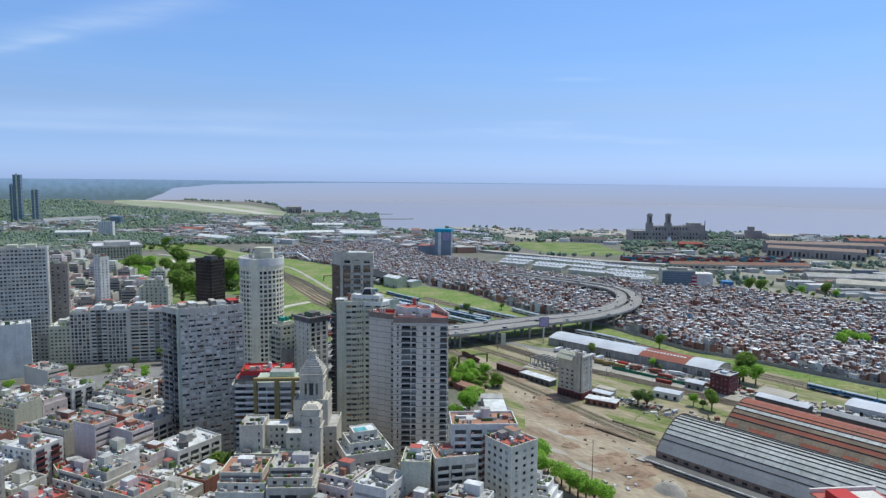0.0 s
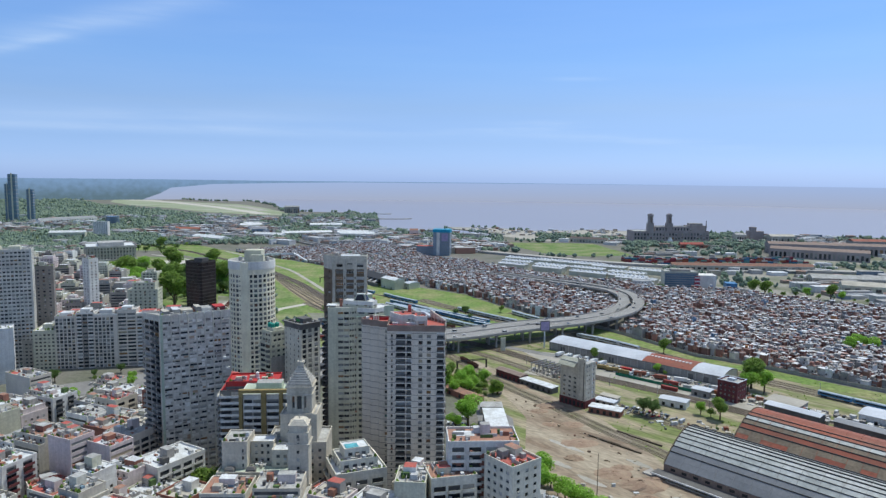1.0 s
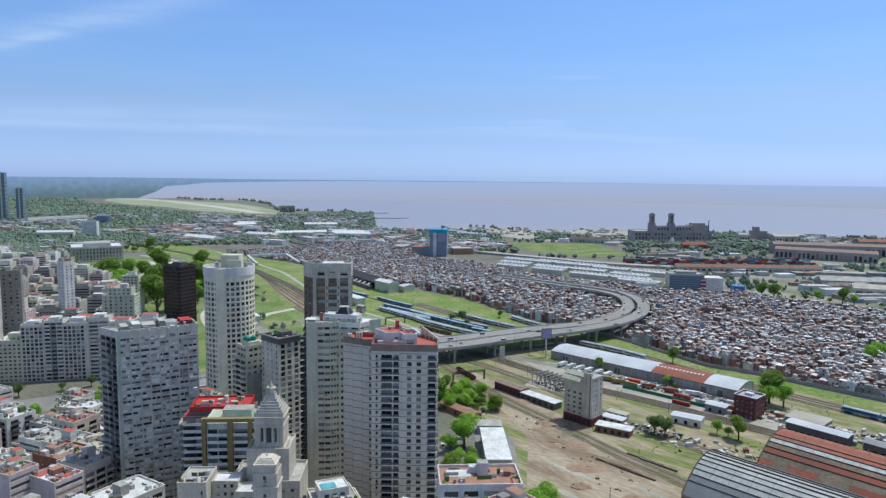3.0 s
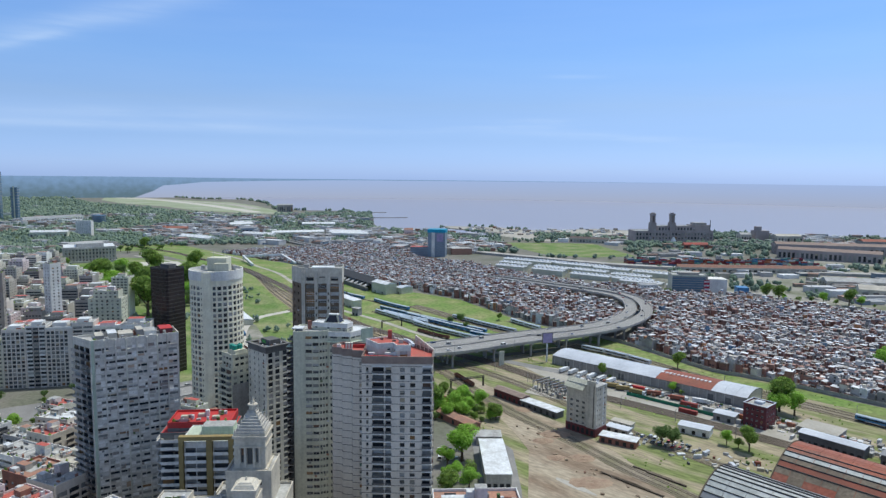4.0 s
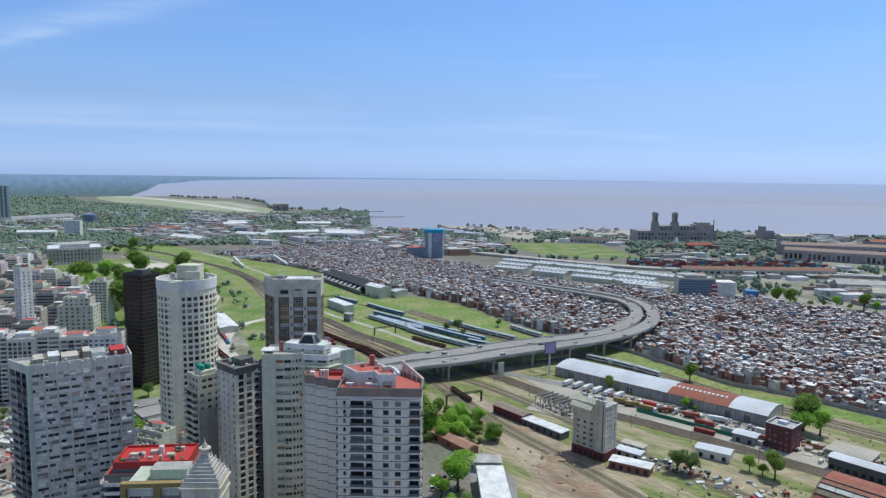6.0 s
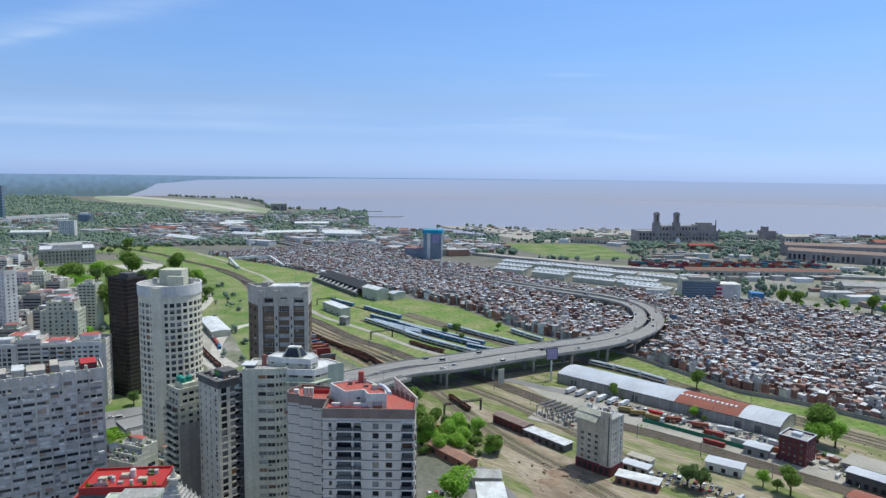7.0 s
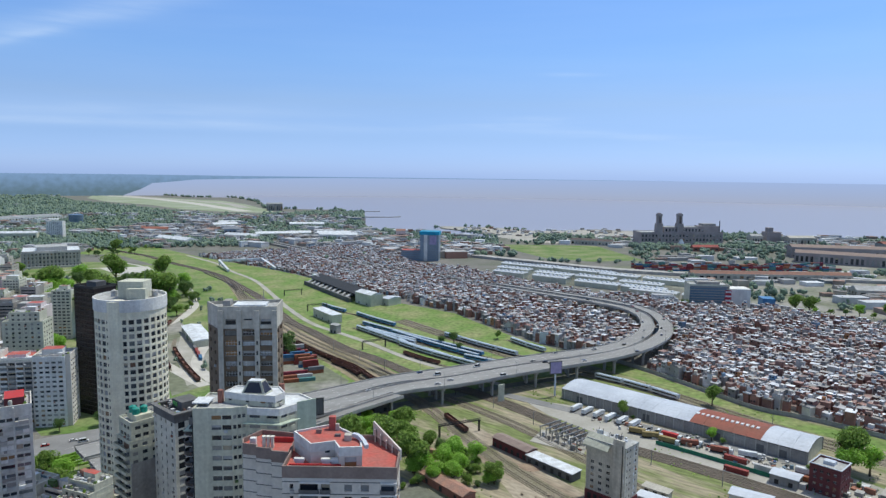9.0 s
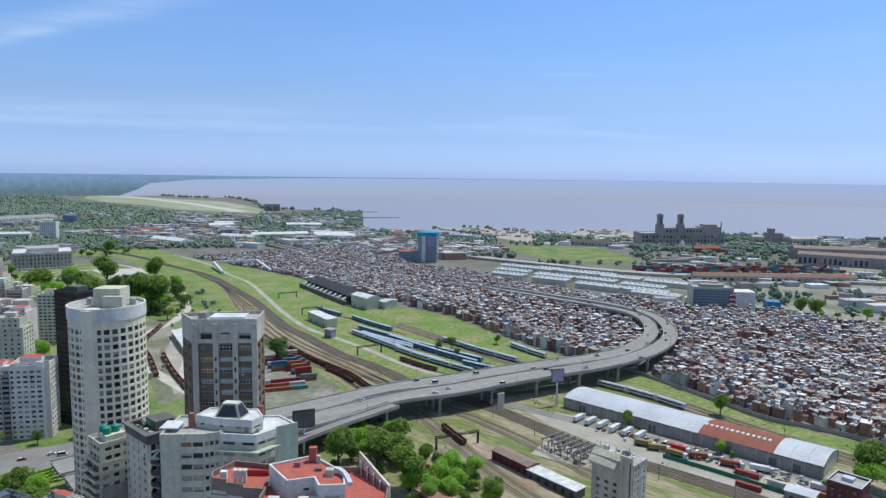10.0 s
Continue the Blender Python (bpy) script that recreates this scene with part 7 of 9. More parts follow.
def footbridge():
    t = thing("footbridge", "white covered footbridge with stair ramps over the railway", "footbridge", 0, 0)
    deck = [(-341, 1269, 6.4), (-304, 1286, 6.4), (-279, 1296, 6.4)]
    for a, b in ((deck[0], deck[1]), (deck[1], deck[2]), (deck[0], (-305, 1198, 0.6)), (deck[2], (-240, 1226, 0.6))):
        m = Mesh()
        m.bar((a[0], a[1], a[2] - 0.6), (b[0], b[1], b[2] - 0.6), 0.5)
        m.bar((a[0], a[1], a[2] + 2.2), (b[0], b[1], b[2] + 2.2), 3.4)
        part("span", m, M_roofwhite, t, "white covered span")
    for x, y, z in deck + [(-323, 1234, 3.4), (-260, 1260, 3.4)]:
        m = Mesh()
        m.tube(x, y, 0, z, 0.7, n=8)
        part("pillar", m, M_conc, t)


footbridge()

def substation():
    patch("pavement_substation", [(66, 543), (76, 561), (102, 547), (93, 524)][::-1], M_gravel, "grey gravel pad of a substation", 0.3, "pavement")
    c, q = math.cos(radians(-52)), math.sin(radians(-52))
    for i in range(7):
        for j in range(2):
            x, y = 73 + i * 4.6 * c - j * 9 * q, 549 + i * 4.6 * q + j * 9 * c
            t = thing("steel_portal", "grey steel portal frame of a substation", "portal frame", x, y, 0.3, 38, "substation frames")
            m = Mesh()
            for a in (0, 8):
                m.box(a - 0.2, -0.2, 0, a + 0.2, 0.2, 6.2)
            part("legs", m, M_steel, t)
            m = Mesh()
            m.box(-0.6, -0.3, 6.2, 8.6, 0.3, 6.8)
            for a in (1.5, 4, 6.5):
                m.tube(a, 0, 5.0, 6.2, 0.16, n=6)
            part("beam", m, M_steel, t)
    rs = random.Random(8)
    m = Mesh()
    for k in range(40):
        i, j = rs.uniform(0, 6), rs.uniform(0, 1.9)
        m.rbox(73 + i * 4.6 * c - j * 9 * q, 549 + i * 4.6 * q + j * 9 * c, 0.3, rs.uniform(0.8, 2.4), rs.uniform(0.8, 1.6), rs.uniform(0.8, 3.0), -52)
    tagged(part("switchgear", m, M_clutter), "grey and white switchgear boxes on gravel", "switchgear", kind="stuff")


substation()
# scattered low huts and yard clutter
rubble, soil_bits = Mesh(), Mesh()
rr = random.Random(77)
for k in range(14):
    a = rr.uniform(0, 1)
    x, y = 112 + a * 60 + rr.uniform(-8, 14), 470 - a * 62 + rr.uniform(-6, 10)
    m = Mesh()
    m.rbox(0, 0, 0, rr.uniform(2, 5), rr.uniform(1.4, 2.6), rr.uniform(0.8, 2.4), rr.uniform(0, 180))
    single("scrap_pile", m, rr.choice((M_roofwhite, M_zinc, M_rust, M_tan, M_redpanel)), "pale and rusty scrap lying in the yard", "scrap", "scrap in the yard", x=x, y=y)
for k in range(10):
    x, y = rr.uniform(66, 100), rr.uniform(318, 350)
    m = Mesh()
    m.rbox(0, 0, 0.1, rr.uniform(1.2, 3.5), rr.uniform(1, 2), rr.uniform(0.4, 1.4), rr.uniform(0, 180))
    single("scrap_pile", m, rr.choice((M_roofwhite, M_zinc, M_tan, M_skylight)), "pale rubble lying on bare soil", "scrap", "scrap in the yard", x=x, y=y)


for k in range(60):
    a = rr.random()
    x, y = 108 + a * 75 + rr.uniform(-16, 16), 474 - a * 70 + rr.uniform(-14, 14)
    if math.hypot(x - 100, y - 460) < 12 or math.hypot(x - 160, y - 466) < 14:
        continue
    rubble.rbox(x, y, 0, rr.uniform(0.6, 3.2), rr.uniform(0.5, 1.6), rr.uniform(0.3, 1.5), rr.uniform(0, 180))
for k in range(70):
    a = rr.random()
    x, y = 60 + a * 52 + rr.uniform(-9, 16), 470 - a * 145 + rr.uniform(-14, 14)
    soil_bits.rbox(x, y, 0.05, rr.uniform(0.4, 2.4), rr.uniform(0.4, 1.3), rr.uniform(0.2, 0.9), rr.uniform(0, 180))
for k in range(150):
    a = rr.random()
    x, y = 118 + a * 100 + rr.uniform(-9, 9), 582 - a * 92 + rr.uniform(-9, 5)
    rubble.rbox(x, y, 0.1, rr.uniform(0.6, 3.4), rr.uniform(0.6, 1.8), rr.uniform(0.4, 2.2), rr.uniform(0, 180))
for k in range(140):
    a = rr.random()
    x, y = 206 + a * 70 + rr.uniform(-8, 18), 482 - a * 62 + rr.uniform(-8, 10)
    rubble.rbox(x, y, 0, rr.uniform(1, 5), rr.uniform(1, 4), rr.uniform(0.6, 3.2), -48 + rr.choice((0, 90)))
tagged(part("soil_rubble", soil_bits, M_rubble), "small brown stones and rubble on the cleared soil", "rubble", kind="stuff")
tagged(part("yard_rubble", rubble, M_clutter), "scattered pale, rusty and dark rubble in the rail yard", "rubble", kind="stuff")
weeds = Mesh()
for k in range(3600):
    x, y = rr.uniform(-60, 330), rr.uniform(300, 690)
    if not inside(x, y, YARD) or inside(x, y, BARE) or noise.noise(Vector((x * 0.03, y * 0.03, 7))) < 0.1:
        continue
    weeds.tube(x, y, -0.1, rr.uniform(0.15, 0.9), rr.uniform(0.3, 1.1), rr.uniform(0.1, 0.4), n=6)
tagged(part("weeds", weeds, M_leaf), "low green weeds and bushes in the rail yard", "weeds", kind="stuff")


def billboard(x, y, deg, w, h, z, front, back, label, legs=1):
    t = thing("billboard", label, "billboard", x, y, 0, deg)
    m = Mesh()
    m.box(-w / 2, -0.4, z, w / 2, 0.4, z + h, 0)
    part("panel", m, front, t)
    m = Mesh()
    m.box(-w / 2 + 0.5, -0.5, z + 0.6, w / 2 - 0.5, -0.404, z + h - 0.6)
    part("poster", m, back, t, "faded plain poster")
    m = Mesh()
    m.tube(0, 0.6, 0, z + 0.5, 0.7, 0.6, 12)
    part("column", m, M_roofwhite, t, "white steel column")


billboard(94.7, 624, 14, 9, 9, 16, M_dkgrey, M_bill, "lilac billboard on a white column beside the viaduct")
billboard(-58, 541, 22, 12, 10, 15, M_darksteel, M_dkgrey, "dark rear of a billboard beside the ramp")
m = Mesh()
m.box(-4, -0.3, 0, 4, 0.3, 11)
single("board_sign", m, M_roofwhite, "blank white board standing among houses", "billboard", x=110, y=772)
m = Mesh()
m.box(-2.4, -0.4, 0, 2.4, 0.4, 12)
single("column_panel", m, M_pale, "pale panel pier under the viaduct", "pier", x=56, y=612, deg=30)


# ---- town houses and blocks ----
TAKEN = []      # footprints (x, y, radius) that the filler keeps clear of
for x, y, r in ((-12, 322, 26), (-40, 352, 26), (-50, 375, 16), (-133, 477, 22), (-196, 590, 26), (-93, 418, 16), (-80, 404, 16), (-122, 354, 21), (-160, 490, 38), (-56, 285, 24), (-70, 274, 16), (-75, 312, 20), (-86, 332, 20), (-103, 296, 7), (-105, 310, 7), (-108, 325, 7)):
    TAKEN.append((x, y, r))


def clear_of(x, y, r):
    return all(math.hypot(x - a, y - b) > r + c for a, b, c in TAKEN)


def rooftop(t, x0, y0, x1, y1, z, seed, rich=True):
    """A lift house and the clutter that crowds the flat roofs."""
    rr = random.Random(seed)
    w, d = x1 - x0, y1 - y0
    a, b = rr.uniform(0.1, 0.5), rr.uniform(0.25, 0.55)
    t.block("lift_house", x0 + a * w, y0 + b * d, z, x0 + a * w + min(rr.uniform(3.4, 6.5), 0.45 * w), y0 + b * d + min(rr.uniform(3, 5.5), 0.4 * d), z + rr.uniform(2.4, 4.4), rr.choice((M_white, M_cream, M_grey, M_pale, M_brick, M_pink)), "small rooftop room", rr.choice((M_roofwhite, M_roofgrey, M_roofgrey, M_terra, M_redroof)))
    rooftop_clutter(t, x0, y0, x1, y1, z, 20 if rich else 10, rr)
    if rich and w > 8:
        for k in range(rr.choice((1, 1, 2))):
            x, y = rr.uniform(x0, x1 - 3.5), rr.uniform(y0, y1 - 3.5)
            t.clut.box(x, y, z, x + rr.uniform(2.2, 3.4), y + rr.uniform(2.0, 3.4), z + rr.uniform(1.6, 2.9), bottom=False)
    if rich and rr.random() < 0.6:
        x, y = rr.uniform(x0 + 0.3, x0 + w / 2), rr.uniform(y0 + 0.3, y0 + d / 2)
        m = Mesh()
        m.box(x, y, z + 0.02, x + w * rr.uniform(0.25, 0.48), y + d * rr.uniform(0.2, 0.48), z + 0.1)
        t.add("terrace", m, rr.choice((M_terra, M_redroof, M_roofwhite, M_roofwhite, M_roofgrey)), "paved roof terrace")


def flat_block(x, y, deg, w, d, h, wall, roof, label, front="windows", left="windows", right="windows", seed=0, setback=0.0, limit=6, name="apartment_block", sill_mat=None, rich=True, bal_limit=8, steps=0, pane=1.5):
    """An apartment block with its front-left corner at x, y."""
    t = Tower(name, label, "apartment building", x, y, deg, wall, limit=limit, bal_limit=bal_limit)
    t.joined = True
    fh = 2.9

    def cols(width, kind):
        if kind == "blank" or width < 4:
            return []
        if kind == "balconies":
            n = max(1, int(width / 5.5))
            return [(a, b, 0.1, 2.35, 1.2, sill_mat or wall, "solid") for a, b in even(width, n, min(4.4, width / n - 0.7), 0.5)]
        if kind == "bands":
            return [(0.6, width - 0.6, 0.9, 2.2)]
        n = max(1, int(width / 3.6))
        return even(width, n, pane, 0.8)

    zs = h - setback - steps * 2.9
    t.rect(0, 0, w, d, 0, zs, fh, cols(w, front), cols(d, right), (), cols(d, left), roof)
    if steps:
        # storeys stepped back behind planted terraces
        rs = random.Random(seed + 5)
        x0, y0, x1, y1 = 0.0, 0.0, w, d
        for k in range(steps):
            rooftop_clutter(t, x0 + 0.4, y0 + 0.5, x1 - 0.4, y0 + 2.3, zs + 2.9 * k + 0.06, 9, rs)
            y0, x0, x1 = y0 + rs.uniform(2.2, 3.2), x0 + rs.choice((0.0, 0.01, 1.8)), x1 - rs.choice((0.0, 0.01, 1.8))
            t.rect(x0, y0, x1, y1 - 0.02 * (k + 1), zs + 2.9 * k, zs + 2.9 * (k + 1), fh, cols(x1 - x0, "bands" if k % 2 else "windows"), (), (), (), roof, parapet=0.5)
        rooftop(t, x0 + 0.4, y0 + 0.4, x1 - 0.4, y1 - 0.5, h + 0.06, seed, rich)
    elif setback:
        t.rect(w * 0.12, d * 0.2, w * 0.88, d * 0.92, zs, h, fh, cols(w * 0.76, "windows"), (), (), (), roof, parapet=0.5)
        rooftop(t, w * 0.15, d * 0.25, w * 0.85, d * 0.85, h, seed, False)
    else:
        rooftop(t, 0.5, 0.5, w - 0.5, d - 0.5, zs + 0.05, seed, rich)
    cx, cy = x + math.cos(radians(deg)) * w / 2 - math.sin(radians(deg)) * d / 2, y + math.sin(radians(deg)) * w / 2 + math.cos(radians(deg)) * d / 2
    TAKEN.append((cx, cy, min(max(w, d), 1.5 * min(w, d)) * 0.46))
    return t


def finish(t):
    return t.done()


finish(flat_block(17.0, 254.0, -52, 14.5, 14, 53, M_cream, M_redroof, "cream concrete apartment block with red roof terrace", "windows", "windows", "windows", 1))
t = flat_block(4.0, 257.5, 3, 26, 15, 56, M_white, M_terra, "white apartment block with red brick panels and roof garden", "balconies", "blank", "windows", 2)
for k in range(18):
    for x in (3.0, 11.6):
        t.block("brick_panel", x, -0.09, 1.2 + k * 2.9, x + 1.6, -0.004, 2.9 + k * 2.9, M_brick, "red brick panel")
t.done()
finish(flat_block(-15.0, 248.0, -4, 11, 14, 45, M_pale, M_roofgrey, "pale grey block with blank gable wall", "blank", "windows", "windows", 3))
finish(flat_block(-2.0, 249.5, 14, 17, 14, 45.5, M_cream, M_terra, "cream balconied block with tiled terrace", "balconies", "blank", "windows", 4))
t = flat_block(-38.0, 264.0, 22, 20, 19, 40, M_cream, M_roofwhite, "cream stepped terrace block with planted balconies and rooftop pool", "balconies", "balconies", "windows", 5)
t.rect(2.5, 4, 17.5, 17, 40, 43.5, 3, even(15, 4, 1.8), (), (), even(13, 3, 1.6), M_roofgrey, parapet=0.6)
t.rect(5, 7, 15, 15, 43.5, 47, 3, even(10, 3, 1.6), (), (), (), M_roofwhite, parapet=0.5)
rooftop_clutter(t, 0.5, 0.5, 19.5, 3.6, 40.06, 22, random.Random(6))
rooftop_clutter(t, 3, 4.4, 17, 6.6, 43.56, 14, random.Random(7))
t.block("pool", 6, 8, 47.1, 11, 12, 47.4, M_poolblue, "small blue rooftop pool")
t.done()
finish(flat_block(-84.0, 243.5, 0, 18, 20, 40, M_cream, M_terra, "cream block with planted stepped terraces", "balconies", "windows", "windows", 61, steps=2))
finish(flat_block(-65.0, 243.0, 2, 18.5, 21, 42, M_stonepale, M_roofgrey, "pale block with stepped terraces and green roof patch", "balconies", "windows", "windows", 62, steps=2))
finish(flat_block(-50.5, 267, -30, 14, 12, 33, M_dkgrey, M_redroof, "dark grey block with banded windows", "bands", "bands", "windows", 6))
t = flat_block(-195.0, 292.0, -20, 18, 16, 32, M_white, M_roofwhite, "white block with dark balconied flank and green roof patch", "windows", "windows", "balconies", 7, sill_mat=M_dkbrick)
t.block("green_terrace", 1, 8, 32.1, 8, 14, 32.25, M_green, "green roof terrace")
t.done()
finish(flat_block(-170.5, 306.0, -24, 14, 12, 38, M_pink, M_terra, "pinkish-white block with blank gable and dark window bands", "blank", "windows", "bands", 8))
finish(flat_block(-155.0, 308.0, -27, 15.5, 12, 35, M_pink, M_redroof, "pinkish-grey block with blank gable and terrace roof", "blank", "windows", "bands", 9))
finish(flat_block(-131.0, 300.0, -32, 17, 24, 30, M_white, M_roofwhite, "white corner block with long balconied street front", "blank", "windows", "balconies", 10))
finish(flat_block(-166.0, 285.0, 40, 15, 13, 22, M_lilac, M_redroof, "low white block with red roof", "windows", "windows", "windows", 11))
finish(flat_block(-300.0, 478.0, -28, 28, 15, 15, M_lilac, M_roofgrey, "low lilac office with dark window bands", "blank", "windows", "bands", 12))
finish(flat_block(-337.0, 489.5, 30, 31, 16, 40, M_white, M_roofwhite, "white slab block with stepped roof room", "blank", "windows", "windows", 13, limit=6))
finish(flat_block(-226.0, 452.0, -14, 22, 16, 12, M_lilac, M_roofwhite, "low white court building with white roof", "windows", "windows", "windows", 14))
finish(flat_block(-206.0, 446.0, -10, 18, 24, 9, M_brick, M_roofwhite, "low brick court wing with white roof", "windows", "blank", "windows", 15))
finish(flat_block(-212.0, 428.0, 8, 26, 14, 11, M_brick, M_terra, "low brick house with red tiled terrace", "windows", "windows", "windows", 16))
finish(flat_block(-208.0, 560.5, 100, 17, 94, 42, M_white, M_redroof, "long pale apartment slab with many windows and red roof rooms", "windows", "windows", "windows", 17, limit=10, pane=2.3))
rng_slab = random.Random(77)
t = Tower("apartment_slab", "long pale apartment slab with window strips and red-roofed rooms", "apartment building", -300.0, 540.0, 13.0, M_lilac, limit=16)
x0 = 0.0
for k, (w, top_z, kind, mm) in enumerate(((15, 41.5, "grid", M_lilac), (13, 43.5, "balcony", M_white), (17, 42.0, "grid", M_white), (14, 45.0, "band", M_slabgrey), (18, 41.0, "balcony", M_cream), (20, 43.0, "grid", M_lilac))):
    t.wall = mm
    if kind == "grid":
        cols = [(0.55 + q * 2.85, 2.6 + q * 2.85, 0.35, 2.45) for q in range(int((w - 0.4) / 2.85))]
    elif kind == "band":
        cols = [(0.6, w / 2 - 0.4, 0.7, 2.35), (w / 2 + 0.4, w - 0.6, 0.7, 2.35)]
    else:
        n = int(w / 4.3)
        cols = [(a, b, 0.1, 2.4, 1.2, M_grey if q % 2 else M_white, "solid") for q, (a, b) in enumerate(even(w, n, w / n - 0.8, 0.4))]
    t.rect(x0, 0.4 * (k % 2), x0 + w - 0.02, 16, 0, top_z, 2.9, cols, even(15.5, 4, 2.0) if k == 5 else (), (), even(15.5, 4, 1.4) if k == 0 else (), M_roofgrey)
    if kind == "grid":
        for q in range(1, int((w - 0.4) / 2.85)):
            t.block("pilaster", x0 + 0.0 + q * 2.85, 0.4 * (k % 2) - 0.3, 0, x0 + 0.4 + q * 2.85, 0.4 * (k % 2) + 0.02, top_z + 0.5, M_white, "narrow white facade fin")
    rooftop_clutter(t, x0 + 0.8, 1.5, x0 + w - 1, 15, top_z + 0.06, 10, rng_slab)
    t.block("penthouse", x0 + 0.2 * w, 4, top_z, x0 + 0.75 * w, 12, top_z + 2.6 + 0.4 * (k % 3), M_white, "rooftop penthouse room", M_redroof if k > 3 else M_roofwhite)
    x0 += w
t.done()
# big slabs further left
t = Tower("office_slab", "broad grey concrete slab with a dense grid of small windows", "apartment building", -409.6, 503.7, 25.0, M_slabgrey, limit=8)
t.rect(0, 0, 100, 16, 0, 93, 3.0, even(100, 36, 1.9), even(16, 4, 1.5), (), (), M_roofgrey, parapet=1.2, sill=0.9, head=2.3)
for k in range(7):
    t.block("roof_room", 6 + k * 13, 6, 93, 14 + k * 13, 14, 96, M_pale, "rooftop room")
t.done()
finish(flat_block(-330.0, 566.0, 24, 14, 12, 77, M_brownstone, M_roofgrey, "narrow brown-grey rendered apartment tower", "windows", "blank", "windows", 18, limit=6))
t = flat_block(-356.0, 690.0, -30, 10.5, 10, 69, M_white, M_roofwhite, "slim bluish-white tower with one column of windows", "windows", "windows", "windows", 19, limit=8)
t.done()
finish(flat_block(-273.0, 606.0, 8, 25, 16, 58, M_pale, M_roofgrey, "pale blue-grey block with central bay", "windows", "windows", "windows", 20, 6.0, limit=6))

# dense filler of the old quarter: lots along streets turned like the blocks beside them
rr = random.Random(101)
WALLS = (M_white, M_white, M_white, M_cream, M_cream, M_lilac, M_pale, M_tan, M_grey, M_brick, M_pink, M_pink, M_stonepale)
ROOFS = (M_roofgrey, M_roofgrey, M_roofwhite, M_roofwhite, M_roofwhite, M_roofwhite, M_terra, M_redroof, M_tan)
LABELS = {"white_render": "white rendered", "cream_render": "cream rendered", "grey_white_render": "pale lilac-grey", "pale_concrete": "pale concrete", "tan_concrete": "tan", "grey_concrete": "grey concrete", "brick_wall": "red brick", "dark_concrete": "dark grey", "pale_stone": "pale stone", "pinkish_render": "pinkish rendered"}
TOPS = {"grey_roof": "grey flat roof", "white_roof_coating": "white flat roof", "terracotta_tile_roof": "terracotta tiled terrace", "red_roof_membrane": "red roof terrace", "tan_concrete": "tan flat roof"}


def filler(x, y, h, w, d, deg):
    wall, roof = rr.choice(WALLS), rr.choice(ROOFS)
    front = rr.choice(("balconies", "balconies", "bands", "windows", "blank"))
    side = rr.choice(("blank", "blank", "windows", "balconies"))
    t = flat_block(x, y, deg, w, d, h, wall, roof, f"{LABELS[wall.name]} apartment block with {TOPS[roof.name]}", front, rr.choice(("windows", "blank", "blank")), side, rr.randrange(9999), 0, 0, bal_limit=0, sill_mat=rr.choice((None, M_dkgrey, M_white, M_grey)), steps=rr.choice((0, 0, 1, 2, 2)) if h > 16 else rr.choice((0, 1)))
    t.done()


AVENUE = smooth_line([(-420, 395), (-265, 487), (-195, 532), (-110, 585), (-60, 580)], 12)
for j in range(17):
    for i in range(-16, 9):
        u, v = i * 17.2 + rr.uniform(-0.8, 0.8), j * 17.6 + rr.uniform(-0.8, 0.8)
        c, s = math.cos(radians(-24)), math.sin(radians(-24))
        x, y = -60 + u * c - v * s, 205 + u * s + v * c
        if j % 5 == 4 or i % 6 == 5:
            continue
        if y < 214 or y > 480 or x > 40 or abs(x) > 0.78 * y + 20:
            continue
        if min((p.xy - Vector((x, y))).length for p in AVENUE) < 27:
            continue
        if not clear_of(x, y, 6.2) or (x > -70 and y > 330) or (x > 0 and y > 262):
            continue
        far_ave = min((p.xy - Vector((x, y))).length for p in AVENUE)
        h = rr.uniform(22, 40) if y < 330 else rr.uniform(15, 29)
        if x > -110 and y > 300:
            h = rr.uniform(14, 24)
        if far_ave < 70:
            h = min(h, rr.uniform(8, 15))
        w, d = rr.uniform(14, 16.9), rr.uniform(14, 17.2)
        filler(x - w / 2 * c + d / 2 * s, y - w / 2 * s - d / 2 * c, h, w, d, -24 + rr.uniform(-1, 1))
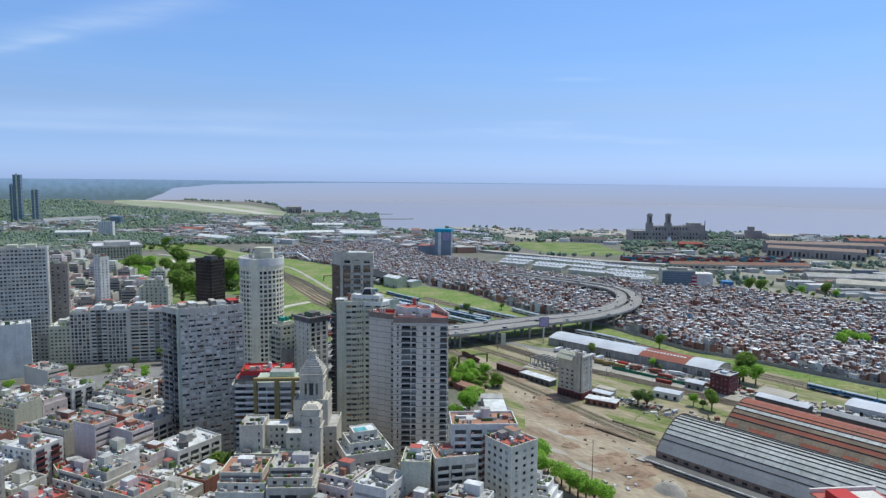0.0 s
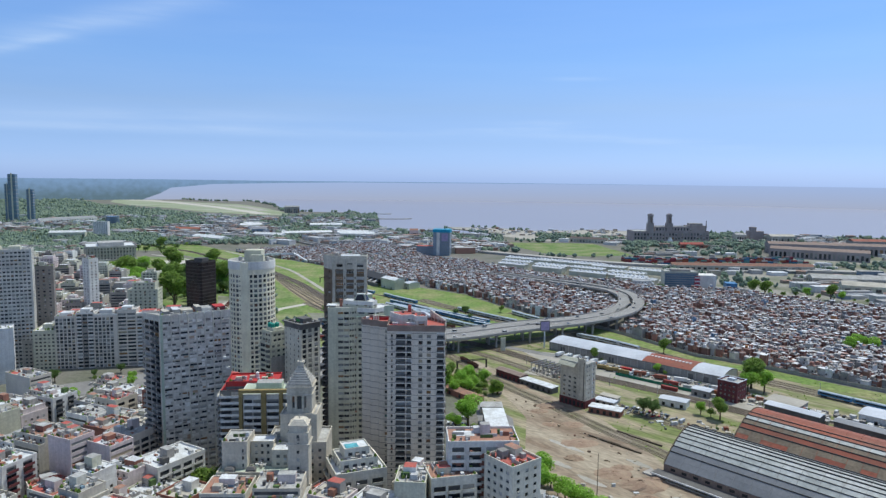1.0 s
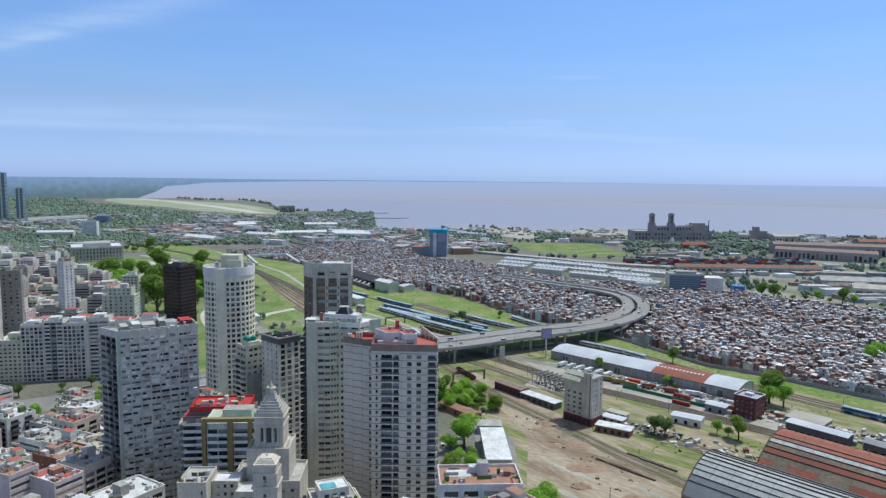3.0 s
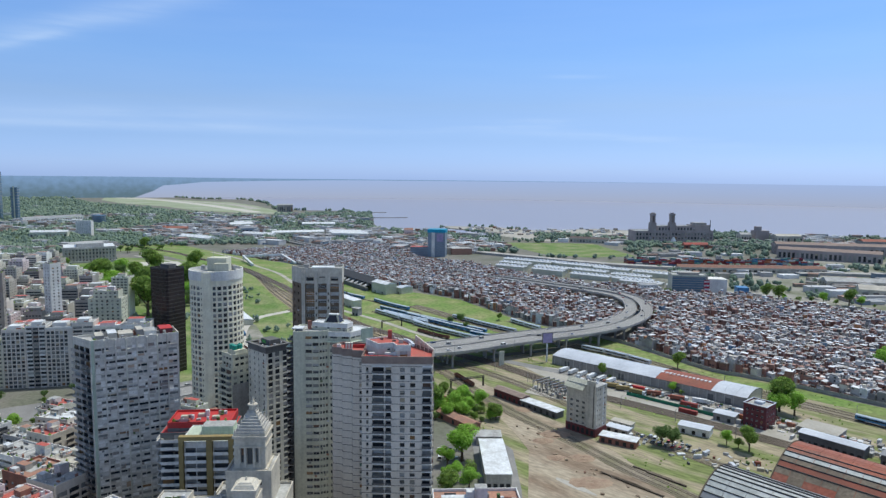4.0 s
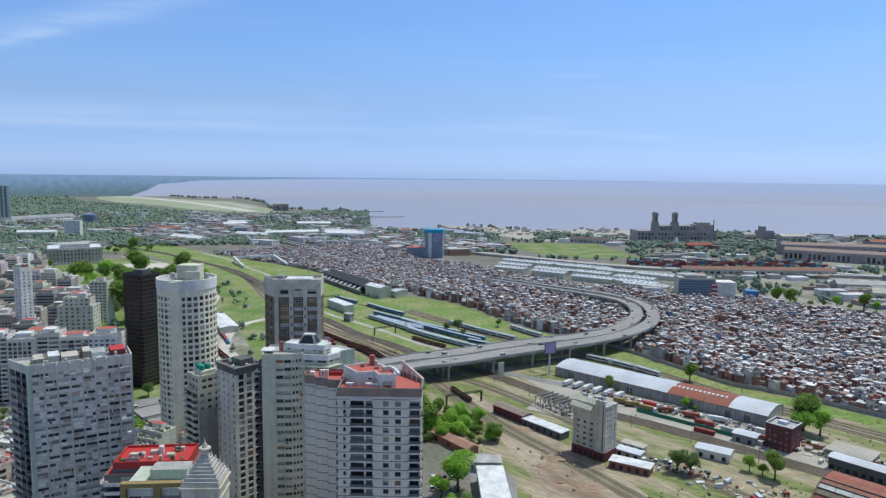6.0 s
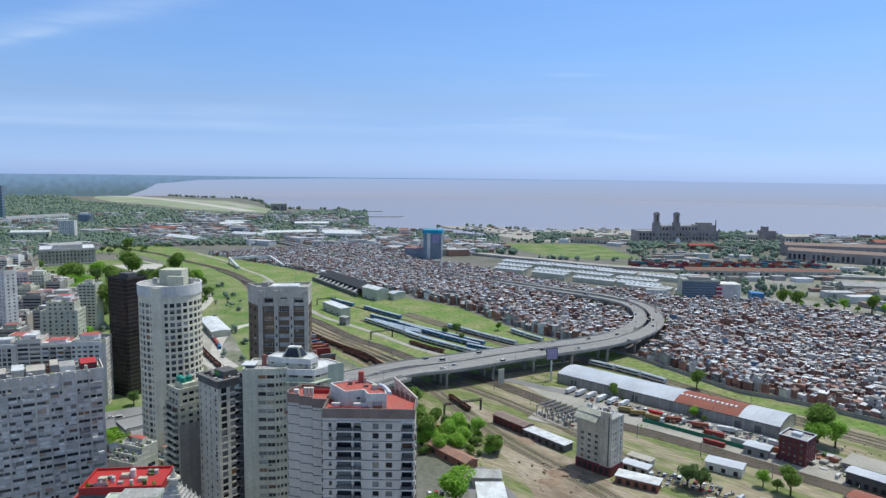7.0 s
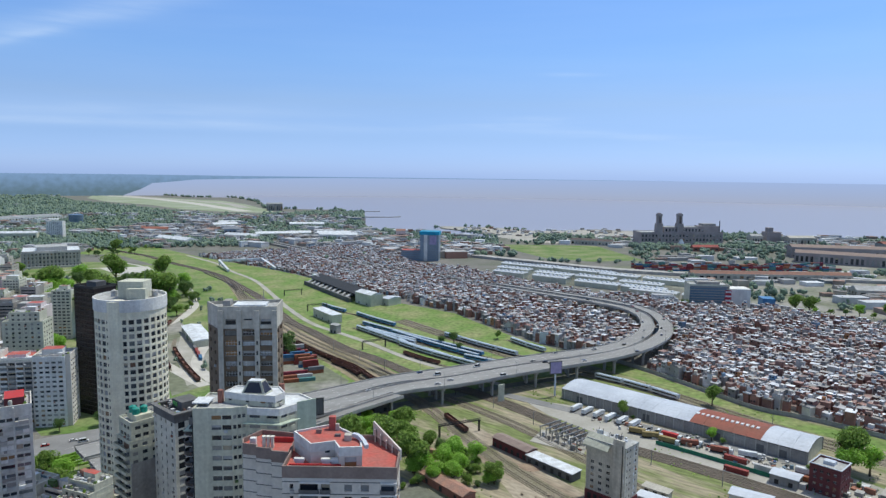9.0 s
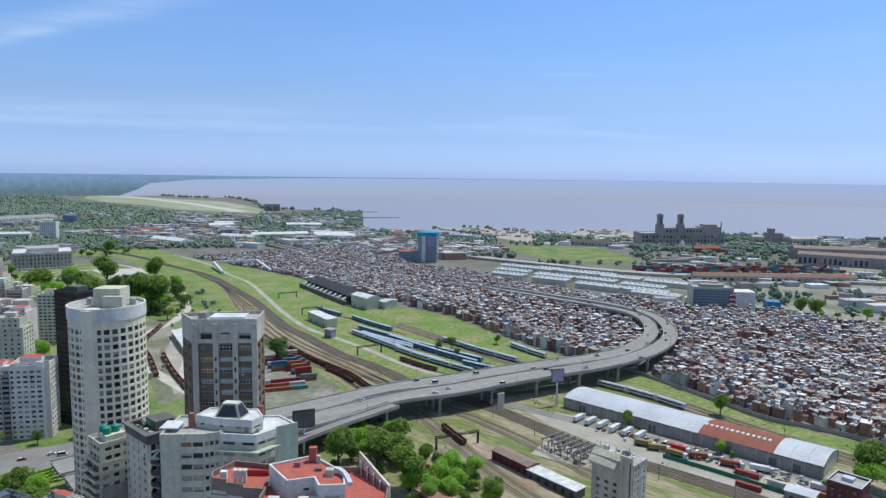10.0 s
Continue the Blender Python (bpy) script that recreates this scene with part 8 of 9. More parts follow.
# more distant quarter behind the avenue, left of the park: too many to count
far = {}
for mm in (M_white, M_lilac, M_cream, M_pale, M_grey, M_tan, M_pink):
    t = Tower("distant_blocks", f"crowd of distant {LABELS[mm.name]} apartment blocks", "apartment buildings", 0, 0, 0, mm, limit=0, busy=0.0)
    tagged(t.top, f"crowd of distant {LABELS[mm.name]} apartment blocks", "apartment buildings", kind="stuff")
    t.joined = True
    far[mm] = t
for j in range(24):
    for i in range(24):
        x = -660 + i * 18.5 + rr.uniform(-2, 2)
        y = 590 + j * 23 + rr.uniform(-3, 3) - 0.12 * i * 18.5
        if (x > -290 + (j * 2.4) and y < 900) or i % 6 == 5 or j % 5 == 4:
            continue
        if inside(x, y, PARK) or not clear_of(x, y, 9) or x < -0.72 * y - 60 or x > -0.235 * y - 90:
            continue
        h = rr.uniform(14, 32) if rr.random() < 0.8 else rr.uniform(28, 44)
        w, d, a = rr.uniform(14.5, 18), rr.uniform(16, 22), radians(rr.uniform(6, 12))
        ring_ = [(x + p * w / 2 * math.cos(a) - q * d / 2 * math.sin(a), y + p * w / 2 * math.sin(a) + q * d / 2 * math.cos(a)) for p, q in ((-1, -1), (1, -1), (1, 1), (-1, 1))]
        t = far[rr.choice((M_white, M_lilac, M_cream, M_pale, M_grey, M_grey, M_tan, M_tan, M_pink, M_pale))]
        front = rr.choice((even(w, 5, 1.7), even(w, 4, 2.6), [(0.8, w - 0.8, 0.9, 2.2)]))
        t.poly(ring_, 0, h, 2.9, {0: front, 1: rr.choice((even(d, 4, 1.4), []))}, rr.choice(ROOFS), 0.9)
        k = rr.uniform(0.2, 0.5)
        t.poly([(x + p * w * k * math.cos(a) - q * d * k * math.sin(a) * 0.8, y + p * w * k * math.sin(a) + q * d * k * math.cos(a) * 0.8) for p, q in ((-0.9, -0.7), (0.8, -0.7), (0.8, 0.9), (-0.9, 0.9))], h, h + rr.uniform(2.6, 4), 9, {}, rr.choice(ROOFS), 0.3)
        rooftop_clutter(t, x - 6, y - 6, x + 6, y + 6, h + 0.06, 14, rr)
for t in far.values():
    t.done()


# ---- dense self-built quarter ----
VILLA = [(-447, 1442), (-432, 1402), (-238, 1228), (-150, 1132), (-60, 1030), (-25, 975), (34, 912), (86, 812), (131, 745), (165, 712), (194, 663), (226, 602), (254, 580), (335, 498), (450, 395), (560, 300), (680, 380), (560, 620), (530, 800), (440, 862), (400, 925), (350, 930), (296, 960), (214, 1034), (120, 1143), (67, 1250), (-34, 1318), (-50, 1420), (-137, 1575), (-328, 1555)]
HOLES = [[(368, 622), (400, 600), (425, 625), (390, 660)], [(300, 930), (372, 930), (372, 975), (300, 975)], [(-90, 925), (-20, 925), (-20, 985), (-90, 1000)]]
via_flat = [p.xy for p in in_line] + [p.xy for p in out_line]


def off_viaduct(x, y):
    v = Vector((x, y))
    return min((p - v).length for p in via_flat[::2])


def shack_box(mm, holes, rr, x, y, w, d, h, deg, roofm):
    """One dwelling in the joined quarter: walls, roof slab, windows."""
    mm.rbox(x, y, 0, w, d, h, deg, 0)
    c, s = math.cos(radians(deg)), math.sin(radians(deg))
    k = rr.random()
    if k < 0.55:
        roofm.rbox(x, y, h, w + 0.5, d + 0.5, 0.22, deg)
    else:
        roofm.rbox(x, y, h, w, d, 0.12, deg)
        q = rr.uniform(0.4, 0.7)
        sx, sy = rr.choice((-1, 1)) * w * (1 - q) / 2, rr.choice((-1, 1)) * d * (1 - q) / 2
        hh = rr.uniform(1.2, 2.6)
        mm.rbox(x + c * sx - s * sy, y + s * sx + c * sy, h, w * q, d * q, hh, deg, 0)
        roofm.rbox(x + c * sx - s * sy, y + s * sx + c * sy, h + hh, w * q + 0.4, d * q + 0.4, 0.18, deg)
    if rr.random() < 0.35:
        mm2 = roofm
        mm2.rbox(x + rr.uniform(-w, w) * 0.3, y + rr.uniform(-d, d) * 0.3, h + 0.2, 1.2, 1.2, 1.5, deg)
    for f in range(int(h / 2.6)):
        for u in (-0.22, 0.2):
            if rr.random() < 0.5:
                a, b = u * w, -d / 2
                holes.rbox(x + c * a - s * b, y + s * a + c * b, f * 2.6 + 0.9, 1.1, 0.16, 1.2, deg)
            if rr.random() < 0.35:
                a, b = -w / 2, u * d
                holes.rbox(x + c * a - s * b, y + s * a + c * b, f * 2.6 + 0.9, 0.16, 1.1, 1.2, deg)


def house(x, y, w, d, floors, deg, rr):
    """One of the dwellings that line the railway, with its parts."""
    h = floors * 2.6
    kindw = rr.choice(("unpainted brick", "grey rendered", "patched brick and render", "raw concrete and brick"))
    t = thing("brick_house", f"{kindw} self-built house of {('one', 'two', 'three', 'four')[floors - 1]} {'storey' if floors == 1 else 'storeys'}", "house", x, y, 0, deg, "self-built houses")
    m = Mesh()
    m.box(-w / 2, -d / 2, 0, w / 2, d / 2, h)
    wl0 = part("wall", m, M_shacko, t)
    m = Mesh()
    if rr.random() < 0.5:
        m.hexa([(-w / 2 - 0.3, -d / 2 - 0.3, h), (w / 2 + 0.3, -d / 2 - 0.3, h), (w / 2 + 0.3, d / 2 + 0.3, h + 0.5), (-w / 2 - 0.3, d / 2 + 0.3, h + 0.5), (-w / 2 - 0.3, -d / 2 - 0.3, h + 0.15), (w / 2 + 0.3, -d / 2 - 0.3, h + 0.15), (w / 2 + 0.3, d / 2 + 0.3, h + 0.65), (-w / 2 - 0.3, d / 2 + 0.3, h + 0.65)])
    else:
        m.box(-w / 2 - 0.1, -d / 2 - 0.1, h, w / 2 + 0.1, d / 2 + 0.1, h + 0.2)
        m.box(-w / 2, -d / 2, h + 0.2, w / 2, -d / 2 + 0.15, h + 0.9)
        m.box(-w / 2, d / 2 - 0.15, h + 0.2, w / 2, d / 2, h + 0.9)
    part("roof", m, M_shackro, t)
    if rr.random() < 0.5:
        m = Mesh()
        q = rr.uniform(0.4, 0.6)
        m.box(-w / 2 + 0.2, -d / 2 + d * (1 - q), h + 0.2, -w / 2 + w * q, d / 2 - 0.2, h + 2.6)
        part("roof_room", m, M_shacko, t)
    if rr.random() < 0.5:
        m = Mesh()
        m.tube(w * 0.25, d * 0.2, h + 0.2, h + 1.9, 0.6, n=8)
        part("water_tank", m, rr.choice((M_roofwhite, M_dkgrey, M_roofgrey)), t)
    for f in range(floors):
        for u in (-0.27, 0.24):
            if rr.random() < 0.28:
                m = Mesh()
                m.box(u * w - 0.55, -d / 2 - 0.05, f * 2.6 + 0.9, u * w + 0.55, -d / 2 - 0.004, f * 2.6 + 2.1)
                part("window", m, M_hole, wl0)
    if rr.random() < 0.3 and floors > 1:
        m = Mesh()
        m.box(-w * 0.4, -d / 2 - 1.0, 2.5, w * 0.4, -d / 2, 2.65)
        m.box(-w * 0.4, -d / 2 - 1.0, 2.65, w * 0.4, -d / 2 - 0.9, 3.5)
        part("balcony", m, M_grey, t)


rr = random.Random(202)
walls, roofs, gaps = Mesh(), Mesh(), Mesh()
c0, s0 = math.cos(radians(-52)), math.sin(radians(-52))
homes = 0
for j in range(-180, 262):
    for i in range(-188, 254):
        u = i * 4.8 + rr.uniform(-1.4, 1.4)
        v = j * 5.2 + rr.uniform(-1.4, 1.4)
        if i % 12 == 4 and rr.random() < 0.6 or j % 8 == 2 and rr.random() < 0.7:
            continue
        x, y = 190 + u * c0 - v * s0, 720 + u * s0 + v * c0
        if x > 0.78 * y + 40 or not inside(x, y, VILLA) or any(inside(x, y, q) for q in HOLES):
            continue
        if off_viaduct(x, y) < (15 if y < 720 else 10.5 if y < 1080 else 8.5):
            continue
        w, d = rr.uniform(3.2, 6.2), rr.uniform(3.4, 6.4)
        tall = 0.5 + 0.5 * noise.noise(Vector((x * 0.012, y * 0.012, 0)))
        fl = min(4, max(1, int(rr.gauss(1.8 + 1.7 * tall, 0.85) + 0.5)))
        if y > 1000:
            fl = min(fl, 1 if rr.random() < 0.6 else 2)
        deg = -52 + rr.uniform(-13, 13)
        edge = min(abs((x - xa) * (yb - ya) - (y - ya) * (xb - xa)) / math.hypot(xb - xa, yb - ya) if -8 < ((x - xa) * (xb - xa) + (y - ya) * (yb - ya)) / math.hypot(xb - xa, yb - ya) < math.hypot(xb - xa, yb - ya) + 8 else 999 for (xa, ya), (xb, yb) in zip(VILLA[4:14], VILLA[5:15]))
        if edge < 24 and homes < 190 and y < 830:
            homes += 1
            house(x, y, w, d, min(4, fl + (rr.random() < 0.3)), deg, rr)
        else:
            shack_box(walls, gaps, rr, x, y, w, d, fl * 2.6 + rr.uniform(-0.4, 0.6), deg, roofs)
tagged(part("brick_quarter", walls, M_shack), "dense quarter of red-brick and grey self-built houses", "houses", kind="stuff")
tagged(part("tin_roofs", roofs, M_shackr), "mixed pale tin, slab and tiled roofs of dense houses", "roofs", kind="stuff")
tagged(part("house_windows", gaps, M_hole), "small dark windows of dense houses", "windows", kind="stuff")

# boundary wall between verge and houses
m = Mesh()
ribbon(m, smooth_line([(131, 742), (163, 709), (191, 661), (223, 600), (251, 578), (332, 495), (450, 390)], 10), -0.15, 0.15, 0, 3.0)
single("wall_boundary", m, M_grey, "grey concrete boundary wall along the railway", "wall", kind="structure")


# ---- white market sheds ----
def ridge_shed(x, y, deg, w, d, h):
    t = thing("market_shed", "long white shed with ridged roof lights", "shed", x, y, 0, deg, "white market sheds")
    m = Mesh()
    m.box(0, 0, 0, w, d, h)
    part("wall", m, M_pale, t)
    n = 3
    for k in range(n):
        m = Mesh()
        a, b = d * k / n, d * (k + 1) / n
        mid = (a + b) / 2
        m.hexa([(-0.5, a, h), (w + 0.5, a, h), (w + 0.5, mid, h + 1.6), (-0.5, mid, h + 1.6), (-0.5, a, h + 0.3), (w + 0.5, a, h + 0.3), (w + 0.5, mid, h + 1.9), (-0.5, mid, h + 1.9)])
        m.hexa([(-0.5, mid, h + 1.6), (w + 0.5, mid, h + 1.6), (w + 0.5, b, h), (-0.5, b, h), (-0.5, mid, h + 1.9), (w + 0.5, mid, h + 1.9), (w + 0.5, b, h + 0.3), (-0.5, b, h + 0.3)])
        part("roof", m, M_roofwhite, t)
    for k in range(int(w / 7)):
        m = Mesh()
        m.box(3 + k * 7, d * 0.3, h + 1.2, 5.4 + k * 7, d * 0.7, h + 2.9)
        part("roof_light", m, M_zinc, t)


rr = random.Random(303)
for row_, (x, y, n) in enumerate(((98, 1188, 4), (108, 1232, 4), (150, 1262, 4), (120, 1290, 3), (262, 1035, 2))):
    for k in range(n):
        w = rr.uniform(52, 64)
        ridge_shed(x + k * 53.5, y - k * 41.5, -37.5, w, 15.5, rr.uniform(6, 8))

# ---- single large buildings beyond ----
t = Tower("office_building", "glass-banded office building with red and white sign panel", "office building", 309.0, 952.0, -7.0, M_pale, limit=24)
t.rect(0, 0, 45, 26, 0, 27, 3.3, [(0.8, 44.2, 0.8, 2.9)], even(26, 6, 2.4), (), (), M_roofgrey, parapet=1.2)
m = Mesh()
m.box(0.3, -0.35, 0.6, 42, -0.004, 26)
t.add("glass_front", m, M_blueglass, "blue-grey glass front")
for k in range(1, 9):
    t.block("spandrel", 0.2, -0.6, k * 3.1 - 0.3, 42.1, -0.354, k * 3.1 + 0.3, M_grey, "grey spandrel band")
t.block("sign_panel", 40, -1.2, 2, 47, -0.61, 22, M_redpanel, "plain red sign panel")
for k in range(4):
    t.block("sign_band", 40.4, -1.4, 4 + 5 * k, 46.6, -1.204, 6 + 5 * k, M_roofwhite, "white band on sign")
t.block("roof_room", 10, 8, 27, 36, 20, 30, M_grey, "rooftop plant room")
t.block("annex", 45.1, 3, 0, 70, 26, 23, M_white, "plain white annex")
t.done()
m = Mesh()
m.box(0, 0, 0, 14, 18, 13)
single("blue_block", m, M_trainblue, "plain bright blue box building", "building", x=392, y=944, deg=-10)
t = Tower("office_building", "white banked building with poster", "office building", 268, 958, -10, M_white, limit=30)
t.rect(0, 0, 24, 14, 0, 13, 3.2, even(24, 5, 1.8), (), (), (), M_roofgrey)
t.done()
t = Tower("glass_tower", "blue glass tower with cyan top band and lilac poster", "office building", -17.0, 1362.0, -8.0, M_towerglass, limit=0)
t.block("body", 0, 0, 0, 33, 26, 46, M_towerglass, "pale blue glass body")
t.block("stair_strip", 7, -0.6, 0, 13, -0.004, 46, M_white, "white vertical strip")
t.block("top_band", -1, -1, 46, 34, 27, 52, M_cyan, "cyan top band")
t.block("poster", 17, -0.5, 29, 29, -0.004, 44, M_bill, "plain lilac poster")
for k in range(1, 14):
    t.block("spandrel", 13.4, -0.3, k * 3.3, 33.2, -0.004, k * 3.3 + 0.8, M_slate, "slate band")
t.block("wing", -34, 2, 0, -0.1, 24, 18, M_towerglass, "low banded office wing", M_redroof)
for k in range(1, 6):
    t.block("wing_band", -34.2, 1.6, k * 3.3, -0.2, 1.99, k * 3.3 + 1.0, M_slate, "slate band")
t.done()


def law_faculty():
    t = Tower("columned_hall", "monumental pale grey stone hall with rows of columns", "public building", -624.0, 1209.0, 29.0, M_stone, limit=40)
    t.rect(0, 0, 80, 74, 0, 25, 6.2, even(80, 15, 2.2), (), (), even(74, 13, 2.2), M_roofwhite, parapet=1.4, sill=1.2, head=5.0, recess=0.8)
    for k in range(16):
        t.block("column", 2 + k * 5.0, -1.4, 3, 3.2 + k * 5.0, -0.004, 22, M_stonepale, "tall stone column")
    for k in range(14):
        t.block("column", -1.4, 2 + k * 5.2, 3, -0.004, 3.2 + k * 5.2, 22, M_stonepale)
    t.block("cornice", -2, -2, 22.2, 82, -0.01, 24.4, M_stone, "stone cornice")
    t.block("upper_hall", 20, 16, 25, 62, 60, 31, M_stone, "raised upper hall", M_roofgrey)
    t.block("podium", -6, -6, 0, 86, -0.02, 2.8, M_stone, "stone podium")
    t.done()


law_faculty()


def power_station():
    t = Tower("power_station", "dark stone power station with two arched chimney towers", "power station", 463.0, 1660.0, 5.0, M_pst, limit=24)
    t.rect(0, 0, 190, 46, 0, 30, 9, even(190, 24, 4.0), (), (), (), M_roofgrey, sill=2, head=7.5, recess=1.0)
    t.rect(56, 6, 150, 40, 30, 41, 10, even(94, 12, 4), (), (), (), M_roofgrey, sill=2, head=8, recess=1.0)
    t.block("boiler_house", 142, 8, 30, 184, 40, 44, M_pst, "dark boiler house")
    t.block("boiler_house", 148, 12, 44, 178, 34, 49, M_grey, "steel boiler frame")
    for x in (37, 84):
        m = Mesh()
        m.box(x, 2, 0, x + 14, 16, 50)
        m.box(x + 2, 4, 50, x + 5, 14, 66)
        m.box(x + 9, 4, 50, x + 12, 14, 66)
        m.box(x + 1.4, 3.4, 66, x + 12.6, 14.6, 71)
        m.box(x + 3.5, 6, 71, x + 10.5, 12, 73)
        t.add("chimney_tower", m, M_pst, "arched stone chimney tower")
    m = Mesh()
    m.tube(186, 10, 30, 56, 1.2, 0.9, 8)
    t.add("stack", m, M_darksteel, "thin dark stack")
    t.done()


power_station()
m = Mesh()
m.prism([(0, 0), (10, 0), (10, 9), (0, 9)], 0, 10)
m.hexa([(0, 0, 10), (10, 0, 10), (10, 9, 10), (0, 9, 10), (3, 3, 19), (7, 3, 19), (7, 6, 19), (3, 6, 19)])
single("white_chapel", m, M_roofwhite, "small white gabled building by the power station", "building", x=536, y=1622)


# ---- trees ----
def crown_mesh(seed, r, h, leaves, size, material, lobes=7):
    """A crown of many small leaf clumps gathered in uneven lobes."""
    rr = random.Random(seed)
    m = Mesh()
    centres = []
    for k in range(lobes):
        a, q = rr.uniform(0, 2 * math.pi), rr.uniform(0.15, 0.62)
        centres.append((Vector((r * q * math.cos(a), r * q * math.sin(a), h * rr.uniform(-0.28, 0.36))), r * rr.uniform(0.38, 0.62), h * rr.uniform(0.24, 0.4)))
    for k in range(leaves):
        c, cr_, ch = rr.choice(centres)
        d = Vector((rr.gauss(0, 1), rr.gauss(0, 1), rr.gauss(0.25, 1))).normalized()
        f = rr.uniform(0.72, 1.08)
        p = c + Vector((d.x * cr_ * f, d.y * cr_ * f, d.z * ch * f))
        nn = (d + Vector((rr.uniform(-0.6, 0.6), rr.uniform(-0.6, 0.6), rr.uniform(0.1, 1.3)))).normalized()
        u = nn.orthogonal().normalized()
        v = nn.cross(u)
        s = size * rr.uniform(0.6, 1.3)
        m.face([p + u * s, p + v * s * 0.8 + nn * s * 0.25, p - u * s, p - v * s * 0.8 + nn * s * 0.25])
    return m.data("crown", [material])


def trunk_mesh(seed, h, r, spread):
    rr = random.Random(seed)
    m = Mesh()
    m.tube(0, 0, 0, h, r, r * 0.6, 7)
    for k in range(5):
        a = 2 * math.pi * k / 5 + rr.uniform(-0.4, 0.4)
        m.bar((0, 0, h * rr.uniform(0.6, 0.95)), (spread * math.cos(a), spread * math.sin(a), h * rr.uniform(1.3, 1.7)), r * 0.6)
    return m.data("trunk", [M_bark])


KINDS = []
for k, (mm, lab) in enumerate(((M_leaf, "broad green street tree"), (M_leafdark, "dark green broad tree"), (M_leafbright, "bright green young tree"))):
    for v in range(3):
        t = thing("tree", lab, "tree", 0, 0, -500 - 30 * (3 * k + v), 0, "trees")
        part("trunk", trunk_mesh(10 * k + v, 4.0, 0.4, 2.6), None, t)
        cr0 = part("crown", crown_mesh(77 + 10 * k + v, 4.6, 5.2, 2600, 0.3, mm, 10), None, t)
        cr0.matrix_basis = pose(0, 0, 6.4)
        KINDS.append(t)
used = [False] * len(KINDS)


def tree(x, y, size, kind, sink=0.0):
    """kind: 0 green, 1 dark, 2 bright; size 1 is about nine metres high; sink lowers a bushy crown to the ground."""
    v = kind * 3 + R.randrange(3)
    m = pose(x, y, -sink, 0, 0, R.uniform(0, 360)) @ Matrix.Diagonal((size * R.uniform(0.9, 1.1), size * R.uniform(0.9, 1.1), size, 1))
    if not used[v]:
        used[v] = True
        KINDS[v].matrix_basis = m
    else:
        copy_thing(KINDS[v], m)


for x, y, s, k in ((230, 508, 2.5, 0), (223, 498, 1.6, 2), (236, 500, 1.7, 2), (133, 449, 1.25, 1), (138, 445, 0.95, 1), (176, 446, 0.65, 0), (171, 450, 0.55, 2), (180, 441, 0.6, 0),
                   (69, 788, 1.35, 0), (-115, 724, 1.7, 1), (-108, 716, 1.2, 1), (17, 762, 0.9, 1), (28, 770, 0.9, 1), (32, 745, 0.8, 1),
                   (365, 612, 1.0, 2), (352, 614, 0.9, 2), (376, 616, 1.1, 2), (384, 610, 1.0, 2), (392, 606, 0.9, 0), (260, 640, 0.8, 0), (301, 812, 1.0, 0), (240, 800, 1.1, 1),
                   (420, 925, 0.9, 0), (431, 915, 0.9, 0), (442, 922, 0.8, 2), (456, 916, 0.8, 0), (470, 911, 0.9, 1), (482, 905, 0.9, 2), (493, 897, 0.8, 0), (505, 890, 0.9, 0), (516, 884, 0.8, 2), (528, 878, 0.8, 0), (540, 870, 0.9, 0), (552, 864, 0.8, 0), (450, 940, 0.8, 0), (300, 940, 1.0, 1), (286, 948, 0.9, 1), (318, 940, 0.8, 1),
                   (131, 583, 0.45, 0), (136, 578, 0.4, 1), (172, 545, 0.5, 2), (177, 541, 0.45, 0), (197, 606, 0.6, 0), (206, 500, 1.0, 0),
                   (56, 342, 0.9, 2), (53, 350, 0.9, 2), (60, 325, 0.8, 2), (66, 314, 0.8, 2), (50, 360, 0.8, 0), (72, 306, 0.8, 2), (47, 345, 0.9, 2), (58, 333, 0.8, 2), (50, 335, 0.9, 2), (63, 319, 0.8, 2), (69, 310, 0.7, 2), (76, 302, 0.8, 2),
                   (18, 425, 1.2, 2), (10, 418, 1.2, 2), (21, 402, 1.1, 0), (14, 402, 1.1, 2)):
    tree(x, y, s, k)
# belt of low bushy trees beside the tracks
for x, y in ((-31, 550), (-29, 569), (-21, 559), (-14, 568), (-9, 544), (-23, 540), (-15, 534), (-31, 533), (0, 526), (8, 530), (14, 523), (20, 528), (26, 518), (33, 513), (0, 500), (8, 509), (16, 504), (24, 500), (32, 500), (40, 502), (37, 488), (28, 488), (10, 492), (1, 488), (20, 490), (-37, 525), (-5, 528), (42, 490), (5, 498), (-5, 483), (22, 512), (-16, 521)):
    tree(x + R.uniform(-1, 1), y + R.uniform(-1, 1), R.uniform(0.75, 1.0), R.choice((0, 0, 2)), 1.7)
    tree(x + R.uniform(-5, 5), y + R.uniform(-5, 5), R.uniform(0.5, 0.72), R.choice((0, 0, 1, 2)), 1.2)
for k in range(5):
    tree(6 + R.uniform(0, 16), 352 + k * 13.0, R.uniform(0.45, 0.7), R.choice((0, 1, 2)))
# street canyon and avenue trees
for k in range(5):
    tree(-101.5 - 2.0 * k + R.uniform(-1, 1), 292 + 8.5 * k, R.uniform(1.0, 1.35), R.choice((0, 2, 2)))
for k in range(0, 22, 2):
    tree(-300 + 9.4 * k + R.uniform(-2, 2), 497 + 5.4 * k + R.uniform(-2, 2), R.uniform(0.55, 0.9), R.choice((0, 1, 1)))
for k in range(16):
    if not 5 < k < 13:
        tree(-262 + 9 * k + R.uniform(-2, 2), 452 + 6.2 * k + R.uniform(-3, 3), R.uniform(0.6, 1.0), R.choice((0, 2, 1)))
